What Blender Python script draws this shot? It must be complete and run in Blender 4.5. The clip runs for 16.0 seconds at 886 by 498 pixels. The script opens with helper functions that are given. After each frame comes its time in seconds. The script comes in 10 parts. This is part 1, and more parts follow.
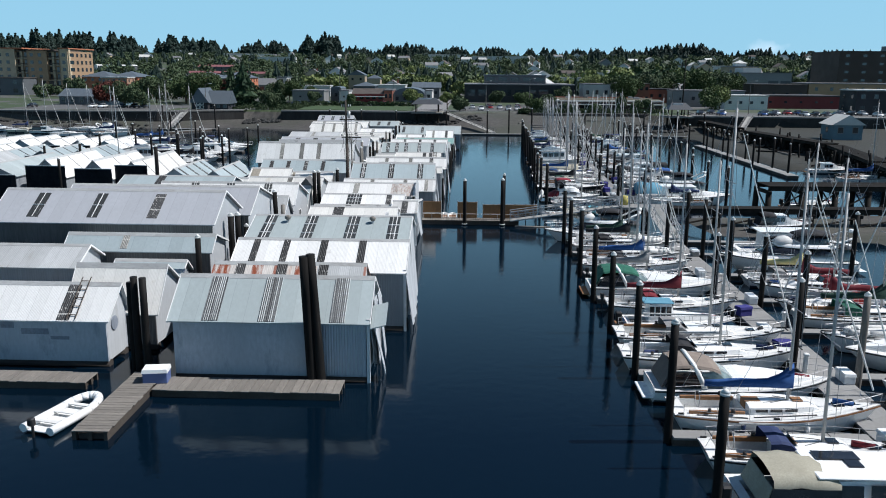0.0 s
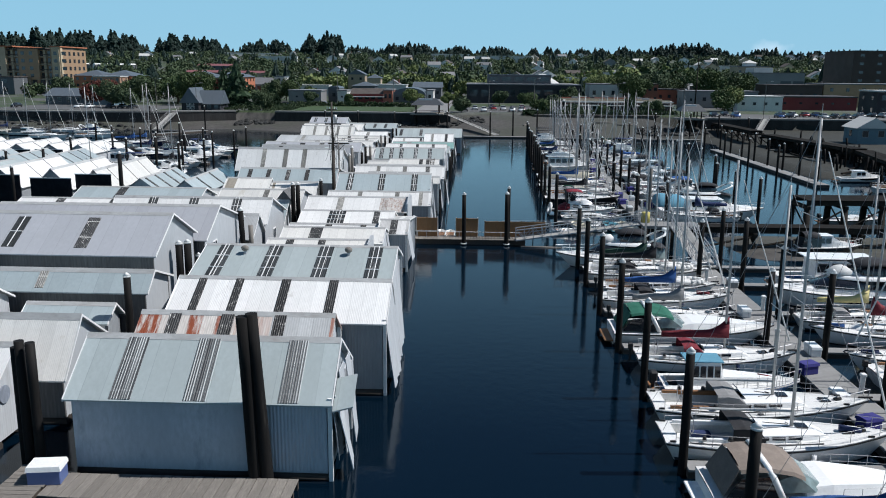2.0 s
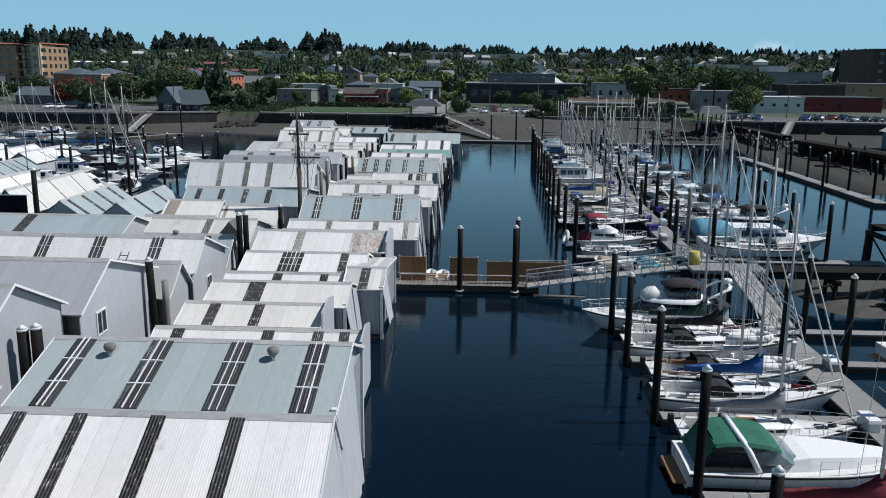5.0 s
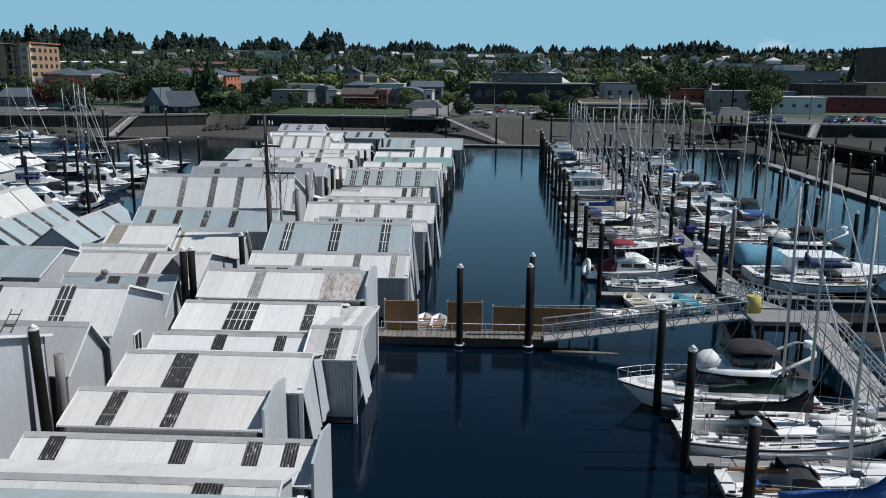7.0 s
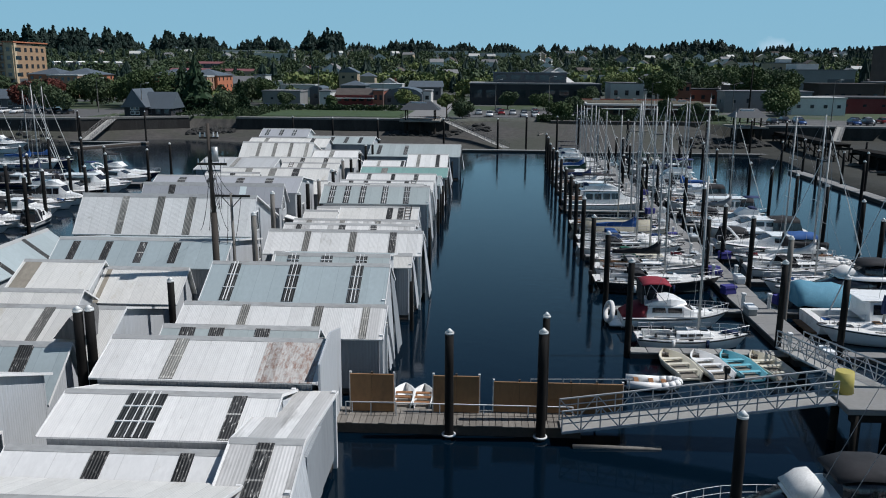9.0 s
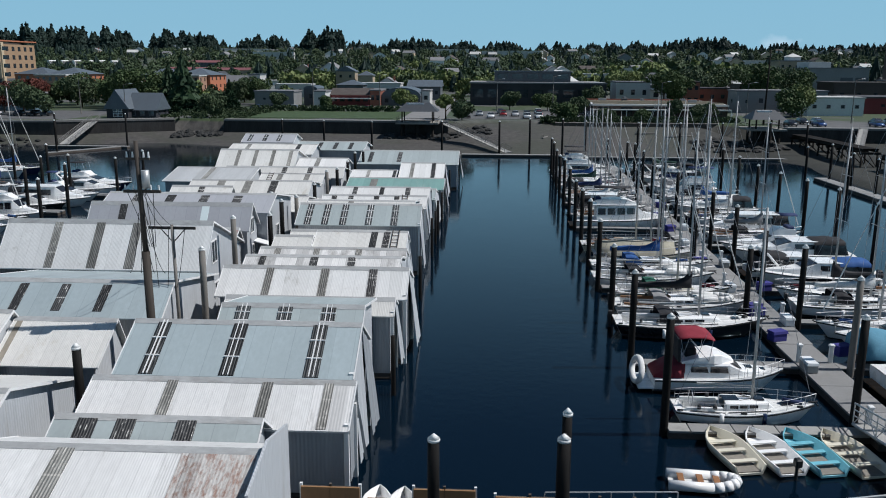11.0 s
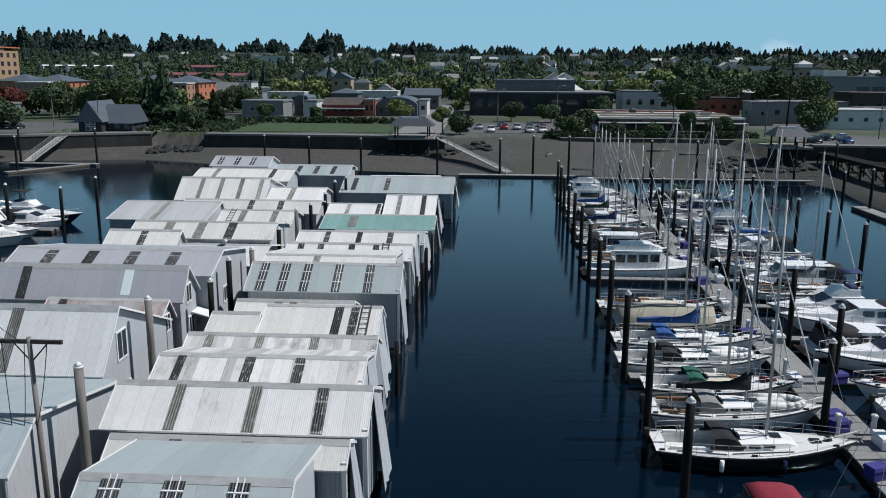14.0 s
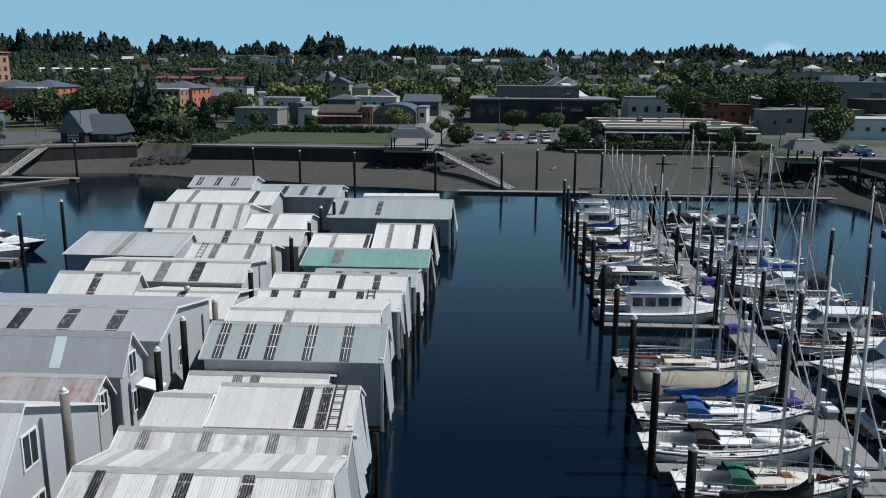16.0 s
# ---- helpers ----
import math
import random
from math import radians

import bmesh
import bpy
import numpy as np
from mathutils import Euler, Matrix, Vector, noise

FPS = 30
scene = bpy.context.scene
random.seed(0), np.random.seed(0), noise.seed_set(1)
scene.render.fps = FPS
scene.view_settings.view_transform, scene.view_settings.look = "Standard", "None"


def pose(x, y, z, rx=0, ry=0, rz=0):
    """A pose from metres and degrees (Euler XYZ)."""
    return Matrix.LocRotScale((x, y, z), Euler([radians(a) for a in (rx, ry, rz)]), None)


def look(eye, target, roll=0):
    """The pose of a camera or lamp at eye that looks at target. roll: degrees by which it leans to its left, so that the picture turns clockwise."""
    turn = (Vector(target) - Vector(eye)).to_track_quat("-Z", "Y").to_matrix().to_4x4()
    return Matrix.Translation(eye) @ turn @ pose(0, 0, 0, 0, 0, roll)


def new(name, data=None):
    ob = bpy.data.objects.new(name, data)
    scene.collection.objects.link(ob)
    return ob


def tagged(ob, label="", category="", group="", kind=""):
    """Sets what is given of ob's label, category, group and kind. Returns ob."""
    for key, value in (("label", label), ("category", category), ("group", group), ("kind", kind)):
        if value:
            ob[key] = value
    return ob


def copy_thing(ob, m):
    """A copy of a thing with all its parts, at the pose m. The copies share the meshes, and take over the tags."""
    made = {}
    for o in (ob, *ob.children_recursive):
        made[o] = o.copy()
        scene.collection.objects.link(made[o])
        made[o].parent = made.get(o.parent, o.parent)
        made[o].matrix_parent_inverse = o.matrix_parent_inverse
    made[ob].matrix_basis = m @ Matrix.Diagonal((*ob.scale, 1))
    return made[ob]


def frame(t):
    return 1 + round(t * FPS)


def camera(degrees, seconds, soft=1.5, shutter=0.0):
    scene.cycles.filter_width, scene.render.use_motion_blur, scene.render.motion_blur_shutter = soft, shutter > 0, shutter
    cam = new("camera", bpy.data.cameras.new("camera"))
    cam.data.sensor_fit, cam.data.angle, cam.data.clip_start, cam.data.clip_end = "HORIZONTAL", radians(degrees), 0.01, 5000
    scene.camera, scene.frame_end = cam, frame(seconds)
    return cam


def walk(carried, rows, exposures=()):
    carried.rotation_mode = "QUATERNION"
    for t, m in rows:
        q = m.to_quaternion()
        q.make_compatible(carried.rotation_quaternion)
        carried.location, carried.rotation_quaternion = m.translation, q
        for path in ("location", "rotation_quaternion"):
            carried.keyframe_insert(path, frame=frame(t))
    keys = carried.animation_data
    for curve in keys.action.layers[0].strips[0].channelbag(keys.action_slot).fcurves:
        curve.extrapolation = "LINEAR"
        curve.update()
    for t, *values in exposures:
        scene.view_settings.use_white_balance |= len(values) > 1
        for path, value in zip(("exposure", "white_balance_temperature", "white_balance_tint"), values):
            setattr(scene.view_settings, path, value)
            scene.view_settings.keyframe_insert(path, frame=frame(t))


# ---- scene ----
cam = camera(57.4, 16.0, soft=1.0)
PATH = [
    (0, (-0.408, -3.568, 16.976), (-0.479, -1.616, 16.549), 0.4),
    (0.5, (-0.343, -0.765, 16.911), (-0.416, 1.188, 16.484), 0.3),
    (1, (-0.296, 2.041, 16.889), (-0.369, 3.993, 16.461), 0.4),
    (1.5, (-0.222, 4.884, 16.883), (-0.298, 6.836, 16.455), 0.4),
    (2, (-0.168, 7.744, 16.902), (-0.246, 9.696, 16.474), 0.5),
    (2.5, (-0.148, 10.647, 16.920), (-0.227, 12.599, 16.491), 0.6),
    (3, (-0.113, 13.615, 16.915), (-0.192, 15.567, 16.486), 0.5),
    (3.5, (-0.081, 16.635, 16.894), (-0.160, 18.586, 16.465), 0.5),
    (4, (-0.152, 19.853, 16.858), (-0.229, 21.804, 16.427), 0.6),
    (4.2, (-0.163, 21.156, 16.854), (-0.239, 23.108, 16.423), 0.6),
    (6.3, (-0.231, 34.425, 16.813), (-0.315, 36.376, 16.381), 0.5),
    (6.5, (-0.213, 35.731, 16.813), (-0.298, 37.682, 16.381), 0.4),
    (7, (-0.203, 39.064, 16.793), (-0.290, 41.015, 16.361), 0.5),
    (7.5, (-0.210, 42.411, 16.764), (-0.297, 44.362, 16.333), 0.5),
    (8, (-0.124, 45.753, 16.750), (-0.214, 47.704, 16.317), 0.4),
    (8.5, (-0.029, 48.950, 16.742), (-0.121, 50.901, 16.309), 0.3),
    (9, (0.033, 51.992, 16.736), (-0.058, 53.943, 16.303), 0.4),
    (9.2, (0.061, 53.104, 16.744), (-0.031, 55.055, 16.310), 0.3),
    (11.3, (0.240, 64.001, 17.021), (0.145, 65.950, 16.584), 0.3),
    (11.5, (0.284, 65.017, 17.054), (0.189, 66.967, 16.621), 0.3),
    (12, (0.367, 67.515, 17.264), (0.270, 69.465, 16.832), 0.3),
    (12.5, (0.390, 69.887, 17.531), (0.293, 71.838, 17.100), 0.4),
    (13, (0.384, 72.238, 17.833), (0.288, 74.189, 17.403), 0.4),
    (13.5, (0.390, 74.468, 18.174), (0.295, 76.419, 17.744), 0.4),
    (14, (0.475, 76.634, 18.542), (0.378, 78.585, 18.113), 0.4),
    (14.5, (0.518, 78.772, 18.944), (0.420, 80.723, 18.515), 0.4),
    (15, (0.514, 80.918, 19.344), (0.415, 82.869, 18.915), 0.4),
    (15.5, (0.509, 83.139, 19.706), (0.409, 85.090, 19.279), 0.4),
    (16, (0.574, 85.480, 20.010), (0.473, 87.432, 19.584), 0.4),
]
walk(cam, [(t, look(eye, target, roll)) for t, eye, target, roll in PATH],
     exposures=((0.0, 0.30, 6020, 11), (2.0, 0.18, 6020, 11), (4.0, 0.05, 6020, 11), (7.0, -0.06, 6020, 11), (9.0, -0.11, 6020, 11), (12.0, -0.02, 6020, 11), (16.0, -0.04, 6020, 11)))

# ---- world and sun ----
SUN_AZ, SUN_EL = radians(87.0), radians(53.0)      # azimuth clockwise from +y, height
world = bpy.data.worlds.new("sky_world")
scene.world = world
world.use_nodes = True
wn = world.node_tree
for n in list(wn.nodes):
    wn.nodes.remove(n)
w_out = wn.nodes.new("ShaderNodeOutputWorld")
w_bg = wn.nodes.new("ShaderNodeBackground")
w_sky = wn.nodes.new("ShaderNodeTexSky")
w_sky.sky_type = "NISHITA"
w_sky.sun_disc = False
w_sky.sun_elevation = SUN_EL
w_sky.sun_rotation = SUN_AZ
w_sky.altitude, w_sky.air_density, w_sky.dust_density, w_sky.ozone_density = 0.0, 1.0, 0.0, 6.0
# the clear sky's own colours, evened out by thin spring haze
w_amp = wn.nodes.new("ShaderNodeVectorMath")
w_amp.operation = "SCALE"
w_amp.inputs["Scale"].default_value = 0.042
w_haze = wn.nodes.new("ShaderNodeMix")
w_haze.data_type = "RGBA"
w_haze.inputs[7].default_value = (0.292, 0.555, 0.695, 1.0)
w_dir, w_up, w_fall = wn.nodes.new("ShaderNodeTexCoord"), wn.nodes.new("ShaderNodeSeparateXYZ"), wn.nodes.new("ShaderNodeMapRange")
wn.links.new(w_dir.outputs["Generated"], w_up.inputs[0])
wn.links.new(w_up.outputs["Z"], w_fall.inputs["Value"])
w_fall.inputs["From Min"].default_value, w_fall.inputs["From Max"].default_value = 0.08, 0.42
w_fall.inputs["To Min"].default_value, w_fall.inputs["To Max"].default_value = 0.85, 0.04
wn.links.new(w_fall.outputs["Result"], w_haze.inputs[0])
wn.links.new(w_sky.outputs["Color"], w_amp.inputs[0])
wn.links.new(w_amp.outputs[0], w_haze.inputs[6])
w_bg.inputs["Strength"].default_value = 1.0
# one small fair-weather cloud low over the hill
w_off, w_len, w_puff, w_cloud = wn.nodes.new("ShaderNodeVectorMath"), wn.nodes.new("ShaderNodeVectorMath"), wn.nodes.new("ShaderNodeMapRange"), wn.nodes.new("ShaderNodeMix")
w_off.operation, w_len.operation, w_cloud.data_type = "MULTIPLY_ADD", "LENGTH", "RGBA"
w_off.inputs[1].default_value, w_off.inputs[2].default_value = (1.0, 1.0, 2.3), (-0.331, -0.9437, -0.0640)
w_noise = wn.nodes.new("ShaderNodeTexNoise")
w_noise.inputs["Scale"].default_value, w_noise.inputs["Detail"].default_value = 55.0, 5.0
w_sum = wn.nodes.new("ShaderNodeMath")
w_sum.operation = "MULTIPLY_ADD"
w_sum.inputs[1].default_value = 0.055
wn.links.new(w_dir.outputs["Generated"], w_off.inputs[0])
wn.links.new(w_dir.outputs["Generated"], w_noise.inputs["Vector"])
wn.links.new(w_off.outputs[0], w_len.inputs[0])
wn.links.new(w_noise.outputs["Fac"], w_sum.inputs[0])
wn.links.new(w_len.outputs["Value"], w_sum.inputs[2])
wn.links.new(w_sum.outputs[0], w_puff.inputs["Value"])
w_puff.inputs["From Min"].default_value, w_puff.inputs["From Max"].default_value = 0.022, 0.052
w_puff.inputs["To Min"].default_value, w_puff.inputs["To Max"].default_value = 0.45, 0.0
w_cloud.inputs[7].default_value = (0.75, 0.85, 0.92, 1.0)
wn.links.new(w_puff.outputs["Result"], w_cloud.inputs[0])
wn.links.new(w_haze.outputs[2], w_cloud.inputs[6])
wn.links.new(w_cloud.outputs[2], w_bg.inputs["Color"])
wn.links.new(w_bg.outputs["Background"], w_out.inputs["Surface"])

sun_data = bpy.data.lights.new("sun", "SUN")
sun_data.energy, sun_data.angle, sun_data.color = 4.75, radians(0.53), (1.0, 0.95, 0.875)
sun = new("sun", sun_data)
sun_dir = Vector((math.sin(SUN_AZ) * math.cos(SUN_EL), math.cos(SUN_AZ) * math.cos(SUN_EL), math.sin(SUN_EL)))
sun.matrix_world = look(sun_dir * 300, (0, 0, 0))


# ---- materials ----
def nodes_of(name):
    m = bpy.data.materials.new(name)
    m.use_nodes = True
    nt = m.node_tree
    return m, nt, nt.nodes["Principled BSDF"], nt.nodes.new, nt.links.new


def noise_node(nt, vec, scale, detail=5.0, rough=0.6):
    n = nt.nodes.new("ShaderNodeTexNoise")
    n.inputs["Scale"].default_value, n.inputs["Detail"].default_value = scale, detail
    n.inputs["Roughness"].default_value = rough
    nt.links.new(vec, n.inputs["Vector"])
    return n.outputs["Fac"]


def ramp(nt, fac, a, b, lo=0.0, hi=1.0):
    n = nt.nodes.new("ShaderNodeMapRange")
    n.inputs["From Min"].default_value, n.inputs["From Max"].default_value = a, b
    n.inputs["To Min"].default_value, n.inputs["To Max"].default_value = lo, hi
    nt.links.new(fac, n.inputs["Value"])
    return n.outputs["Result"]


def mixed(nt, fac, a, b, kind="MIX"):
    n = nt.nodes.new("ShaderNodeMix")
    n.data_type, n.blend_type = "RGBA", kind
    for key, v in ((6, a), (7, b)):
        if isinstance(v, tuple):
            n.inputs[key].default_value = (*v[:3], 1)
        else:
            nt.links.new(v, n.inputs[key])
    if isinstance(fac, float):
        n.inputs[0].default_value = fac
    else:
        nt.links.new(fac, n.inputs[0])
    return n.outputs[2]


def math_node(nt, op, a, b):
    n = nt.nodes.new("ShaderNodeMath")
    n.operation = op
    for k, v in ((0, a), (1, b)):
        if isinstance(v, (int, float)):
            n.inputs[k].default_value = v
        else:
            nt.links.new(v, n.inputs[k])
    return n.outputs[0]


def shade(c, f):
    return tuple(min(1.0, v * f) for v in c)


def surf(name, col, rough=0.6, metal=0.0, var=0.15, fine=6.0, coarse=0.5, stain=None, stain_at=0.62,
         stretch=(1, 1, 1), ribs=None, pitch=0.12, rib_depth=0.3, bump=0.12, tint=0.06, spec=0.5, rib_bump=0.42, sheet=0.0, sheet_var=0.10, rusty=None):
    """A weathered surface: fine grain, large blotches, stains of their own shape, and ribs (axis 'x' or 'xy') where it is ribbed sheet."""
    m, nt, bsdf, mk, link = nodes_of(name)
    tc = mk("ShaderNodeTexCoord").outputs["Object"]
    mp = mk("ShaderNodeMapping")
    mp.inputs["Scale"].default_value = stretch
    link(tc, mp.inputs["Vector"])
    info = mk("ShaderNodeObjectInfo")
    shift = mk("ShaderNodeVectorMath")
    shift.operation = "ADD"
    wide = mk("ShaderNodeVectorMath")
    wide.operation = "SCALE"
    wide.inputs[0].default_value = (37.0, 19.0, 11.0)
    link(info.outputs["Random"], wide.inputs["Scale"])
    link(mp.outputs["Vector"], shift.inputs[0])
    link(wide.outputs[0], shift.inputs[1])
    vec = shift.outputs[0]
    g1 = noise_node(nt, vec, fine)
    g2 = noise_node(nt, vec, coarse, 4.0)
    c = mixed(nt, ramp(nt, g1, 0.3, 0.7), shade(col, 1 - var), shade(col, 1 + var * 0.6))
    c = mixed(nt, ramp(nt, g2, 0.35, 0.65), c, mixed(nt, 0.6, c, shade(col, 1 - 1.3 * var)))
    if stain:
        g3 = noise_node(nt, vec, coarse * 2.3, 8.0, 0.7)
        c = mixed(nt, ramp(nt, g3, stain_at - 0.05, stain_at + 0.12, 0.0, 0.8), c, stain)
    if sheet:
        sp = mk("ShaderNodeSeparateXYZ")
        link(tc, sp.inputs[0])
        u = math_node(nt, "DIVIDE", math_node(nt, "ADD", sp.outputs[0], 50.0), sheet)
        wnz = mk("ShaderNodeTexWhiteNoise")
        wnz.noise_dimensions = "2D"
        cmb = mk("ShaderNodeCombineXYZ")
        link(math_node(nt, "FLOOR", u, 0), cmb.inputs[0])
        link(math_node(nt, "MULTIPLY", info.outputs["Random"], 91.0), cmb.inputs[1])
        link(cmb.outputs[0], wnz.inputs["Vector"])
        if rusty:
            amount = math_node(nt, "MULTIPLY", ramp(nt, wnz.outputs["Value"], 0.25, 0.6), ramp(nt, noise_node(nt, vec, coarse * 3.0, 8.0, 0.75), 0.40, 0.52))
            c = mixed(nt, amount, c, mixed(nt, g1, rusty, shade(rusty, 0.55)))
        else:
            c = mixed(nt, ramp(nt, wnz.outputs["Value"], 0.0, 1.0), shade_node(nt, c, 1 - sheet_var), c)
        seam = math_node(nt, "LESS_THAN", math_node(nt, "FRACT", u, 0), 0.035 / sheet)
        c = mixed(nt, math_node(nt, "MULTIPLY", seam, 0.35), c, shade_node(nt, c, 0.6))
    if tint:
        hs = mk("ShaderNodeHueSaturation")
        link(ramp(nt, info.outputs["Random"], 0, 1, 1 - tint, 1 + tint), hs.inputs["Value"])
        link(c, hs.inputs["Color"])
        c = hs.outputs["Color"]
    link(c, bsdf.inputs["Base Color"])
    link(ramp(nt, g2, 0.3, 0.7, max(0.05, rough - 0.1), min(1.0, rough + 0.1)), bsdf.inputs["Roughness"])
    bsdf.inputs["Metallic"].default_value = metal
    bsdf.inputs["Specular IOR Level"].default_value = spec
    height = g1
    bp = mk("ShaderNodeBump")
    bp.inputs["Strength"].default_value = bump
    bp.inputs["Distance"].default_value = 0.02
    if ribs:
        sep = mk("ShaderNodeSeparateXYZ")
        link(tc, sep.inputs[0])
        u = sep.outputs[0] if ribs == "x" else math_node(nt, "ADD", sep.outputs[0], sep.outputs[1])
        wave = math_node(nt, "SINE", math_node(nt, "MULTIPLY", u, 2 * math.pi / pitch), 0)
        height = math_node(nt, "ADD", math_node(nt, "MULTIPLY", wave, rib_depth), math_node(nt, "MULTIPLY", g1, 0.4))
        bp.inputs["Strength"].default_value = rib_bump
        bp.inputs["Distance"].default_value = 0.02
    link(height, bp.inputs["Height"])
    link(bp.outputs["Normal"], bsdf.inputs["Normal"])
    return m


def shade_node(nt, c, f):
    n = nt.nodes.new("ShaderNodeMix")
    n.data_type, n.blend_type = "RGBA", "MULTIPLY"
    n.inputs[0].default_value = 1.0
    nt.links.new(c, n.inputs[6])
    n.inputs[7].default_value = (f, f, f, 1.0)
    return n.outputs[2]


def plain(name, col, rough=0.4, metal=0.0, coat=0.0, var=0.06):
    m = surf(name, col, rough, metal, var=var, fine=9.0, bump=0.03, tint=0.04)
    m.node_tree.nodes["Principled BSDF"].inputs["Coat Weight"].default_value = coat
    return m


def glassy(name, col=(0.02, 0.025, 0.03), rough=0.06):
    m, nt, bsdf, mk, link = nodes_of(name)
    tc = mk("ShaderNodeTexCoord").outputs["Object"]
    g = noise_node(nt, tc, 1.7, 3.0)
    link(mixed(nt, ramp(nt, g, 0.35, 0.65), col, shade(col, 1.8)), bsdf.inputs["Base Color"])
    bsdf.inputs["Roughness"].default_value = rough
    bsdf.inputs["Specular IOR Level"].default_value = 0.8
    return m


RUST, DIRT = (0.22, 0.075, 0.03), (0.33, 0.31, 0.27)
SHEET_LONG = (1.0, 0.12, 1.0)
ROOFS = {
    "white": surf("roof_white_ribbed", (0.74, 0.735, 0.715), 0.5, var=0.10, stretch=SHEET_LONG, ribs="x", pitch=0.09, rib_bump=0.36, rib_depth=0.34, stain=DIRT, stain_at=0.66, tint=0.06, sheet=0.69),
    "plain": surf("roof_white_coated", (0.70, 0.70, 0.69), 0.55, var=0.1, stretch=SHEET_LONG, stain=(0.46, 0.43, 0.38), stain_at=0.66, sheet=1.2, sheet_var=0.07),
    "cream": surf("roof_cream_ribbed", (0.67, 0.66, 0.625), 0.55, var=0.1, stretch=SHEET_LONG, ribs="x", pitch=0.09, rib_bump=0.36, rib_depth=0.34, stain=(0.42, 0.38, 0.3), stain_at=0.64, sheet=0.69),
    "grey": surf("roof_grey_metal", (0.385, 0.435, 0.435), 0.5, var=0.1, stretch=SHEET_LONG, stain=(0.3, 0.29, 0.28), stain_at=0.68, sheet=0.9, sheet_var=0.14),
    "slate": surf("roof_plain_grey_metal", (0.385, 0.395, 0.42), 0.5, var=0.08, stretch=SHEET_LONG, stain=(0.28, 0.28, 0.28), stain_at=0.7, sheet=0.9, sheet_var=0.06),
    "ribgrey": surf("roof_galvanised_ribbed", (0.50, 0.51, 0.51), 0.48, var=0.12, stretch=SHEET_LONG, ribs="x", stain=DIRT, stain_at=0.64, sheet=0.69, sheet_var=0.2),
    "blue": surf("roof_blue_grey_metal", (0.36, 0.42, 0.435), 0.5, var=0.1, stretch=SHEET_LONG, stain=(0.28, 0.3, 0.3), stain_at=0.70, sheet=0.9, sheet_var=0.12),
    "green": surf("roof_faded_green", (0.22, 0.38, 0.35), 0.5, var=0.12, stretch=SHEET_LONG, ribs="x", stain=(0.36, 0.42, 0.4), stain_at=0.6, sheet=0.69, sheet_var=0.15),
    "rust": surf("roof_rusting_sheet", (0.60, 0.56, 0.52), 0.65, var=0.22, stretch=(2.2, 0.3, 0.3), ribs="x", stain=(0.34, 0.16, 0.09), stain_at=0.58, sheet=0.69, rusty=(0.30, 0.07, 0.026)),
    "oldred": surf("roof_mottled_red", (0.42, 0.40, 0.40), 0.6, var=0.2, stretch=(1.2, 0.14, 1.0), ribs="x", stain=(0.30, 0.13, 0.11), stain_at=0.54, sheet=0.69, sheet_var=0.25),
    "streak": surf("roof_streaked_sheet", (0.74, 0.73, 0.71), 0.5, var=0.12, stretch=SHEET_LONG, ribs="x", pitch=0.12, stain=(0.3, 0.29, 0.27), stain_at=0.6, sheet=0.46, sheet_var=0.42),
    "rustend": surf("roof_rust_spotted", (0.60, 0.58, 0.55), 0.65, var=0.2, stretch=(1.4, 0.5, 1.0), ribs="x", stain=(0.24, 0.11, 0.065), stain_at=0.5, coarse=1.6, sheet=0.5, sheet_var=0.3),
    "wood": surf("roof_bare_plywood", (0.30, 0.27, 0.22), 0.8, var=0.2, stretch=SHEET_LONG, stain=(0.18, 0.16, 0.13), stain_at=0.55),
}
WALLS = {
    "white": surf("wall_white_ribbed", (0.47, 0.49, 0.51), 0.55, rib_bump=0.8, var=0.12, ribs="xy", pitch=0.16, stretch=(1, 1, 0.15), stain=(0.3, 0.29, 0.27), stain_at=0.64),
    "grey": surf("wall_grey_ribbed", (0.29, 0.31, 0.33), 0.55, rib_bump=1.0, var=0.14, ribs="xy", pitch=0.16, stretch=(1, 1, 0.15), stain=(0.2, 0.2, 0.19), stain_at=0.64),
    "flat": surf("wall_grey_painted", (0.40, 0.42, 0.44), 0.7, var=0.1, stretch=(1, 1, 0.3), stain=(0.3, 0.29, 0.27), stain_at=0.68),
    # weathered wall whose dark tone includes the shade of the unlit long side
    "dark": surf("wall_weathered_shaded", (0.12, 0.12, 0.12), 0.8, rib_bump=1.0, var=0.3, ribs="xy", pitch=0.18, stretch=(1, 1, 0.15)),
    "pale": surf("wall_pale_patched", (0.44, 0.48, 0.53), 0.6, var=0.16, stretch=(1, 1, 0.4), stain=(0.2, 0.23, 0.28), stain_at=0.6, coarse=0.35),
}
M_TRIM = plain("trim_white_paint", (0.72, 0.72, 0.71), 0.5)


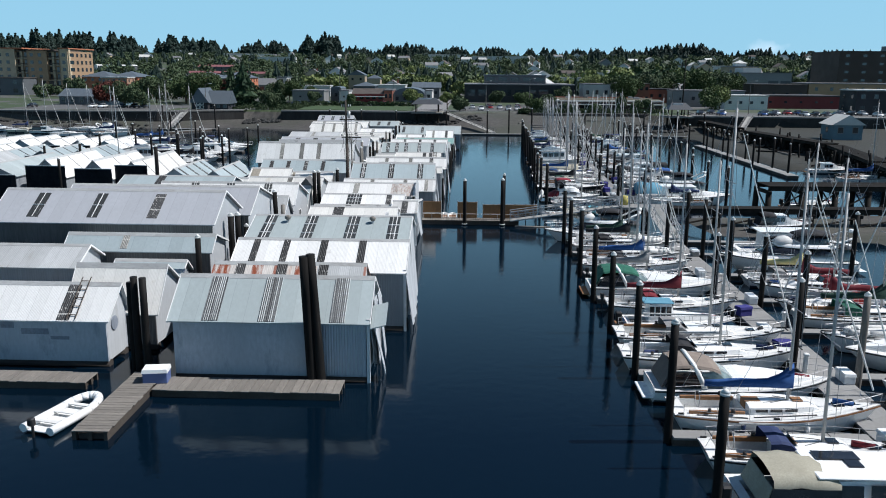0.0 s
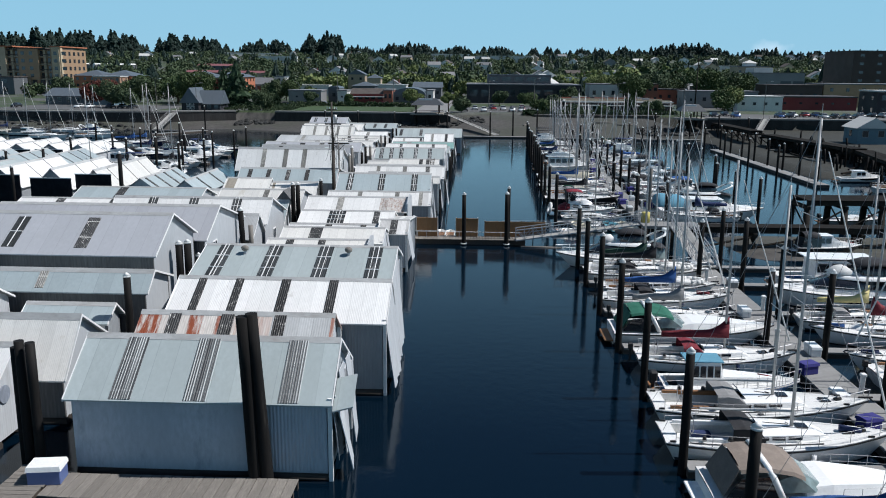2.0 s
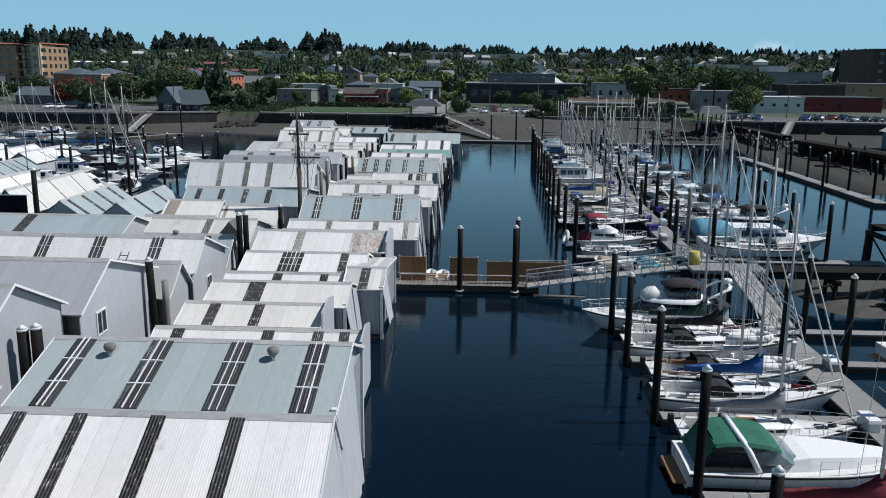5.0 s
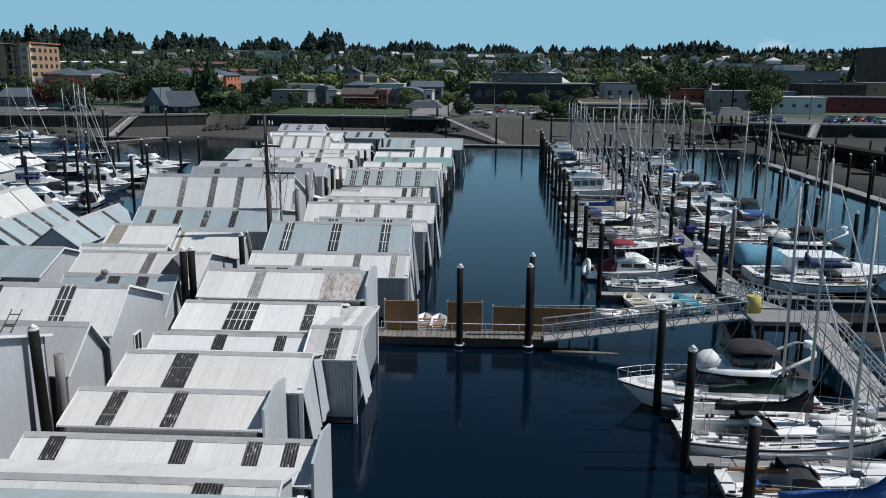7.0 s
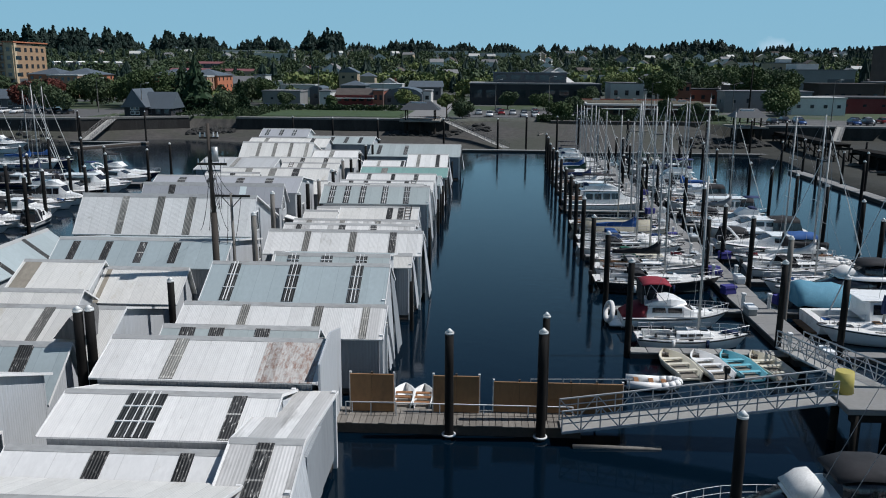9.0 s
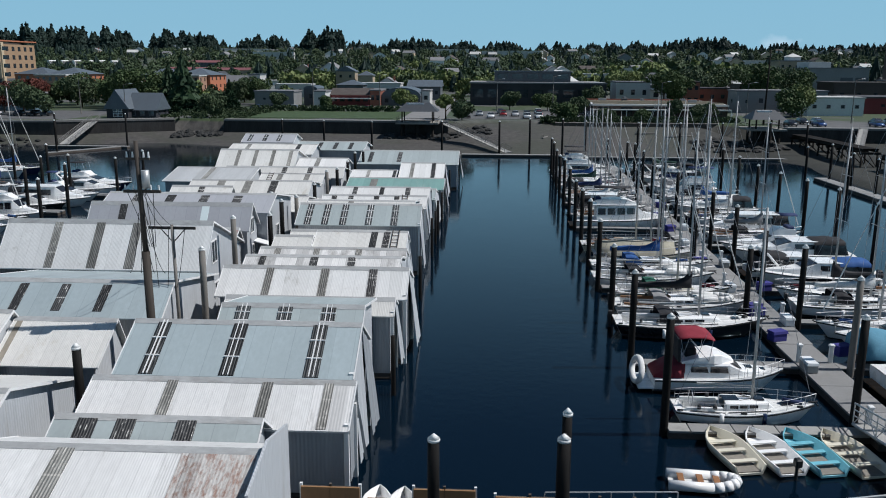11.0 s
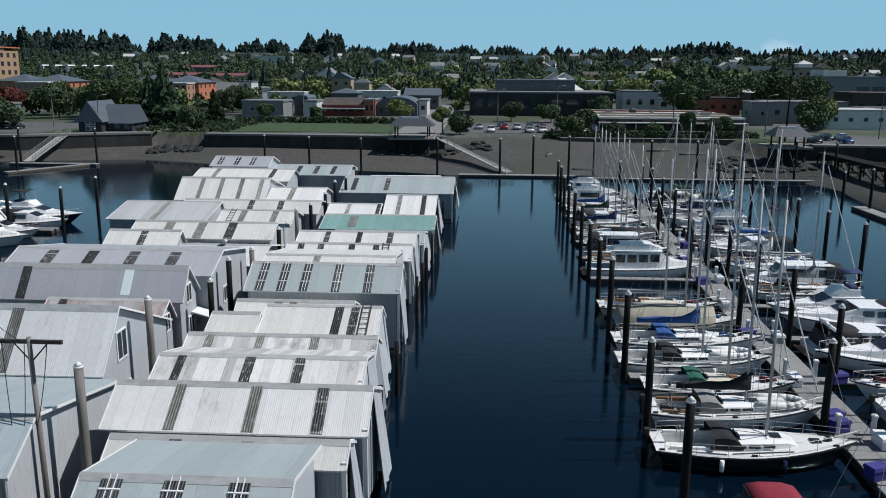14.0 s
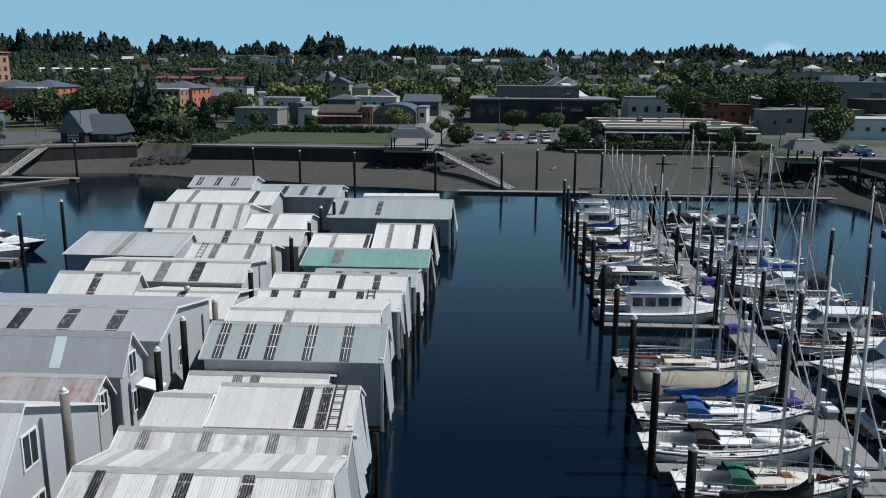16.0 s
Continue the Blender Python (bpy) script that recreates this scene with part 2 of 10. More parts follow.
def skylight_sheet(name, dark, pale, fleck_at, along=0.3, cross_amount=0.5):
    """Ribbed translucent sheet gone dark, with pale flecks drawn out along the ribs."""
    m, nt, bsdf, mk, link = nodes_of(name)
    tc = mk("ShaderNodeTexCoord").outputs["Object"]
    info = mk("ShaderNodeObjectInfo")
    mp = mk("ShaderNodeMapping")
    mp.inputs["Scale"].default_value = (1.0, along, along)
    link(tc, mp.inputs["Vector"])
    sep = mk("ShaderNodeSeparateXYZ")
    link(tc, sep.inputs[0])
    rib = math_node(nt, "SINE", math_node(nt, "MULTIPLY", sep.outputs[0], 2 * math.pi / 0.11), 0)
    fine_n, wide_n = noise_node(nt, mp.outputs["Vector"], 9.0, 6.0, 0.7), noise_node(nt, mp.outputs["Vector"], 1.1, 3.0)
    c = mixed(nt, ramp(nt, wide_n, 0.3, 0.7), dark, shade(dark, 2.6))
    amount = math_node(nt, "MULTIPLY", ramp(nt, fine_n, fleck_at, fleck_at + 0.07), ramp(nt, rib, -0.2, 0.8, 0.15, 1.0))
    c = mixed(nt, amount, c, pale)
    cross = math_node(nt, "LESS_THAN", math_node(nt, "FRACT", math_node(nt, "MULTIPLY", sep.outputs[1], 0.8), 0), 0.06)
    c = mixed(nt, math_node(nt, "MULTIPLY", cross, ramp(nt, info.outputs["Random"], 0.2, 0.8, 0.0, cross_amount)), c, pale)
    hs = mk("ShaderNodeHueSaturation")
    link(ramp(nt, info.outputs["Random"], 0, 1, 0.6, 1.5), hs.inputs["Value"])
    link(c, hs.inputs["Color"])
    link(hs.outputs["Color"], bsdf.inputs["Base Color"])
    bsdf.inputs["Roughness"].default_value = 0.55
    bsdf.inputs["Specular IOR Level"].default_value = 0.3
    bp = mk("ShaderNodeBump")
    bp.inputs["Strength"].default_value, bp.inputs["Distance"].default_value = 0.7, 0.015
    link(rib, bp.inputs["Height"])
    link(bp.outputs["Normal"], bsdf.inputs["Normal"])
    return m


M_SKY_STREAK = skylight_sheet("skylight_streaked_sheet", (0.035, 0.036, 0.037), (0.50, 0.52, 0.51), 0.47, 0.006, 0.12)
M_SKY_GLAZED = skylight_sheet("skylight_dark_glazing", (0.016, 0.018, 0.019), (0.66, 0.68, 0.68), 0.61, 0.03, 0.0)
M_SKY_PALE = plain("skylight_new_white_sheet", (0.62, 0.70, 0.70), 0.4)
M_SKY_DARK = skylight_sheet("skylight_dark_sheet", (0.020, 0.020, 0.020), (0.52, 0.51, 0.48), 0.555)
M_SKY_GREY = skylight_sheet("skylight_clouded_sheet", (0.10, 0.098, 0.09), (0.40, 0.385, 0.35), 0.53)
M_GLASS = glassy("window_glass_dark")
M_OPEN = plain("interior_shade_black", (0.012, 0.012, 0.013), 0.9)
M_LOG = surf("float_log_wet", (0.055, 0.045, 0.038), 0.75, var=0.4, stretch=(0.2, 1, 1), bump=0.4)
M_PILE = surf("creosoted_pile", (0.011, 0.010, 0.0095), 0.8, var=0.4, stretch=(3, 3, 0.25), stain=(0.05, 0.045, 0.04), stain_at=0.64, spec=0.2, bump=0.4)
M_PILE_GREY = surf("weathered_grey_pile", (0.20, 0.185, 0.165), 0.8, var=0.25, stretch=(3, 3, 0.2), stain=(0.09, 0.08, 0.07), stain_at=0.55, bump=0.4)
M_PILE_STEEL = plain("galvanised_pile", (0.42, 0.43, 0.43), 0.45, 0.4)
M_CAP = plain("pile_cap_white", (0.72, 0.72, 0.70), 0.5)
M_PLANK = surf("dock_plank_grey", (0.20, 0.182, 0.16), 0.8, var=0.3, stretch=(4, 0.6, 2), stain=(0.30, 0.275, 0.235), stain_at=0.62, bump=0.3, tint=0.13)
M_BEAM = surf("dock_beam_dark", (0.075, 0.06, 0.048), 0.85, var=0.3, bump=0.3)
M_CONC = surf("dock_concrete", (0.34, 0.335, 0.315), 0.8, var=0.15, stain=(0.2, 0.195, 0.18), stain_at=0.6, bump=0.15, tint=0.12)
M_CONC_PALE = surf("dock_concrete_pale", (0.23, 0.228, 0.222), 0.8, var=0.12, stain=(0.2, 0.195, 0.18), stain_at=0.58, bump=0.12, tint=0.08)
M_ALU = plain("aluminium_rail", (0.42, 0.43, 0.44), 0.5, 0.3)


# ---- mesh helpers ----
def box(bm, x0, x1, y0, y1, z0, z1, bevel=0.0):
    vs = [bm.verts.new((x, y, z)) for x in (x0, x1) for y in (y0, y1) for z in (z0, z1)]
    for f in ((0, 1, 3, 2), (4, 6, 7, 5), (0, 4, 5, 1), (2, 3, 7, 6), (0, 2, 6, 4), (1, 5, 7, 3)):
        bm.faces.new([vs[i] for i in f])
    if bevel:
        es = list({e for v in vs for e in v.link_edges})
        bmesh.ops.bevel(bm, geom=es, offset=bevel, segments=1, affect="EDGES")
    return vs


def hexa(bm, pts):
    """Eight corners: four of the lower face in turn, then the four above them."""
    vs = [bm.verts.new(p) for p in pts]
    for f in ((3, 2, 1, 0), (4, 5, 6, 7), (0, 1, 5, 4), (1, 2, 6, 5), (2, 3, 7, 6), (3, 0, 4, 7)):
        bm.faces.new([vs[i] for i in f])
    return vs


def prism(bm, poly, axis, a, b):
    """A flat outline pushed from a to b along an axis: 0 (outline in y, z), 1 (x, z) or 2 (x, y)."""
    def at(p, s):
        return ((s, p[0], p[1]), (p[0], s, p[1]), (p[0], p[1], s))[axis]
    va = [bm.verts.new(at(p, a)) for p in poly]
    vb = [bm.verts.new(at(p, b)) for p in poly]
    n = len(poly)
    fs = [bm.faces.new(va), bm.faces.new(vb[::-1])]
    fs += [bm.faces.new((va[i], vb[i], vb[(i + 1) % n], va[(i + 1) % n])) for i in range(n)]
    bmesh.ops.recalc_face_normals(bm, faces=fs)


def rod(bm, p, q, r0, r1=None, n=6, caps=True):
    p, q = Vector(p), Vector(q)
    r1 = r0 if r1 is None else r1
    turn = (q - p).to_track_quat("Z", "Y").to_matrix()
    rings = []
    for c, r in ((p, r0), (q, r1)):
        rings.append([bm.verts.new(c + turn @ Vector((r * math.cos(2 * math.pi * i / n), r * math.sin(2 * math.pi * i / n), 0))) for i in range(n)])
    for i in range(n):
        f = bm.faces.new((rings[0][i], rings[0][(i + 1) % n], rings[1][(i + 1) % n], rings[1][i]))
        f.smooth = n > 6
    if caps:
        bm.faces.new(rings[0][::-1])
        bm.faces.new(rings[1])


def loft(bm, rings, close=True, cap=(True, True), smooth=True):
    """Joins rings of equally many points into a skin."""
    vr = [[bm.verts.new(p) for p in r] for r in rings]
    n = len(vr[0])
    for a, b in zip(vr, vr[1:]):
        for i in range(n if close else n - 1):
            j = (i + 1) % n
            f = bm.faces.new((a[i], a[j], b[j], b[i]))
            f.smooth = smooth
    if cap[0]:
        bm.faces.new(vr[0][::-1])
    if cap[1]:
        bm.faces.new(vr[-1])


def finish(name, bm, material):
    me = bpy.data.meshes.new(name)
    bmesh.ops.recalc_face_normals(bm, faces=bm.faces[:])
    bm.to_mesh(me)
    bm.free()
    me.materials.append(material)
    return me


def part(name, bm, material, parent, label=""):
    ob = new(name, finish(name, bm, material))
    ob.parent = parent
    return tagged(ob, label)


def share(name, mesh, parent, loc, turn=0.0):
    ob = new(name, mesh)
    ob.parent, ob.location, ob.rotation_euler = parent, loc, (0, 0, turn)
    return ob


def thing(name, x, y, z, turn, label, category, group="", kind=""):
    ob = new(name)
    ob.empty_display_size = 0.3
    ob.location, ob.rotation_euler = (x, y, z), (0, 0, radians(turn))
    return tagged(ob, label, category, group, kind)


def solid(name, bm, material, label, category, group="", kind="", loc=(0, 0, 0), turn=0.0):
    ob = new(name, finish(name, bm, material))
    ob.location, ob.rotation_euler = loc, (0, 0, radians(turn))
    return tagged(ob, label, category, group, kind)


def BM():
    return bmesh.new()


# ---- ground, water, shore ----
def smooth(a, b, v):
    t = max(0.0, min(1.0, (v - a) / (b - a)))
    return t * t * (3 - 2 * t)


SHORE_X = (-400, -120, -96, -73, -61, -8, 0, 52, 60, 70, 90, 400)
SHORE_Y = (236, 238, 242, 254, 252, 251, 256, 258, 240, 238, 236, 236)
EDGE_Y = (228, 232, 236, 242, 238, 223, 222, 222, 216, 205, 200, 200)


def shore(x):
    """Where the land behind the beach begins."""
    return float(np.interp(x, SHORE_X, SHORE_Y))


def land(x, y):
    s, e = shore(x) + 2.5, float(np.interp(x, SHORE_X, EDGE_Y))
    wob = noise.noise((x * 0.05, y * 0.05, 0.0))
    bank = smooth(-9, 0, x) * (1 - smooth(50, 58, x))
    if y < s:
        z = -3.0 + 3.0 * smooth(e - 40, e + 6, y) + (1.8 + 2.2 * bank) * smooth(e, s, y) + 0.25 * wob
        east = smooth(30, 44, x - 0.06 * (y - 66) + 4 * wob)
        z = max(z, -3.0 + 3.5 * east * smooth(55, 68, y) * (1 - smooth(93, 108, y)))
        tongue = smooth(20.5, 25.5, x + 2 * wob) * smooth(75.5, 82, y + 2 * wob) * (1 - smooth(93.5, 98, y))
        z = max(z, -3.0 + 3.4 * tongue + 0.12 * wob)
        flat = smooth(52.5, 58, x + 2 * wob) * smooth(138, 149, y + 3 * wob)
        z = max(z, -3.0 + 3.6 * flat + 0.3 * wob)
        east2 = smooth(58, 74, x + 5 * wob)
        z = max(z, -3.0 + 4.6 * east2 * smooth(78, 125, y))
    else:
        z = 4.7
    if y > 380:
        hill = 34 * smooth(430, 1500, y) + 4 * noise.noise((x * 0.0035, y * 0.0035, 3.0)) * smooth(430, 800, y)
        z = max(4.7, 4.7 + hill)
    return z


def grid_sheet(bm, xs, ys, fn):
    rows = [[bm.verts.new((x, y, fn(x, y))) for x in xs] for y in ys]
    for a, b in zip(rows, rows[1:]):
        for i in range(len(xs) - 1):
            f = bm.faces.new((a[i], a[i + 1], b[i + 1], b[i]))
            f.smooth = True


def spread(*runs):
    out = []
    for a, b, n in runs:
        out += [a + (b - a) * i / n for i in range(n)]
    return out + [runs[-1][1]]




def ground_material():
    m, nt, bsdf, mk, link = nodes_of("ground_mud_and_land")
    tc = mk("ShaderNodeTexCoord").outputs["Object"]
    sep = mk("ShaderNodeSeparateXYZ")
    link(tc, sep.inputs[0])
    g1, g2 = noise_node(nt, tc, 0.9, 8.0), noise_node(nt, tc, 0.06, 6.0)
    g3 = noise_node(nt, tc, 0.012, 5.0)
    mud = mixed(nt, ramp(nt, g1, 0.3, 0.7), (0.037, 0.034, 0.032), (0.078, 0.073, 0.066))
    mud = mixed(nt, ramp(nt, g2, 0.45, 0.6, 0, 0.7), mud, (0.04, 0.045, 0.03))
    weed = math_node(nt, "ADD", sep.outputs[0], math_node(nt, "MULTIPLY", g2, 26.0))
    weed = math_node(nt, "MULTIPLY", ramp(nt, weed, 56.0, 66.0), ramp(nt, noise_node(nt, tc, 0.35, 8.0, 0.7), 0.34, 0.5, 0.62, 0.97))
    mud = mixed(nt, weed, mud, (0.017, 0.018, 0.013))
    grass = mixed(nt, ramp(nt, g1, 0.3, 0.7), (0.026, 0.042, 0.016), (0.05, 0.075, 0.028))
    pave = mixed(nt, ramp(nt, g1, 0.3, 0.7), (0.06, 0.06, 0.06), (0.11, 0.11, 0.107))
    town = mixed(nt, ramp(nt, g2, 0.48, 0.54), grass, pave)
    town = mixed(nt, ramp(nt, g3, 0.5, 0.6, 0, 0.8), town, grass)
    high = ramp(nt, sep.outputs[2], 4.0, 4.4)
    link(mixed(nt, high, mud, town), bsdf.inputs["Base Color"])
    bsdf.inputs["Roughness"].default_value = 0.85
    bp = mk("ShaderNodeBump")
    bp.inputs["Strength"].default_value, bp.inputs["Distance"].default_value = 0.4, 0.2
    link(g1, bp.inputs["Height"])
    link(bp.outputs["Normal"], bsdf.inputs["Normal"])
    return m


bm = BM()
grid_sheet(bm, spread((-4500, -400, 12), (-400, -120, 14), (-120, 120, 96), (120, 400, 14), (400, 4500, 12)),
           spread((-1500, -100, 6), (-100, 50, 10), (50, 196, 52), (196, 234, 26), (234, 262, 56), (262, 330, 12), (330, 1700, 44), (1700, 4800, 8)), land)
solid("ground", bm, ground_material(), "exposed brown mud rising to grassed and paved town land", "ground", kind="structure")


def water_material():
    m, nt, bsdf, mk, link = nodes_of("harbour_water")
    tc = mk("ShaderNodeTexCoord").outputs["Object"]
    bsdf.inputs["Base Color"].default_value = (0.0011, 0.0056, 0.0122, 1)
    bsdf.inputs["Roughness"].default_value = 0.09
    bsdf.inputs["IOR"].default_value = 1.33
    bsdf.inputs["Specular Tint"].default_value = (0.64, 0.90, 1.0, 1)
    g1, g2 = noise_node(nt, tc, 1.6, 4.0, 0.5), noise_node(nt, tc, 0.12, 3.0)
    h = math_node(nt, "MULTIPLY", g1, ramp(nt, g2, 0.35, 0.65, 0.35, 1.0))
    bp = mk("ShaderNodeBump")
    bp.inputs["Strength"].default_value, bp.inputs["Distance"].default_value = 0.13, 0.08
    link(h, bp.inputs["Height"])
    link(bp.outputs["Normal"], bsdf.inputs["Normal"])
    return m


bm = BM()
grid_sheet(bm, spread((-900, 900, 12)), spread((-900, 262, 10)), lambda x, y: 0.0)
solid("water", bm, water_material(), "calm dark blue harbour water reflecting sky and piles", "water", kind="structure")


# ---- floating boathouses ----
M_RIDGE = surf("ridge_dull_grey", (0.42, 0.425, 0.42), 0.55, var=0.2, stretch=(0.4, 1, 1), stain=(0.25, 0.24, 0.22), stain_at=0.58)

def skylight(parent, x, w, y0, z0, y1, z1, style, lift=0.03):
    """A strip of clouded sheet from the eave (y0, z0) up to the ridge (y1, z1)."""
    m = M_SKY_GREY if style in "gG" else M_SKY_STREAK if style in "sS" else M_SKY_PALE if style in "wW" else M_SKY_GLAZED if style in "fF" else M_SKY_DARK
    a, b = (0.02, 0.98) if style.islower() else (0.16, 0.86)
    p = lambda f: (y0 + (y1 - y0) * f, z0 + (z1 - z0) * f + lift)
    (ya, za), (yb, zb) = p(a), p(b)
    slant = 0.0
    bm = BM()
    hexa(bm, [(x - w / 2, ya, za - 0.04), (x + w / 2, ya, za - 0.04), (x + w / 2 + slant, yb, zb - 0.04), (x - w / 2 + slant, yb, zb - 0.04),
              (x - w / 2, ya, za), (x + w / 2, ya, za), (x + w / 2 + slant, yb, zb), (x - w / 2 + slant, yb, zb)])
    sk = part("skylight", bm, m, parent, "clouded plastic skylight strip")
    if style in "fF":
        bm = BM()
        n = 3 if style == "f" else 2
        r = random.Random(int(abs(x * 41 + y0 * 13 + w * 7) * 10))
        for i in range(1, n):
            yy, zz = ya + (yb - ya) * i / n, za + (zb - za) * i / n
            box(bm, x - w / 2, x + w / 2, yy - 0.04, yy + 0.04, zz - 0.01, zz + 0.03)
        cols = max(2, round(w / 0.42)) + (1 if style == "f" else -1)
        for c in range(1, max(2, cols)):
            sx = -w / 2 + w * (c + r.uniform(-0.15, 0.15)) / max(2, cols)
            t = r.choice((0.012, 0.016, 0.024))
            hexa(bm, [(x + sx - t, ya, za - 0.01), (x + sx + t, ya, za - 0.01), (x + sx + t, yb, zb - 0.01), (x + sx - t, yb, zb - 0.01),
                      (x + sx - t, ya, za + 0.04), (x + sx + t, ya, za + 0.04), (x + sx + t, yb, zb + 0.04), (x + sx - t, yb, zb + 0.04)])
        part("skylight_frame", bm, M_TRIM, sk, "white skylight glazing bars")
    return sk


def slab(bm, x0, x1, y0, z0, y1, z1, t=0.07):
    lo, hi = sorted(((y0, z0), (y1, z1)))
    hexa(bm, [(x0, lo[0], lo[1] - t), (x1, lo[0], lo[1] - t), (x1, hi[0], hi[1] - t), (x0, hi[0], hi[1] - t),
              (x0, lo[0], lo[1]), (x1, lo[0], lo[1]), (x1, hi[0], hi[1]), (x0, hi[0], hi[1])])


def window_part(parent, face, u, z, w, h, at):
    """A framed window on the face that looks along +x ('e') or -y ('s')."""
    bm, fr = BM(), BM()
    if face == "e":
        box(bm, at, at + 0.03, u - w / 2, u + w / 2, z - h / 2, z + h / 2)
        for a, b, c, d in ((u - w / 2 - 0.09, u - w / 2, z - h / 2 - 0.09, z + h / 2 + 0.09), (u + w / 2, u + w / 2 + 0.09, z - h / 2 - 0.09, z + h / 2 + 0.09),
                           (u - w / 2, u + w / 2, z + h / 2, z + h / 2 + 0.09), (u - w / 2, u + w / 2, z - h / 2 - 0.09, z - h / 2), (u - 0.03, u + 0.03, z - h / 2, z + h / 2)):
            box(fr, at, at + 0.06, a, b, c, d)
    else:
        box(bm, u - w / 2, u + w / 2, at - 0.03, at, z - h / 2, z + h / 2)
        for a, b, c, d in ((u - w / 2 - 0.09, u - w / 2, z - h / 2 - 0.09, z + h / 2 + 0.09), (u + w / 2, u + w / 2 + 0.09, z - h / 2 - 0.09, z + h / 2 + 0.09),
                           (u - w / 2, u + w / 2, z + h / 2, z + h / 2 + 0.09), (u - w / 2, u + w / 2, z - h / 2 - 0.09, z - h / 2)):
            box(fr, a, b, at - 0.06, at, c, d)
    win = part("window", bm, M_GLASS, parent, "small white-framed window")
    part("window_frame", fr, M_TRIM, win)


def boathouse(x0, x1, y0, yr, y1, ze, zr, roof="white", wall="grey", bands="", label="", front="door", turn=0.0, windows="", trim=True, over=0.18, patch=(), both=False):
    """Ridge along x from x0 to x1; eaves at y0 (near) and y1; bands: skylight strips as 'fraction width style' triples; front: what its +x gable has."""
    cx, cy = (x0 + x1) / 2, (y0 + y1) / 2
    ob = thing("boathouse", cx, cy, 0, turn, label or "floating boathouse with metal roof and ribbed walls", "boathouse", "floating boathouses")
    X0, X1, Y0, Y1, R = x0 - cx, x1 - cx, y0 - cy, y1 - cy, yr - cy
    wm, rm = WALLS[wall], ROOFS[roof]
    base = 0.35
    # float logs
    for yy in (Y0 + 0.35, Y1 - 0.35):
        bm = BM()
        rod(bm, (X0 + 0.05, yy, 0.12), (X1 - 0.05, yy, 0.12), 0.34, 0.30, 8)
        part("float_log", bm, M_LOG, ob)
    bm = BM()
    box(bm, X0 + 0.06, X1 - 0.06, Y0 + 0.05, Y0 + 0.15, base, ze - 0.09)
    # near wall of white houses turns grey: its shade is put into the colour
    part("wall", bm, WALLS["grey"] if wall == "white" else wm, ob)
    bm = BM()
    box(bm, X0 + 0.06, X1 - 0.06, Y1 - 0.15, Y1 - 0.05, base, ze - 0.09)
    part("wall", bm, wm, ob)
    drop0 = (zr - ze) / max(0.3, R - Y0)
    drop1 = (zr - ze) / max(0.3, Y1 - R)
    for gx, side in ((X0 + 0.16, 0), (X1 - 0.06, 1)):
        bm = BM()
        gable = [(Y0 + 0.17, base), (Y1 - 0.17, base), (Y1 - 0.17, ze + 0.17 * drop1 - 0.10), (R, zr - 0.10), (Y0 + 0.17, ze + 0.17 * drop0 - 0.10)]
        prism(bm, gable, 0, gx - 0.1, gx)
        # gables of dark houses paler, the sunlit end put into the colour
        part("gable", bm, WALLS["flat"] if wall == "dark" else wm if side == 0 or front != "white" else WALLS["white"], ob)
    # roof slopes
    bm = BM()
    slab(bm, X0 - over, X1 + over, Y0 - over, ze - over * drop0, R, zr)
    part("roof", bm, rm, ob)
    bm = BM()
    slab(bm, X0 - over, X1 + over, Y1 + over, ze - over * drop1, R, zr)
    part("roof", bm, rm, ob)
    bm = BM()
    prism(bm, [(R - 0.22, zr - 0.22 * drop0 + 0.015), (R, zr + 0.06), (R + 0.22, zr - 0.22 * drop1 + 0.015), (R, zr + 0.012)], 0, X0 - over - 0.01, X1 + over + 0.01)
    part("ridge_cap", bm, M_RIDGE, ob, "dull grey ridge capping")
    if trim:
        for gx in (X0 - over - 0.04, X1 + over):
            bm = BM()
            for ya, za, yb, zb in ((Y0 - over, ze - over * drop0, R, zr), (Y1 + over, ze - over * drop1, R, zr)):
                (la, lz), (ha, hz) = sorted(((ya, za), (yb, zb)))
                hexa(bm, [(gx, la, lz - 0.09), (gx + 0.04, la, lz - 0.09), (gx + 0.04, ha, hz - 0.09), (gx, ha, hz - 0.09),
                          (gx, la, lz + 0.03), (gx + 0.04, la, lz + 0.03), (gx + 0.04, ha, hz + 0.03), (gx, ha, hz + 0.03)])
            part("fascia", bm, M_TRIM, ob, "white fascia board")
    L = X1 - X0
    for f0, f1, key in patch:
        bm = BM()
        k = 0.012
        slab(bm, X0 + f0 * L, X0 + f1 * L, Y0 - over - 0.01, ze - (over + 0.01) * drop0 + k, R - 0.05, zr - 0.05 * drop0 + k, 0.03)
        part("roof_sheet", bm, ROOFS[key], ob, "different sheets laid over the roof")
    toks = bands.split()
    for k in range(0, len(toks), 3):
        skylight(ob, X0 + float(toks[k]) * L, float(toks[k + 1]), Y0 - over, ze - over * drop0, R, zr, toks[k + 2])
        if both:
            skylight(ob, X0 + float(toks[k]) * L, float(toks[k + 1]), Y1 + over, ze - over * drop1, R, zr, toks[k + 2])
    W = Y1 - Y0
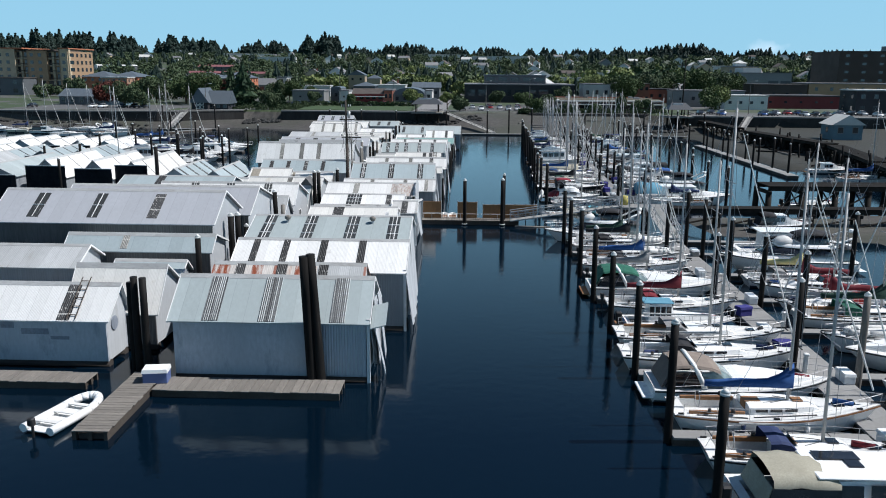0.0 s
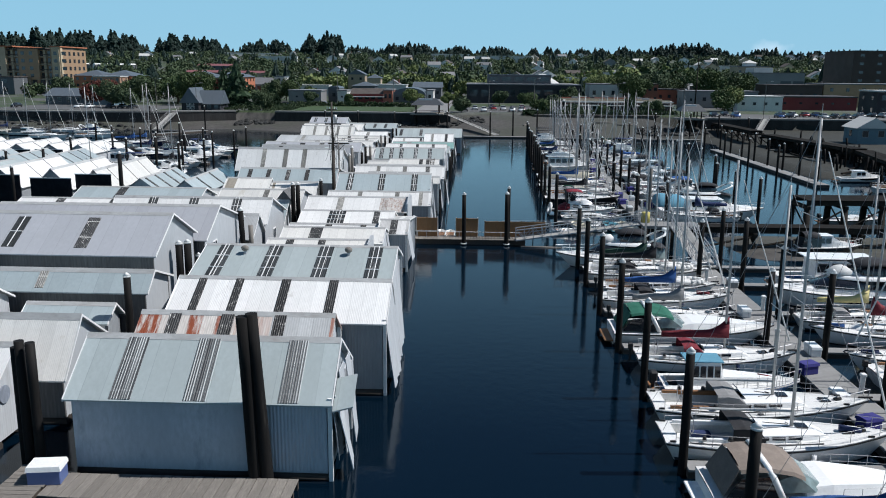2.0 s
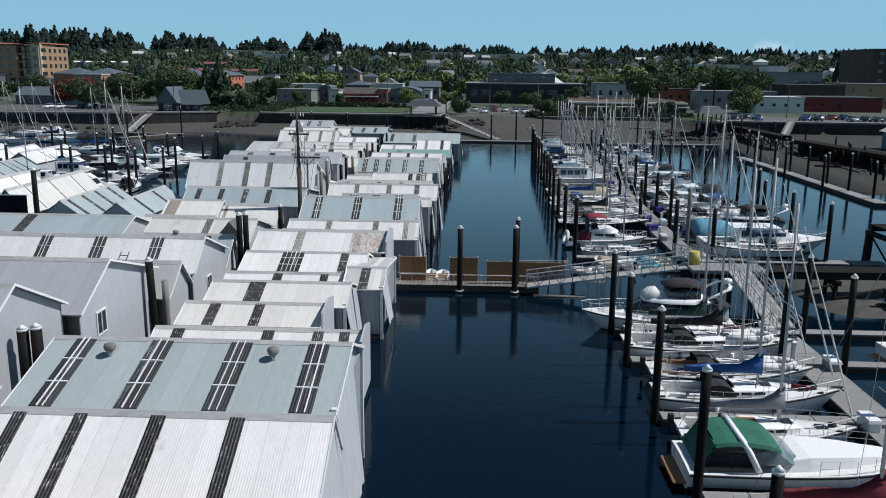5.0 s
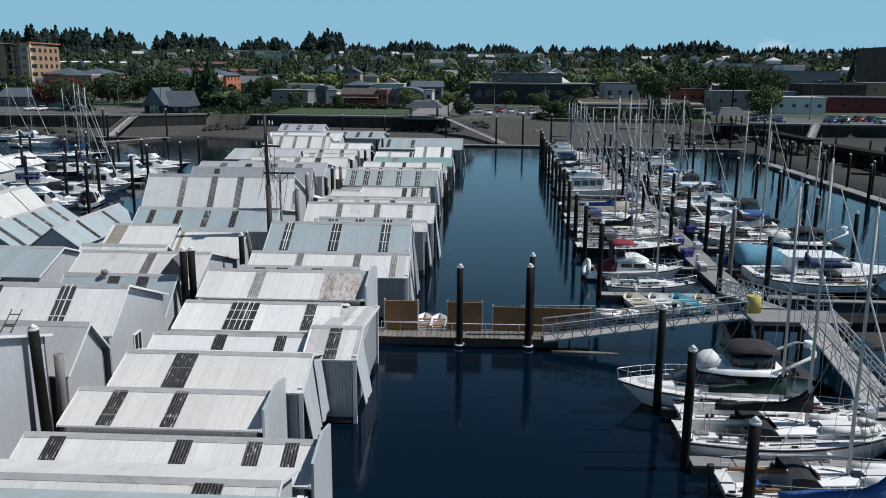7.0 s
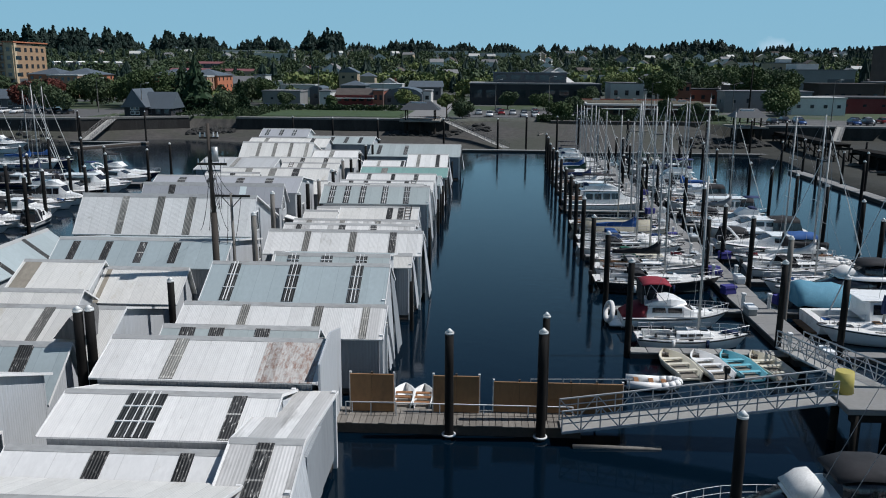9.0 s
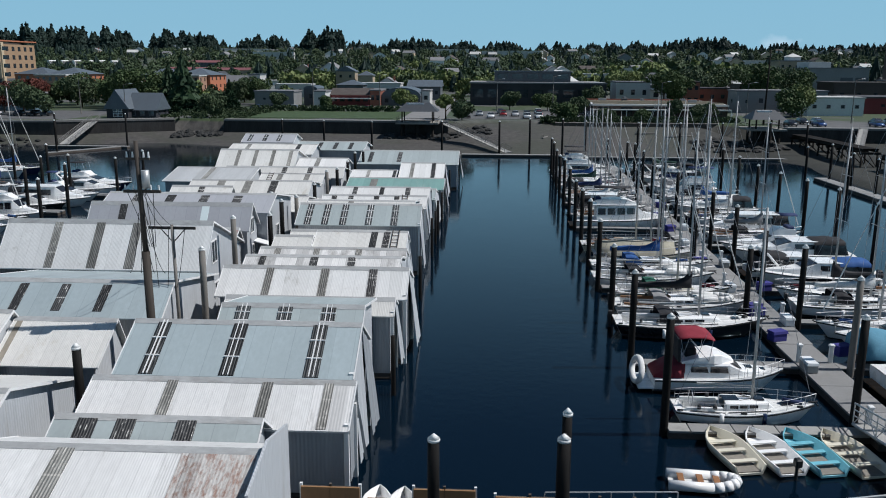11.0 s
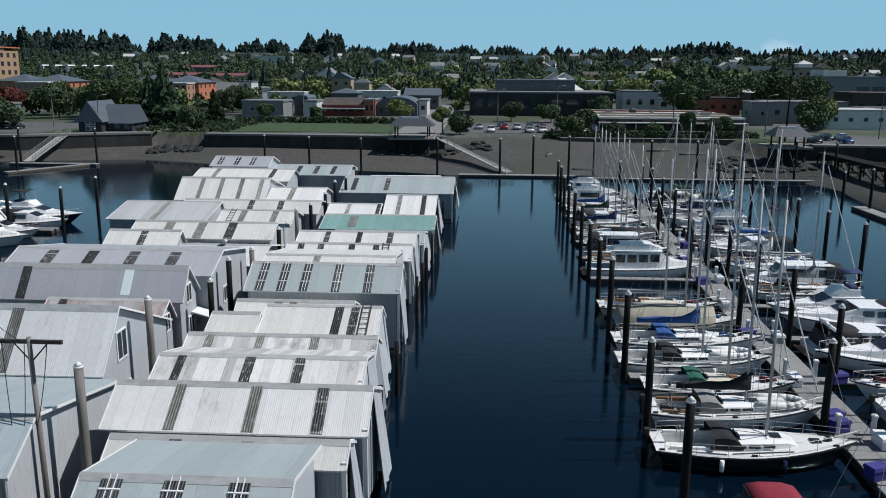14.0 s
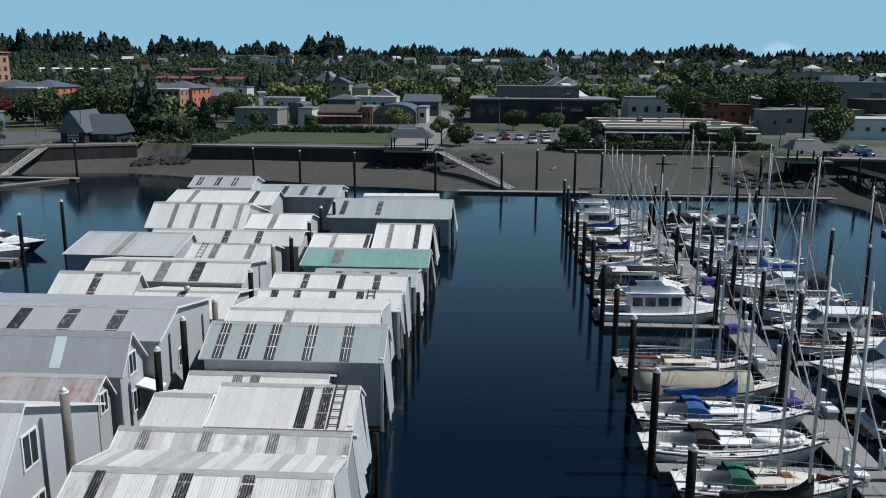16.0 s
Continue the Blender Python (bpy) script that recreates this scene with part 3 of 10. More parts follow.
    if front in ("door", "open", "curtain"):
        bm = BM()
        if front == "open":
            # no opening is cut: a black panel gives the doorway its inner shade
            box(bm, X1 - 0.05, X1 - 0.02, Y0 + 0.45, Y1 - 0.45, 0.36, ze - 0.35)
            part("doorway", bm, M_OPEN, ob, "black panel standing for the shaded boat doorway")
        else:
            n = 3
            for i in range(n):
                a = Y0 + 0.3 + (W - 0.6) * i / n
                bm2 = BM()
                box(bm2, X1 - 0.05, X1 + 0.05 + 0.04 * (i % 2), a + 0.02, a + (W - 0.6) / n - 0.02, 0.45, ze - 0.15, 0.01)
                part("door_panel", bm2, WALLS["white"] if front == "curtain" else WALLS["grey"], ob)
            bm.free()
        for yy in (Y0 + 0.12, Y1 - 0.12):
            bm = BM()
            box(bm, X1 - 0.02, X1 + 0.16, yy - 0.1, yy + 0.1, -0.3, ze + 0.1)
            part("corner_post", bm, M_TRIM, ob, "white painted corner post")
        if x1 > -9:
            r = random.Random(int(y0 * 10))
            for ya, yb in ((Y0 + 0.1, R - 0.15), (R + 0.1, Y1 - 0.1)):
                if r.random() < 0.35:
                    continue
                bm = BM()
                lean, low, rings_ = r.uniform(0.18, 0.5), r.uniform(0.3, 1.0), []
                for i in range(8):
                    yy = ya + (yb - ya) * i / 7
                    zt = zr - abs(yy - R) * (drop0 if yy < R else drop1) - 0.25
                    wv = 0.05 * math.sin(2.4 * i + y0)
                    rings_.append([(X1 + 0.17 + wv * 0.3, yy, zt), (X1 + 0.2 + lean * 0.45 + wv, yy, (zt + low) / 2), (X1 + 0.2 + lean + wv, yy, low + 0.1 * math.sin(i + y0)),
                                   (X1 + 0.17 + lean + wv, yy, low + 0.1 * math.sin(i + y0)), (X1 + 0.17 + lean * 0.45 + wv, yy, (zt + low) / 2), (X1 + 0.14 + wv * 0.3, yy, zt)])
                loft(bm, rings_, smooth=False)
                part("hanging_sheet", bm, WALLS["white"] if r.random() < 0.7 else WALLS["grey"], ob, "loose sheet hanging over the boat door")
    elif front == "tall":
        bm = BM()
        prism(bm, [(Y0 - 0.1, 0.4), (Y1 + 0.1, 0.4), (Y1 + 0.1, ze + 0.75), (R, zr + 0.35), (Y0 - 0.1, ze + 0.75)], 0, X1 + over + 0.06, X1 + over + 0.16)
        part("false_front", bm, WALLS["white"], ob, "tall white boarded false front")
    for tok in windows.split():
        u, z, w, h = (float(v) for v in tok.split(","))
        window_part(ob, "e", R + u, z, w, h, X1 - 0.058)
    return ob


M_RIBBED = surf("wall_ribbed_patch", (0.44, 0.48, 0.53), 0.5, rib_bump=1.0, var=0.12, ribs="x", pitch=0.15, rib_depth=0.6, stretch=(1, 1, 0.2), stain=(0.3, 0.32, 0.35), stain_at=0.62)
# row along the channel
front_house = boathouse(-16.97, -6.10, 38.70, 41.22, 44.06, 3.61, 5.48, "grey", "pale", "0.2 0.9 s 0.49 0.95 s 0.85 0.85 s", "pale grey boathouse with ribbed skylight strips beside the timber dock", "curtain")
boathouse(-16.60, -7.18, 44.36, 46.11, 47.73, 3.85, 5.08, "rust", "grey", "0.17 0.6 d 0.45 0.65 d 0.73 0.6 d", "narrow boathouse with badly rusted sheet roof", "open", trim=False, patch=((0.69, 1.0, "ribgrey"),))
boathouse(-16.38, -4.87, 48.03, 50.91, 52.07, 4.13, 5.65, "white", "grey", "0.105 0.45 d 0.285 0.45 d 0.51 0.5 d 0.74 0.5 d", "white-roofed boathouse with four dark skylight strips", "door")
boathouse(-16.55, -5.06, 52.37, 56.24, 59.30, 5.15, 6.35, "grey", "white", "0.10 0.8 f 0.366 0.85 f 0.64 0.85 f 0.905 0.8 f", "grey boathouse with four framed skylights and roof turbines", "door")
boathouse(-16.4, -6.3, 59.6, 61.6, 63.9, 3.6, 4.35, "cream", "white", "0.8 0.9 d", "narrow low off-white boathouse between two taller ones", "")
boathouse(-16.51, -6.01, 64.26, 65.91, 67.28, 2.91, 3.66, "white", "white", "0.107 0.6 d 0.554 0.6 d 0.80 0.55 d 0.93 0.5 d", "low white ribbed boathouse with dark skylight strips", "tall")
boathouse(-16.15, -8.57, 67.58, 69.43, 70.79, 3.34, 4.02, "cream", "white", "0.21 0.6 d 0.54 0.55 d", "off-white boathouse with two dark skylight strips", "tall")
boathouse(-15.83, -7.73, 71.09, 73.32, 75.81, 3.43, 4.23, "cream", "white", "0.325 1.0 d", "off-white boathouse with one broad dark skylight", "door")
boathouse(-16.32, -8.84, 76.11, 77.56, 78.79, 3.02, 3.72, "plain", "white", "0.44 0.6 d 0.85 0.5 d", "narrow white-roofed boathouse with two skylights", "")
boathouse(-8.31, -6.07, 75.28, 77.57, 83.80, 3.39, 4.18, "streak", "white", "0.5 0.6 d", "short blue-white ribbed boathouse end bay", "door")
boathouse(-16.03, -7.78, 79.09, 81.33, 83.80, 3.47, 4.27, "white", "white", "0.39 1.5 f 0.83 0.55 d", "white boathouse with a broad clouded skylight", "door")
boathouse(-16.44, -6.96, 84.10, 86.47, 88.91, 3.80, 4.79, "white", "white", "0.33 0.6 g", "white boathouse with a rust-streaked end", "tall", patch=((0.74, 1.0, "rustend"),))
boathouse(-15.65, -8.07, 89.21, 90.33, 91.28, 3.39, 4.09, "grey", "white", "0.15 0.75 d 0.345 0.75 d 0.65 0.75 d", "low grey roof with dark skylights", "")
boathouse(-15.76, -5.06, 91.58, 93.65, 93.88, 3.24, 4.32, "white", "white", "0.305 0.45 g 0.677 0.45 g 0.915 0.4 g", "white ribbed boathouse by the channel", "door", patch=((0.86, 1.0, "streak"),))
boathouse(-15.06, -5.22, 93.95, 96.54, 98.93, 4.44, 5.89, "blue", "white", "0.123 0.6 f 0.473 0.65 f 0.835 0.65 f", "blue-grey boathouse with three framed skylights", "open")
boathouse(-12.37, -5.65, 99.23, 100.36, 104.41, 4.77, 5.57, "grey", "white", "0.14 0.7 f 0.45 0.7 f 0.77 0.7 f", "grey boathouse with three square skylights", "")
boathouse(-13.88, -4.72, 104.71, 105.61, 106.84, 3.85, 4.45, "cream", "white", "0.27 0.5 g 0.585 0.5 g", "off-white boathouse with an open gable", "open")
boathouse(-15.05, -4.26, 107.14, 109.02, 111.89, 4.10, 5.34, "white", "white", "0.25 0.45 g 0.556 0.5 g 0.822 0.5 d", "bright white boathouse with three skylight strips", "door")
boathouse(-15.05, -5.19, 112.19, 113.67, 116.54, 4.22, 4.92, "streak", "white", "0.10 0.4 d 0.444 0.5 d 0.693 0.5 d", "galvanised ribbed boathouse with dark skylights", "door")
boathouse(-15.41, -5.28, 116.84, 118.44, 119.95, 3.60, 4.40, "streak", "white", "0.11 0.45 g 0.387 0.45 g 0.683 0.45 g", "off-white ribbed boathouse with clouded strips", "door")
boathouse(-15.27, -12.73, 120.25, 122.08, 124.60, 3.65, 4.50, "cream", "white", "", "small off-white boathouse end bay", "")
boathouse(-12.27, -5.62, 120.52, 123.15, 124.60, 3.70, 4.70, "cream", "white", "0.646 0.5 d 0.79 0.5 d", "off-white boathouse with a roof ladder", "door")
boathouse(-14.96, -7.73, 124.90, 125.93, 127.71, 3.49, 4.19, "cream", "white", "0.35 0.5 g 0.48 0.5 g", "low off-white boathouse with skylight strip", "")
boathouse(-15.16, -5.09, 128.01, 130.38, 131.89, 4.30, 5.60, "grey", "grey", "0.08 0.55 f 0.225 0.55 f 0.375 0.55 f 0.589 0.55 f 0.80 0.55 f", "grey boathouse with five framed skylights", "door")
boathouse(-15.33, -6.01, 132.19, 134.44, 139.66, 4.48, 5.23, "cream", "white", "0.40 0.5 g", "off-white boathouse behind the grey one", "door")
boathouse(-15.46, -5.42, 139.96, 141.64, 142.44, 3.70, 4.60, "white", "white", "0.10 0.5 d 0.265 0.5 d 0.52 0.5 d 0.72 0.5 d", "white boathouse with four dark strips and a ladder", "door")
boathouse(-15.19, -5.34, 142.74, 145.04, 147.77, 4.14, 4.94, "white", "white", "0.24 0.45 d 0.52 0.45 d 0.79 0.5 d", "white boathouse with three dark strips", "door")
boathouse(-13.03, -5.01, 148.07, 149.87, 153.52, 3.28, 4.08, "grey", "white", "0.22 0.6 D 0.5 0.6 D 0.78 0.6 D", "low grey boathouse with three small skylights", "door")
boathouse(-15.34, -4.41, 153.82, 157.22, 159.18, 3.47, 4.27, "green", "white", "0.265 0.8 G", "boathouse with faded green ribbed roof", "open")
boathouse(-15.86, -10.57, 159.48, 162.73, 165.65, 3.69, 4.49, "white", "white", "0.37 0.4 g 0.98 0.4 d", "white boathouse with scalloped roof sheets", "")
boathouse(-9.94, -4.75, 160.03, 164.90, 169.74, 3.59, 5.19, "white", "white", "0.26 0.45 g 0.77 0.5 d", "white scalloped-roof boathouse at the channel", "open")
boathouse(-17.44, -3.46, 176.94, 182.06, 187.36, 3.62, 5.02, "grey", "white", "0.1 0.6 D 0.4 0.6 D", "wide grey boathouse near the end of the row", "open")

# inner row behind the walkway
patched_house = boathouse(-32.75, -21.41, 40.33, 42.35, 43.15, 2.97, 4.55, "white", "pale", "0.32 0.7 d 0.78 0.75 d", "white boathouse with patched pale wall and roof ladder", "white")
boathouse(-35.86, -26.26, 46.77, 48.88, 50.61, 4.44, 5.44, "ribgrey", "white", "", "grey boathouse with ribbed metal roof", "")
boathouse(-25.22, -19.75, 43.45, 45.46, 49.01, 2.55, 4.99, "cream", "dark", "", "off-white roofed boathouse with dark wall", "")
boathouse(-24.98, -20.28, 49.31, 50.42, 51.22, 3.42, 4.12, "blue", "grey", "", "low blue-grey boathouse beside the walkway", "")
boathouse(-29.24, -18.86, 51.52, 52.61, 55.20, 4.59, 5.52, "blue", "dark", "0.4 0.5 G", "pale blue-grey boathouse with lichen-stained roof", "")
boathouse(-36.97, -19.89, 55.50, 58.75, 62.80, 5.79, 7.77, "slate", "dark", "0.18 0.9 F 0.45 0.8 F 0.72 0.8 D", "tall grey boathouse with white rake trim", "")
boathouse(-35.55, -19.28, 63.10, 66.41, 72.44, 5.21, 7.07, "slate", "dark", "", "tall grey boathouse with a window in its gable", "", windows="-1.0,4.0,0.9,1.1")
boathouse(-25.48, -18.70, 72.74, 74.96, 76.51, 3.31, 4.94, "ribgrey", "dark", "0.35 0.5 g", "weathered grey boathouse with a roof ladder", "")
boathouse(-32.54, -18.55, 76.81, 79.10, 84.00, 3.87, 5.69, "white", "white", "0.245 0.8 f 0.51 0.8 f 0.79 0.8 f", "white boathouse with framed skylight strips", "white", windows="1.0,2.2,0.8,1.0")
boathouse(-25.59, -18.85, 84.30, 86.63, 87.43, 2.46, 4.30, "blue", "white", "0.45 0.7 d 0.72 0.7 d", "blue-grey boathouse with dark skylights", "")
boathouse(-26.57, -18.16, 87.73, 90.97, 96.15, 3.21, 4.76, "cream", "white", "0.56 0.55 g", "off-white boathouse with a dormer", "")
boathouse(-29.99, -23.76, 96.45, 97.65, 99.08, 2.82, 3.72, "cream", "white", "", "small off-white boathouse with plain roof", "")
boathouse(-29.26, -24.31, 99.38, 101.77, 102.79, 3.36, 4.52, "cream", "white", "", "off-white boathouse with weathered plywood roof edges", "", patch=((0.0, 0.22, "wood"),))
boathouse(-24.05, -18.94, 99.61, 102.12, 102.92, 2.49, 4.06, "cream", "white", "", "off-white boathouse with weathered plywood edge", "", patch=((0.0, 0.06, "wood"),))
boathouse(-28.66, -17.03, 103.22, 105.30, 112.52, 3.91, 5.30, "blue", "white", "0.10 0.5 D 0.295 0.5 D 0.50 0.5 D 0.70 0.5 D", "blue-grey boathouse with four small skylights", "")
boathouse(-31.66, -17.96, 112.82, 115.02, 121.41, 4.20, 6.84, "white", "dark", "0.247 0.55 g 0.458 0.6 g 0.64 0.6 g", "tall white ribbed boathouse with a gable window", "", windows="0.4,4.7,1.0,1.4 0.6,2.0,0.9,1.0")
boathouse(-26.16, -18.92, 121.71, 123.77, 124.57, 3.56, 4.66, "oldred", "flat", "0.12 0.5 d", "grey boathouse with red-mottled roof", "", windows="0.0,3.2,0.7,1.0")
awning_house = boathouse(-31.41, -18.48, 124.87, 126.22, 127.81, 4.45, 6.21, "slate", "flat", "0.2 0.6 d 0.72 0.6 W", "tall grey boathouse with gable windows and awning", "", windows="0.2,4.4,0.8,1.1 0.4,2.2,0.8,1.1")
boathouse(-31.97, -17.71, 128.11, 130.84, 136.83, 5.20, 6.29, "slate", "flat", "0.18 0.75 D 0.383 0.75 D 0.588 0.75 D 0.79 0.75 D", "grey boathouse with three dark skylights", "", windows="0.6,3.0,0.8,1.0")
boathouse(-31.53, -25.56, 141.74, 143.88, 144.80, 3.70, 5.01, "cream", "white", "0.5 0.6 d", "off-white boathouse with a stove pipe", "")
boathouse(-23.98, -16.98, 137.13, 140.38, 144.80, 3.70, 4.60, "cream", "white", "0.45 0.6 d", "off-white boathouse with a vent hood", "")
boathouse(-30.68, -18.08, 145.10, 147.32, 152.56, 4.16, 5.16, "cream", "white", "0.25 0.8 g 0.48 0.8 g 0.7 0.8 d", "off-white boathouse with clouded strips", "")
boathouse(-36.56, -26.88, 153.77, 158.82, 159.62, 4.09, 5.09, "ribgrey", "white", "0.45 0.6 g", "galvanised boathouse at the outer end", "")
boathouse(-25.39, -18.35, 152.86, 155.61, 158.78, 3.85, 4.85, "cream", "white", "0.3 0.6 g 0.75 0.6 g", "off-white boathouse with a roof ladder", "")
boathouse(-31.57, -17.04, 159.92, 161.91, 166.77, 3.88, 4.88, "cream", "white", "0.5 0.6 d 0.72 0.6 d", "long off-white boathouse with dark skylights", "")
boathouse(-34.77, -24.65, 167.07, 169.99, 177.55, 4.06, 6.19, "cream", "white", "0.24 0.5 g 0.47 0.5 g 0.70 0.5 g 0.93 0.5 g", "tall cream arched-roof boathouse", "")
boathouse(-24.25, -18.05, 167.44, 170.57, 173.90, 4.05, 5.05, "white", "white", "0.4 0.6 g", "white boathouse beside the cream one", "")
boathouse(-36.87, -24.47, 177.85, 182.11, 183.99, 4.79, 5.79, "cream", "white", "0.2 0.6 g 0.8 0.6 d", "cream boathouse near the end", "")
boathouse(-36.32, -28.65, 184.29, 187.03, 190.18, 5.90, 6.90, "slate", "flat", "0.12 0.6 F 0.42 0.6 F 0.70 0.6 F", "tall grey boathouse with white-framed skylights", "")
boathouse(-28.82, -18.10, 185.31, 189.51, 193.69, 4.66, 5.56, "grey", "white", "0.35 0.6 D 0.58 0.6 D 0.8 0.6 D", "grey boathouse at the end of the inner row", "")

bm = BM()
hexa(bm, [(6.45, 0.3, 2.95), (7.7, 0.3, 2.6), (7.7, 1.5, 2.6), (6.45, 1.5, 2.95), (6.45, 0.3, 3.05), (7.7, 0.3, 2.7), (7.7, 1.5, 2.7), (6.45, 1.5, 3.05)])
part("awning", bm, M_TRIM, awning_house, "small white door awning")
# dormer on the off-white roof
dormer = BM()
prism(dormer, [(-20.5, 3.9), (-18.7, 3.9), (-19.6, 5.0)], 1, 88.3, 90.9)
solid("roof_dormer", dormer, WALLS["dark"], "small dark triangular dormer on the off-white roof", "dormer")
# loose sheeting on the channel end of the front boathouse (local to its centre)
for k, (ya, yb, lean, za, zb) in enumerate(((-2.5, -1.5, 0.75, 0.5, 3.7), (-1.45, -0.15, 0.30, 0.7, 4.4), (0.3, 1.5, 0.45, 0.4, 4.3), (1.7, 2.4, 0.2, 0.6, 3.6))):
    bm = BM()
    hexa(bm, [(5.66 + lean, ya, za), (5.70 + lean, ya, za), (5.70 + lean * 0.8, yb, za + 0.15), (5.66 + lean * 0.8, yb, za + 0.15),
              (5.66, ya + 0.15, zb), (5.70, ya + 0.15, zb), (5.70, yb + 0.05, zb), (5.66, yb + 0.05, zb)])
    part("hanging_sheet", bm, WALLS["white"], front_house, "loose white sheeting hung over the boat door")
bm = BM()
hexa(bm, [(5.65, -2.9, 3.2), (6.5, -2.8, 3.4), (6.5, -1.4, 4.3), (5.65, -1.5, 4.1), (5.65, -2.9, 3.26), (6.5, -2.8, 3.46), (6.5, -1.4, 4.36), (5.65, -1.5, 4.16)])
part("hood", bm, ROOFS["grey"], front_house, "small metal hood over the end door")
# a ribbed sheet over the channel end of the long wall
bm = BM()
box(bm, 2.3, 5.36, -2.665, -2.632, 0.45, 3.48)
part("ribbed_sheet", bm, M_RIBBED, front_house, "ribbed metal sheet over the wall end")
# darker repaired areas on the patched wall
M_PATCH = surf("wall_patch_dark", (0.24, 0.27, 0.32), 0.6, var=0.3, stretch=(1, 1, 0.5), coarse=0.8)
for xa, xb, za, zb in ((0.6, 2.2, 1.95, 2.3), (-0.6, 0.2, 2.3, 2.8), (2.3, 3.4, 1.65, 1.85)):
    bm = BM()
    box(bm, xa, xb, -1.379, -1.354, za, zb)
    part("patch", bm, M_PATCH, patched_house, "dark repair patch on the wall")
bm = BM()
rod(bm, (5.62, -0.3, 2.4), (5.68, -0.3, 2.4), 0.42, n=16)
part("round_sign", bm, M_PATCH, patched_house, "dark round sign on the gable")


# ---- boats ----
M_SCREEN = glassy("clear_windscreen", (0.13, 0.17, 0.17), 0.1)
M_GEL = plain("gelcoat_white", (0.86, 0.86, 0.845), 0.3, coat=0.3)
M_CREAMGEL = plain("gelcoat_cream", (0.66, 0.62, 0.50), 0.35, coat=0.2)
M_DECK = surf("deck_nonskid", (0.72, 0.72, 0.70), 0.65, var=0.18, fine=12, bump=0.1)
M_SOLE = surf("cockpit_sole", (0.22, 0.20, 0.17), 0.7, var=0.2)
M_TEAK = surf("teak_trim", (0.28, 0.13, 0.05), 0.6, var=0.25, stretch=(0.5, 4, 4))
M_BOATGLASS = glassy("boat_window", (0.012, 0.013, 0.016), 0.08)
M_MAST = plain("mast_alloy", (0.42, 0.42, 0.41), 0.6, 0.0)
M_MASTWOOD = plain("mast_varnished", (0.32, 0.16, 0.06), 0.4)
M_STEEL = plain("stainless_rail", (0.40, 0.40, 0.41), 0.5, 0.4)
M_WIRE = plain("rigging_wire", (0.28, 0.28, 0.29), 0.6, 0.0)
M_BOTTOM = plain("antifouling_dark", (0.03, 0.035, 0.05), 0.8)
M_BLACK = plain("black_rubber", (0.015, 0.015, 0.016), 0.6)
HULLS = {"white": M_GEL, "cream": M_CREAMGEL,
         "navy": plain("hull_navy", (0.012, 0.02, 0.06), 0.25, coat=0.4),
         "black": plain("hull_black", (0.012, 0.012, 0.014), 0.3, coat=0.4),
         "blue": plain("hull_blue", (0.03, 0.15, 0.42), 0.3, coat=0.4),
         "green": plain("hull_green", (0.02, 0.09, 0.05), 0.3, coat=0.3),
         "grey": plain("hull_grey", (0.36, 0.37, 0.38), 0.4)}


def canvas(name, col):
    return surf("canvas_" + name, col, 0.85, var=0.2, fine=14, coarse=1.5, bump=0.25, tint=0.12)


CLOTH = {"blue": canvas("blue", (0.02, 0.085, 0.27)), "navy": canvas("navy", (0.015, 0.03, 0.10)), "red": canvas("maroon", (0.16, 0.012, 0.022)),
         "green": canvas("green", (0.015, 0.11, 0.07)), "forest": canvas("forest", (0.012, 0.045, 0.03)), "tan": canvas("tan", (0.34, 0.32, 0.25)),
         "black": canvas("black", (0.014, 0.014, 0.017)), "grey": canvas("grey", (0.26, 0.26, 0.26)), "teal": canvas("sky_blue", (0.11, 0.29, 0.40)),
         "white": canvas("white", (0.70, 0.70, 0.68)), "scarlet_dull": canvas("bimini_maroon", (0.21, 0.012, 0.026)), "scarlet": canvas("scarlet", (0.48, 0.02, 0.02)), "yellow": canvas("yellow", (0.62, 0.54, 0.24)),
         "taupe": canvas("taupe", (0.22, 0.18, 0.15)), "purple": canvas("purple_blue", (0.035, 0.033, 0.20))}


def hull_rings(L, B, F, kind):
    """Stations from stern to bow: (x, half beam, sheer height, keel depth)."""
    out = []
    for i in range(11):
        s = i / 10
        if kind == "sail":
            b = B / 2 * (0.66 + 0.34 * math.sin(min(1, s / 0.42) * math.pi / 2)) if s < 0.42 else B / 2 * max(0.02, (1 - ((s - 0.42) / 0.58) ** 1.9))
            z = F * (1.0 + 0.28 * (s - 0.3) ** 2 * 2 + 0.1 * s)
        else:
            b = B / 2 * (0.92 + 0.08 * min(1, s / 0.35)) if s < 0.5 else B / 2 * max(0.02, (1 - ((s - 0.5) / 0.5) ** 2.4))
            z = F * (0.9 + 0.36 * s * s)
        x = s * L
        out.append((x, b, z, 0.35))
    return out


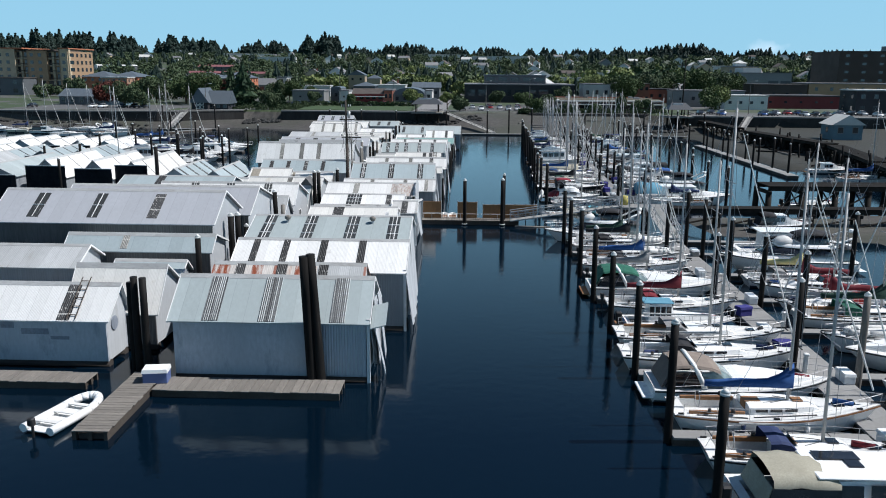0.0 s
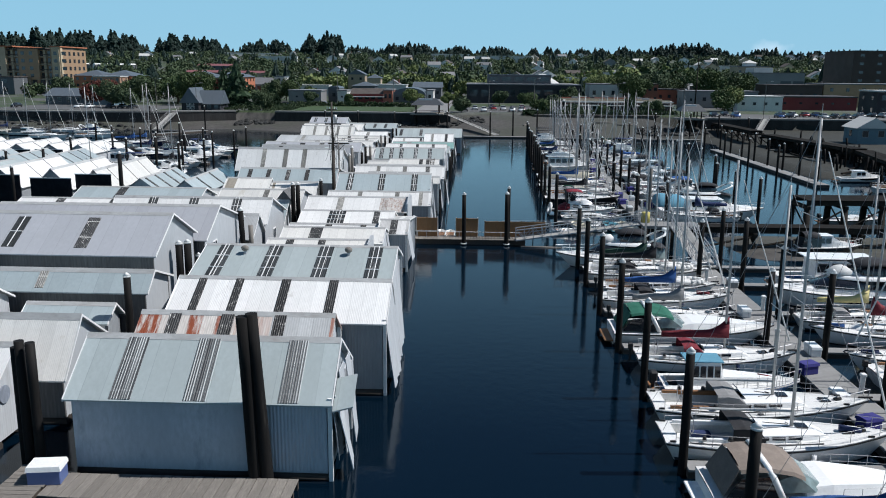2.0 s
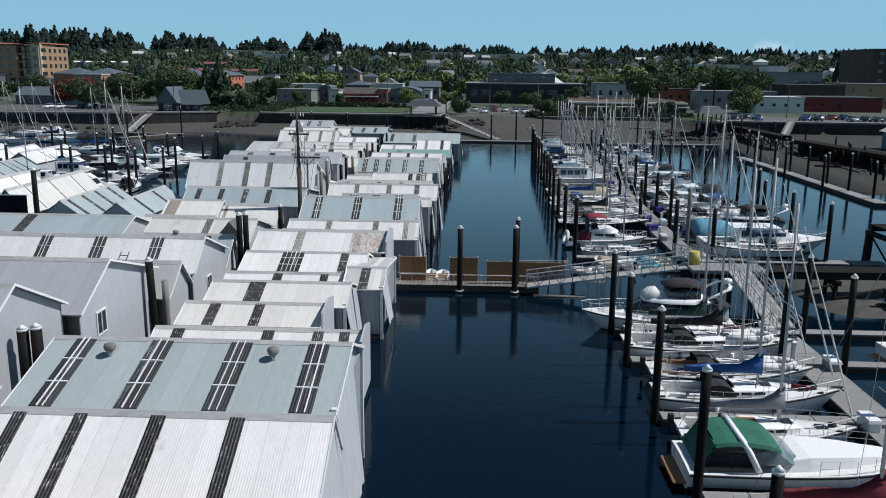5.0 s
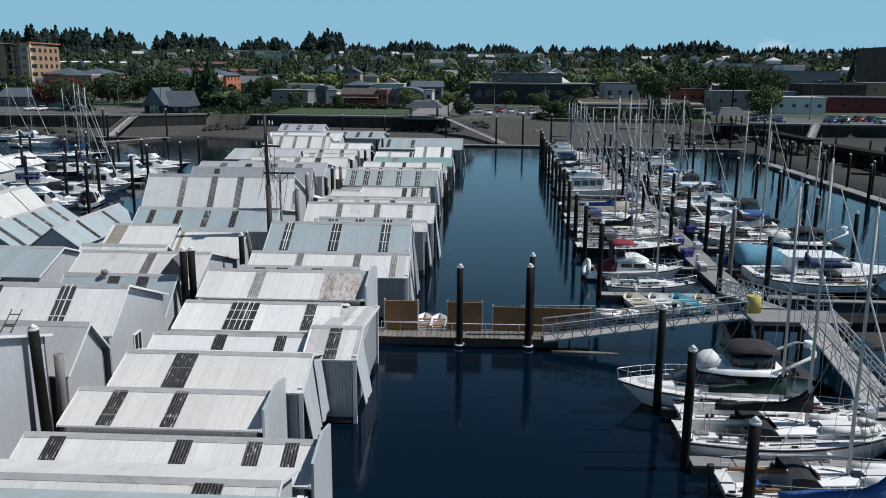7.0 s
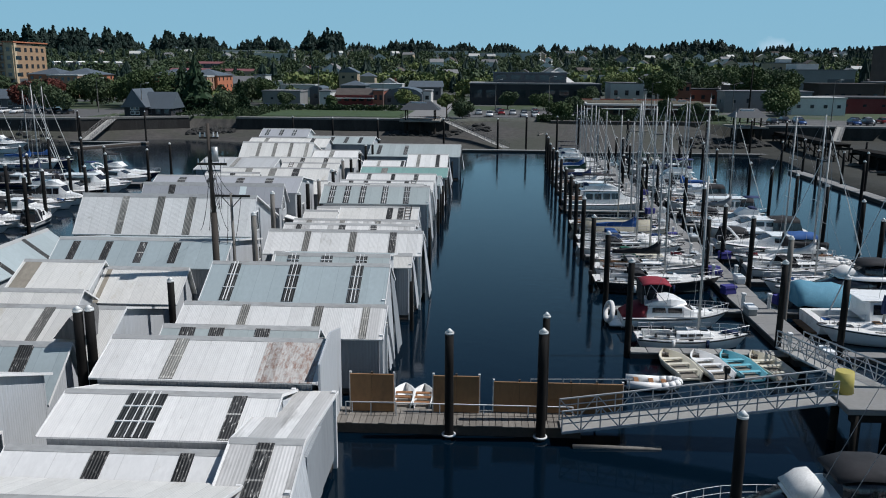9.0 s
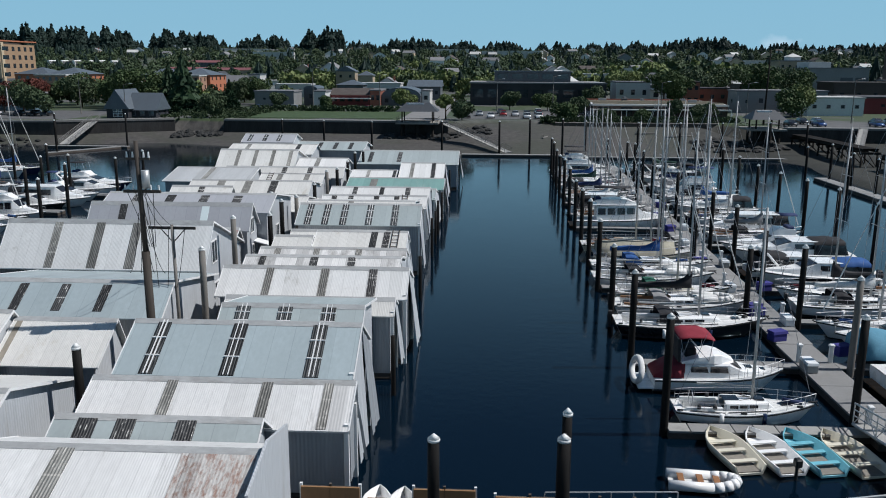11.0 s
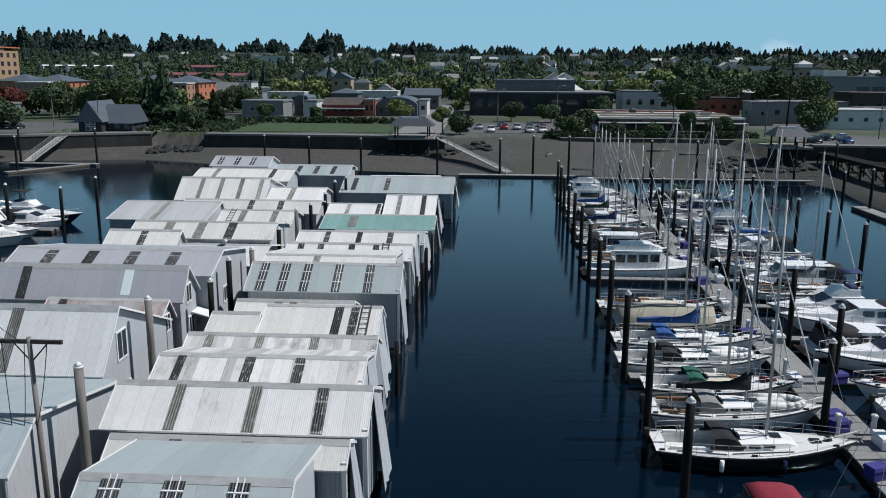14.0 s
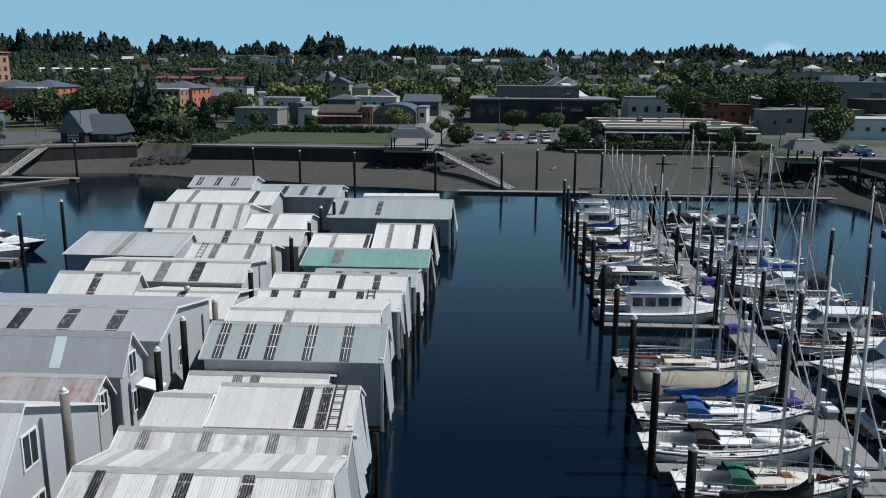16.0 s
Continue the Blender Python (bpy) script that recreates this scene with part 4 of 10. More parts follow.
def build_hull(ob, L, B, F, kind, hull, stripe=None, cockpit=(0.06, 0.34), deck=None):
    st = hull_rings(L, B, F, kind)
    rake = 0.10 if kind == "sail" else 0.14
    bm = BM()
    rings = []
    for x, b, z, k in st:
        s = x / L
        pull = lambda f: x - (rake * L * max(0, s - 0.72) / 0.28 * (1 - f)) + (0.0 if kind != "sail" else 0.05 * L * max(0, 0.15 - s) / 0.15 * (1 - f))
        prof = ((1.0, 1.0), (0.97, 0.58), (0.90, 0.26), (0.78, 0.04), (0.45, -0.14), (0.0, -0.3))
        right = [(pull(max(0, f)), -b * w, z * f if f > 0 else f) for w, f in prof]
        left = [(pull(max(0, f)), b * w, z * f if f > 0 else f) for w, f in prof[-2::-1]]
        rings.append(right + left)
    loft(bm, rings, close=False, cap=(False, False))
    tr = rings[0]
    bm.faces.new([bm.verts.new(p) for p in tr])
    bmesh.ops.remove_doubles(bm, verts=bm.verts[:], dist=0.002)
    for f in bm.faces:
        if f.calc_center_median().z < 0.16 * F:
            f.material_index = 1
    h = part("hull", bm, HULLS[hull], ob)
    h.data.materials.append(M_BOTTOM)
    # rubbing strake along the sheer
    bm = BM()
    for sgn in (-1, 1):
        rg = []
        for x, b, z, k in st:
            y = sgn * (b + 0.012)
            rg.append([(x, y, z - 0.10), (x, y + sgn * 0.03, z - 0.10), (x, y + sgn * 0.03, z - 0.03), (x, y, z - 0.03)])
        loft(bm, rg, smooth=False)
    part("rub_rail", bm, stripe or M_BLACK, h)
    # deck with a sunken cockpit
    bm = BM()
    rg = []
    c0, c1 = cockpit
    stations = sorted(set([x / L for x, *_ in st] + [c0, c0 + 0.004, c1, c1 + 0.004]))
    xs = [x for x, *_ in st]
    for s in stations:
        x = s * L
        b = float(np.interp(x, xs, [q[1] for q in st]))
        z = float(np.interp(x, xs, [q[2] for q in st]))
        sunk = c0 + 0.002 < s < c1 + 0.002
        iw = min(b * 0.62, b - 0.05 * B)
        iw = max(iw, 0.01)
        if sunk:
            rg.append([(x, -b, z), (x, -iw, z + 0.05), (x, -iw * 0.97, z - 0.42), (x, iw * 0.97, z - 0.42), (x, iw, z + 0.05), (x, b, z)])
        else:
            rg.append([(x, -b, z), (x, -iw, z + 0.045), (x, -iw * 0.3, z + 0.06), (x, iw * 0.3, z + 0.06), (x, iw, z + 0.045), (x, b, z)])
    loft(bm, rg, close=False, cap=(False, False), smooth=False)
    part("deck", bm, deck or M_DECK, ob)
    return st


def half_beam(st, x):
    return float(np.interp(x, [q[0] for q in st], [q[1] for q in st]))


def sheer(st, x):
    return float(np.interp(x, [q[0] for q in st], [q[2] for q in st]))


def rails(ob, st, L, a, b, h=0.55, bow=True):
    bm = BM()
    for sgn in (-1, 1):
        pts = []
        n = 6
        for i in range(n + 1):
            x = L * (a + (b - a) * i / n)
            p = Vector((x, sgn * half_beam(st, x) * 0.93, sheer(st, x)))
            pts.append(p + Vector((0, 0, h)))
            rod(bm, p, pts[-1], 0.014, n=4, caps=False)
        for p, q in zip(pts, pts[1:]):
            rod(bm, p, q, 0.011, n=4, caps=False)
            rod(bm, p - Vector((0, 0, h / 2)), q - Vector((0, 0, h / 2)), 0.010, n=4, caps=False)
    if bow:
        tip = Vector((L * 1.005, 0, sheer(st, L) + h))
        for sgn in (-1, 1):
            rod(bm, pts[-1] * Vector((1, 0, 1)) + Vector((0, sgn * abs(pts[-1].y), 0)), tip, 0.018, n=4, caps=False)
        rod(bm, tip, tip - Vector((0.1, 0, h)), 0.018, n=4, caps=False)
    tagged(part("guard_rail", bm, M_STEEL, ob), "stainless guard rail", kind="stuff")


def deck_fittings(ob, st, L, rnd, top):
    """Winches, sheet tracks, cleats, the companionway, an anchor on its roller and coiled lines; top: how high the coach roof stands above the side deck."""
    bm = BM()
    w = half_beam(st, L * 0.3)
    for sgn in (-1, 1):
        for f, r in ((0.16, 0.10), (0.27, 0.12)):
            xx = L * f
            z = sheer(st, xx) + 0.16
            rod(bm, (xx, sgn * w * 0.66, z), (xx, sgn * w * 0.66, z + 0.2), r, r * 0.75, n=8)
        for a, b, k in ((0.36, 0.66, 0.80), (0.10, 0.33, 0.86)):
            p, q = L * a, L * b
            rod(bm, (p, sgn * half_beam(st, p) * k, sheer(st, p) + 0.06), (q, sgn * half_beam(st, q) * k, sheer(st, q) + 0.06), 0.028, n=4)
        for f in (0.03, 0.46, 0.88):
            xx = L * f
            box(bm, xx - 0.14, xx + 0.14, sgn * half_beam(st, xx) * 0.9 - 0.03, sgn * half_beam(st, xx) * 0.9 + 0.03, sheer(st, xx) + 0.03, sheer(st, xx) + 0.10)
        for k in range(2):
            xx = L * rnd.uniform(0.38, 0.55)
            z = sheer(st, xx) + 0.03 + top
            rod(bm, (xx, sgn * w * rnd.uniform(0.15, 0.4), z), (L * 0.55, sgn * 0.1, z + 0.02), 0.018, n=4)
    zb = sheer(st, L) + 0.05
    rod(bm, (L * 0.955, 0, zb + 0.06), (L * 1.02, 0, zb + 0.08), 0.05, n=5)
    rod(bm, (L * 1.015, -0.2, zb - 0.05), (L * 1.015, 0.2, zb - 0.05), 0.04, n=5)
    xx = L * 0.86
    rod(bm, (xx - 0.15, 0, sheer(st, xx) + 0.05), (xx + 0.15, 0, sheer(st, xx) + 0.2), 0.12, n=8)
    tagged(part("deck_hardware", bm, M_BLACK, ob, "dark winches, tracks and cleats"), kind="stuff")
    bm = BM()
    xx = L * 0.35
    z = sheer(st, xx)
    box(bm, xx - 0.05, xx + 0.75, -0.34, 0.34, z + 0.02, z + 0.05 + top, 0.02)
    part("companionway", bm, M_BOATGLASS if rnd.random() < 0.6 else M_TEAK, ob, "sliding companionway hatch")


def deck_gear(ob, st, L, F, rnd):
    """Cushions, a rope coil, a life ring or a folded sail left about the cockpit and foredeck."""
    for i in range(rnd.randrange(1, 4) if ob.location.y < 125 else rnd.randrange(0, 2)):
        xx, sg = L * rnd.uniform(0.08, 0.30), rnd.choice((-1, 1))
        yy, zz = sg * half_beam(st, L * 0.2) * rnd.uniform(0.25, 0.45), sheer(st, xx) - 0.42
        bm = BM()
        w = rnd.uniform(0.25, 0.55)
        box(bm, xx - w, xx + w, yy - 0.2, yy + 0.2, zz, zz + rnd.uniform(0.12, 0.4), 0.05)
        part("cushion", bm, rnd.choice((CLOTH["navy"], CLOTH["black"], CLOTH["tan"], CLOTH["blue"], CLOTH["grey"])), ob)
    if rnd.random() < 0.5:
        xx = L * rnd.uniform(0.74, 0.86)
        zz = sheer(st, xx) + 0.06
        bm = BM()
        rod(bm, (xx - 0.5, 0.15, zz + 0.12), (xx + 0.4, -0.1, zz + 0.12), 0.17, 0.10, n=7)
        part("sail_bag", bm, rnd.choice((CLOTH["blue"], CLOTH["white"], CLOTH["red"], CLOTH["navy"])), ob)


def sailboat(x, y, L=9.0, bow=1, hull="white", cover="blue", dodger="", mast=None, wood=False, group="moored boats in the marina", stripe=None, tarp="", jib="white", dinghy=False, tilt=0.0, label="", cabin=True, k=0):
    """Stern at (x, y) on the water; bow=1 points to +x."""
    rnd = random.Random(int(x * 131 + y * 17 + k))
    B, F = 0.31 * L + 0.25, 0.074 * L + 0.14
    lab = label or ("%s sailing boat with %s sail cover moored at the dock" % (hull, cover) if cover else "%s sailing boat with bare boom moored at the dock" % hull)
    ob = thing("sailboat", x, y, 0, (0 if bow > 0 else 180) + tilt, lab, "sailboat", group)
    st = build_hull(ob, L, B, F, "sail", hull, stripe)
    # cabin trunk
    c0, c1 = 0.35 * L, 0.70 * L
    zc = 0.42
    bm = BM()
    rg = []
    for s, w, h in ((0.0, 0.6, 0.95), (0.06, 0.62, 1.0), (0.5, 0.58, 0.95), (0.86, 0.5, 0.72), (1.0, 0.42, 0.08)):
        xx = c0 + (c1 - c0) * s
        b, z = half_beam(st, xx) * w, sheer(st, xx) + 0.03
        rg.append([(xx, -b, z), (xx, -b * 0.93, z + zc * h * 0.8), (xx, -b * 0.6, z + zc * h), (xx, b * 0.6, z + zc * h), (xx, b * 0.93, z + zc * h * 0.8), (xx, b, z)])
    loft(bm, rg, close=False, smooth=False)
    cab = part("cabin", bm, M_GEL if hull != "cream" else M_CREAMGEL, ob)
    nwin = 3 if y < 128 else 1
    for sgn in (-1, 1):
        for i in range(nwin):
            xx = c0 + (c1 - c0) * (0.16 + 0.2 * i if nwin == 3 else 0.36)
            b, z = half_beam(st, xx) * 0.60, sheer(st, xx) + 0.03
            bm = BM()
            ww = 0.028 * L if nwin == 3 else 0.085 * L
            box(bm, xx - ww, xx + ww, sgn * b * 0.955 - 0.035, sgn * b * 0.955 + 0.035, z + 0.14, z + 0.28)
            part("port_window", bm, M_BOATGLASS, cab, "dark cabin window")
    bm = BM()
    xx = L * 0.60
    box(bm, xx - 0.25, xx + 0.25, -0.25, 0.25, sheer(st, xx) + zc * 0.9, sheer(st, xx) + zc * 0.9 + 0.08, 0.02)
    part("hatch", bm, M_BOATGLASS if rnd.random() < 0.6 else M_TEAK, ob)
    bm = BM()
    xx = L * 0.80
    box(bm, xx - 0.25, xx + 0.25, -0.25, 0.25, sheer(st, xx) + 0.04, sheer(st, xx) + 0.13, 0.02)
    part("hatch", bm, M_BOATGLASS, ob)
    cm = M_GEL if rnd.random() < 0.6 else M_TEAK
    for sgn in (-1, 1):
        bm = BM()
        box(bm, L * 0.07, L * 0.33, sgn * half_beam(st, L * 0.2) * 0.62 - 0.07, sgn * half_beam(st, L * 0.2) * 0.62 + 0.07, sheer(st, L * 0.2) - 0.02, sheer(st, L * 0.2) + 0.2, 0.02)
        part("coaming", bm, cm, ob)
    bm = BM()
    rg = []
    for i in range(13):
        a = 2 * math.pi * i / 12
        c, out = Vector((L * 0.14 - 0.1, 0.42 * math.cos(a), F + 0.45 + 0.42 * math.sin(a))), Vector((0, math.cos(a), math.sin(a)))
        rg.append([c + out * 0.025, c + Vector((0.025, 0, 0)), c - out * 0.025, c - Vector((0.025, 0, 0))])
    loft(bm, rg, cap=(False, False))
    part("steering_wheel", bm, M_STEEL, ob)
    # mast and rigging
    H = mast if mast is not None else 1.22 * L + rnd.uniform(-0.6, 0.8)
    if H > 0:
        mx = 0.56 * L
        zb = sheer(st, mx) + 0.35
        top = Vector((mx - 0.12, 0, zb + H))
        mm = M_MASTWOOD if wood else M_MAST
        bm = BM()
        rod(bm, (mx, 0, zb - 0.3), top, 0.085, 0.06, n=8)
        rod(bm, top, top + Vector((0, 0, 0.6)), 0.012, n=4)
        ms = part("mast", bm, mm, ob)
        for f in ((0.55,) if L < 9 else (0.42, 0.7)):
            p = Vector((mx, 0, zb)).lerp(top, f)
            bm = BM()
            rod(bm, p + Vector((-0.06, -B * 0.28, 0.05)), p + Vector((-0.06, B * 0.28, 0.05)), 0.022, n=4)
            part("spreader", bm, mm, ms)
        bm = BM()
        stern, stem = Vector((0.1, 0, F + 0.1)), Vector((L * 0.985, 0, sheer(st, L) + 0.05))
        rod(bm, stern, top, 0.012, n=3, caps=False)
        for sgn in (-1, 1):
            ch = Vector((mx - 0.15, sgn * half_beam(st, mx) * 0.95, sheer(st, mx)))
            sp = Vector((mx, 0, zb)).lerp(top, 0.55 if L < 9 else 0.7) + Vector((-0.06, sgn * B * 0.28, 0.05))
            rod(bm, ch, sp, 0.012, n=3, caps=False)
            rod(bm, sp, top, 0.012, n=3, caps=False)
        part("rigging", bm, M_WIRE, ob)
        bm = BM()
        if jib:
            rod(bm, stem + (top - stem) * 0.06, stem + (top - stem) * 0.9, 0.05, 0.022, n=6)
            part("furled_jib", bm, CLOTH[jib], ob, "furled headsail on the forestay")
        else:
            rod(bm, stem, top, 0.014, n=3, caps=False)
            part("forestay", bm, M_WIRE, ob)
        bz = zb + 0.75
        e = Vector((mx - 0.40 * L, 0, bz + 0.05))
        bm = BM()
        rod(bm, (mx - 0.08, 0, bz), e, 0.055, n=6)
        bo = part("boom", bm, mm, ob)
        if cover:
            bm = BM()
            rg = []
            for i in range(8):
                f = i / 7
                c = Vector((mx + 0.14 - (0.40 * L + 0.14) * f, 0, bz + 0.06))
                r, hgt = 0.10 + 0.10 * (1 - f) + 0.02 * math.sin(i * 2.1), 0.22 + (0.75 * max(0, 1 - f * 5) + 0.18 * (1 - f)) + 0.03 * math.sin(i * 1.7)
                rg.append([c + Vector((0, -r, -0.10)), c + Vector((0, -r * 0.9, hgt * 0.5)), c + Vector((0, 0, hgt)), c + Vector((0, r * 0.9, hgt * 0.5)), c + Vector((0, r, -0.10)), c + Vector((0, 0, -0.16))])
            loft(bm, rg)
            part("sail_cover", bm, CLOTH[cover], bo, "canvas sail cover on the boom")
    if dodger:
        bm = BM()
        rg = []
        w = half_beam(st, c0) * 0.64
        for f, h in ((-0.07, 0.66), (-0.02, 0.70), (0.025, 0.62), (0.07, 0.2)):
            xx = c0 + f * L
            z = sheer(st, c0) + 0.1
            rg.append([(xx, -w, z), (xx, -w * 0.97, z + h * 0.86), (xx, -w * 0.84, z + h * 0.98), (xx, 0, z + h * 1.04), (xx, w * 0.84, z + h * 0.98), (xx, w * 0.97, z + h * 0.86), (xx, w, z)])
        loft(bm, rg, close=False, cap=(False, False), smooth=False)
        dg = part("dodger", bm, CLOTH[dodger], ob, "canvas spray dodger")
        bm = BM()
        xx, z = c0 + 0.075 * L, sheer(st, c0) + 0.35
        hexa(bm, [(xx - 0.02, -w * 0.6, z), (xx + 0.03, -w * 0.6, z), (xx + 0.03, w * 0.6, z), (xx - 0.02, w * 0.6, z),
                  (xx - 0.035 * L, -w * 0.55, z + 0.42), (xx - 0.035 * L + 0.05, -w * 0.55, z + 0.42), (xx - 0.035 * L + 0.05, w * 0.55, z + 0.42), (xx - 0.035 * L, w * 0.55, z + 0.42)])
        part("clear_panel", bm, M_BOATGLASS, dg)
    if tarp:
        bm = BM()
        rg = []
        for i in range(7):
            f = i / 6
            xx = L * (0.03 + 0.75 * f)
            w, z = half_beam(st, xx) * 1.05, sheer(st, xx)
            zt = z + 1.15 - 0.25 * f + 0.08 * rnd.uniform(-1, 1)
            rg.append([(xx, -w, z - 0.25), (xx, -w * 0.9, z + 0.4), (xx, -0.1, zt), (xx, 0.1, zt), (xx, w * 0.9, z + 0.4), (xx, w, z - 0.25)])
        loft(bm, rg, close=False)
        part("tarpaulin", bm, CLOTH[tarp], ob, "boat tarpaulin tied over the boom")
    rails(ob, st, L, 0.04, 0.92)
    if not tarp and y < 175:
        deck_fittings(ob, st, L, rnd, zc)
    for i in range(2):
        bm = BM()
        xx = L * (0.3 + 0.3 * i)
        rod(bm, (xx, -half_beam(st, xx) - 0.12, 0.25), (xx, -half_beam(st, xx) - 0.12, 0.8), 0.11, n=8)
        part("fender", bm, HULLS["white"] if rnd.random() < 0.6 else HULLS["navy"], ob)
    if dinghy:
        bm = BM()
        pts = []
        for i in range(9):
            a = math.pi * i / 8
            pts.append(Vector((0.76 * L + 1.1 * math.sin(a), 0.62 * math.cos(a), sheer(st, 0.75 * L) + 0.32)))
        pts = [Vector((0.60 * L, 0.62, pts[0].z))] + pts + [Vector((0.60 * L, -0.62, pts[0].z))]
        for p, q in zip(pts, pts[1:]):
            rod(bm, p, q, 0.2, n=8)
        box(bm, 0.60 * L, 0.78 * L, -0.5, 0.5, pts[0].z - 0.05, pts[0].z + 0.05)
        part("upturned_dinghy", bm, CLOTH["white"], ob, "white inflatable lashed on the foredeck")
    if rnd.random() < 0.45:
        bm = BM()
        rod(bm, (-0.18, 0.5, 0.2), (-0.18, 0.5, F + 0.15), 0.07, n=6)
        box(bm, -0.32, -0.04, 0.38, 0.62, F + 0.1, F + 0.5, 0.04)
        part("outboard_motor", bm, M_BLACK, ob, "small outboard motor on the stern")
    deck_gear(ob, st, L, F, rnd)
    return ob


def express_top(ob, cab, st, L, cloth):
    """Raked wraparound windscreen, a fabric top drawn back to the transom and a moulded arch."""
    w, z = half_beam(st, L * 0.35) * 0.80, sheer(st, L * 0.35)
    x0, x1, top = L * 0.44, L * 0.345, z + 1.02
    for sgn in (-1, 0, 1):
        bm = BM()
        if sgn:
            hexa(bm, [(x0 - 0.35, sgn * w, z + 0.36), (L * 0.25, sgn * w * 1.04, z + 0.3), (L * 0.25, sgn * w * 1.02, z + 0.3), (x0 - 0.37, sgn * (w - 0.03), z + 0.36),
                      (x1 - 0.2, sgn * w * 0.9, top - 0.04), (L * 0.24, sgn * w * 0.96, top - 0.25), (L * 0.24, sgn * w * 0.94, top - 0.25), (x1 - 0.22, sgn * (w * 0.9 - 0.03), top - 0.04)])
        else:
            hexa(bm, [(x0, -w * 0.6, z + 0.48), (x0, w * 0.6, z + 0.48), (x0 - 0.04, w * 0.6, z + 0.48), (x0 - 0.04, -w * 0.6, z + 0.48),
                      (x1, -w * 0.6, top), (x1, w * 0.6, top), (x1 - 0.04, w * 0.6, top), (x1 - 0.04, -w * 0.6, top)])
        part("windscreen", bm, M_SCREEN, cab, "raked clear windscreen panel")
    for sgn in (-1, 1):
        bm = BM()
        hexa(bm, [(x0, sgn * w * 0.6, z + 0.47), (x0 - 0.35, sgn * w, z + 0.36), (x0 - 0.38, sgn * (w - 0.03), z + 0.36), (x0 - 0.04, sgn * (w * 0.6 - 0.02), z + 0.47),
                  (x1, sgn * w * 0.6, top), (x1 - 0.2, sgn * w * 0.9, top - 0.03), (x1 - 0.23, sgn * (w * 0.9 - 0.03), top - 0.03), (x1 - 0.04, sgn * (w * 0.6 - 0.02), top)])
        part("windscreen", bm, M_SCREEN, cab, "raked clear windscreen panel")
    bm = BM()
    rod(bm, (x1, -w * 0.62, top + 0.01), (x1, w * 0.62, top + 0.01), 0.03, n=5)
    part("screen_rim", bm, M_GEL, cab)
    if not cloth:
        return
    rg = []
    for f, h in ((0.355, 1.04), (0.31, 1.22), (0.22, 1.34), (0.15, 1.32), (0.10, 1.22)):
        xx, zt, ww = L * f, z + h, half_beam(st, L * f) * 0.86
        rg.append([(xx, -ww * 0.97, zt - 0.2), (xx, -ww * 0.9, zt - 0.07), (xx, -ww * 0.5, zt), (xx, 0, zt + 0.04), (xx, ww * 0.5, zt), (xx, ww * 0.9, zt - 0.07), (xx, ww * 0.97, zt - 0.2)])
    bm = BM()
    loft(bm, rg, close=False, cap=(False, False), smooth=False)
    cn = part("canopy", bm, (CLOTH["taupe"] if cloth == "tan" else CLOTH[cloth]), ob, "fabric cockpit canopy stretched on hoops")
    for sgn in (-1, 1):
        bm = BM()
        ww = half_beam(st, L * 0.2) * 0.86
        hexa(bm, [(L * 0.05, sgn * ww - 0.02, z + 0.08), (L * 0.26, sgn * ww - 0.02, z + 0.08), (L * 0.26, sgn * ww + 0.02, z + 0.08), (L * 0.05, sgn * ww + 0.02, z + 0.08),
                  (L * 0.10, sgn * ww * 0.99 - 0.02, z + 0.85), (L * 0.25, sgn * ww * 0.99 - 0.02, z + 1.0), (L * 0.25, sgn * ww * 0.99 + 0.02, z + 1.0), (L * 0.10, sgn * ww * 0.99 + 0.02, z + 0.85)])
        part("side_curtain", bm, M_BOATGLASS, cn, "dark clear-vinyl side curtain")
    bm = BM()
    ww = half_beam(st, L * 0.1) * 0.86
    hexa(bm, [(L * 0.035, -ww, z + 0.1), (L * 0.04, -ww, z + 0.1), (L * 0.04, ww, z + 0.1), (L * 0.035, ww, z + 0.1),
              (L * 0.095, -ww * 0.9, z + 1.16), (L * 0.10, -ww * 0.9, z + 1.16), (L * 0.10, ww * 0.9, z + 1.16), (L * 0.095, ww * 0.9, z + 1.16)])
    part("aft_curtain", bm, (CLOTH["taupe"] if cloth == "tan" else CLOTH[cloth]), cn)
    bm = BM()
    ww = half_beam(st, L * 0.2) * 0.92
    rg = []
    for yy, zz, xx in ((-1, 0.1, 0.27), (-0.98, 0.9, 0.23), (-0.8, 1.34, 0.205), (0, 1.42, 0.20), (0.8, 1.34, 0.205), (0.98, 0.9, 0.23), (1, 0.1, 0.27)):
        c = Vector((L * xx, ww * yy, z + zz))
        rg.append([c + Vector((-0.14, 0, 0)), c + Vector((0, 0.05 * yy, 0.06)), c + Vector((0.14, 0, 0)), c - Vector((0, 0.05 * yy, 0.06))])
    loft(bm, rg)
    part("arch", bm, M_GEL, ob, "white moulded arch")


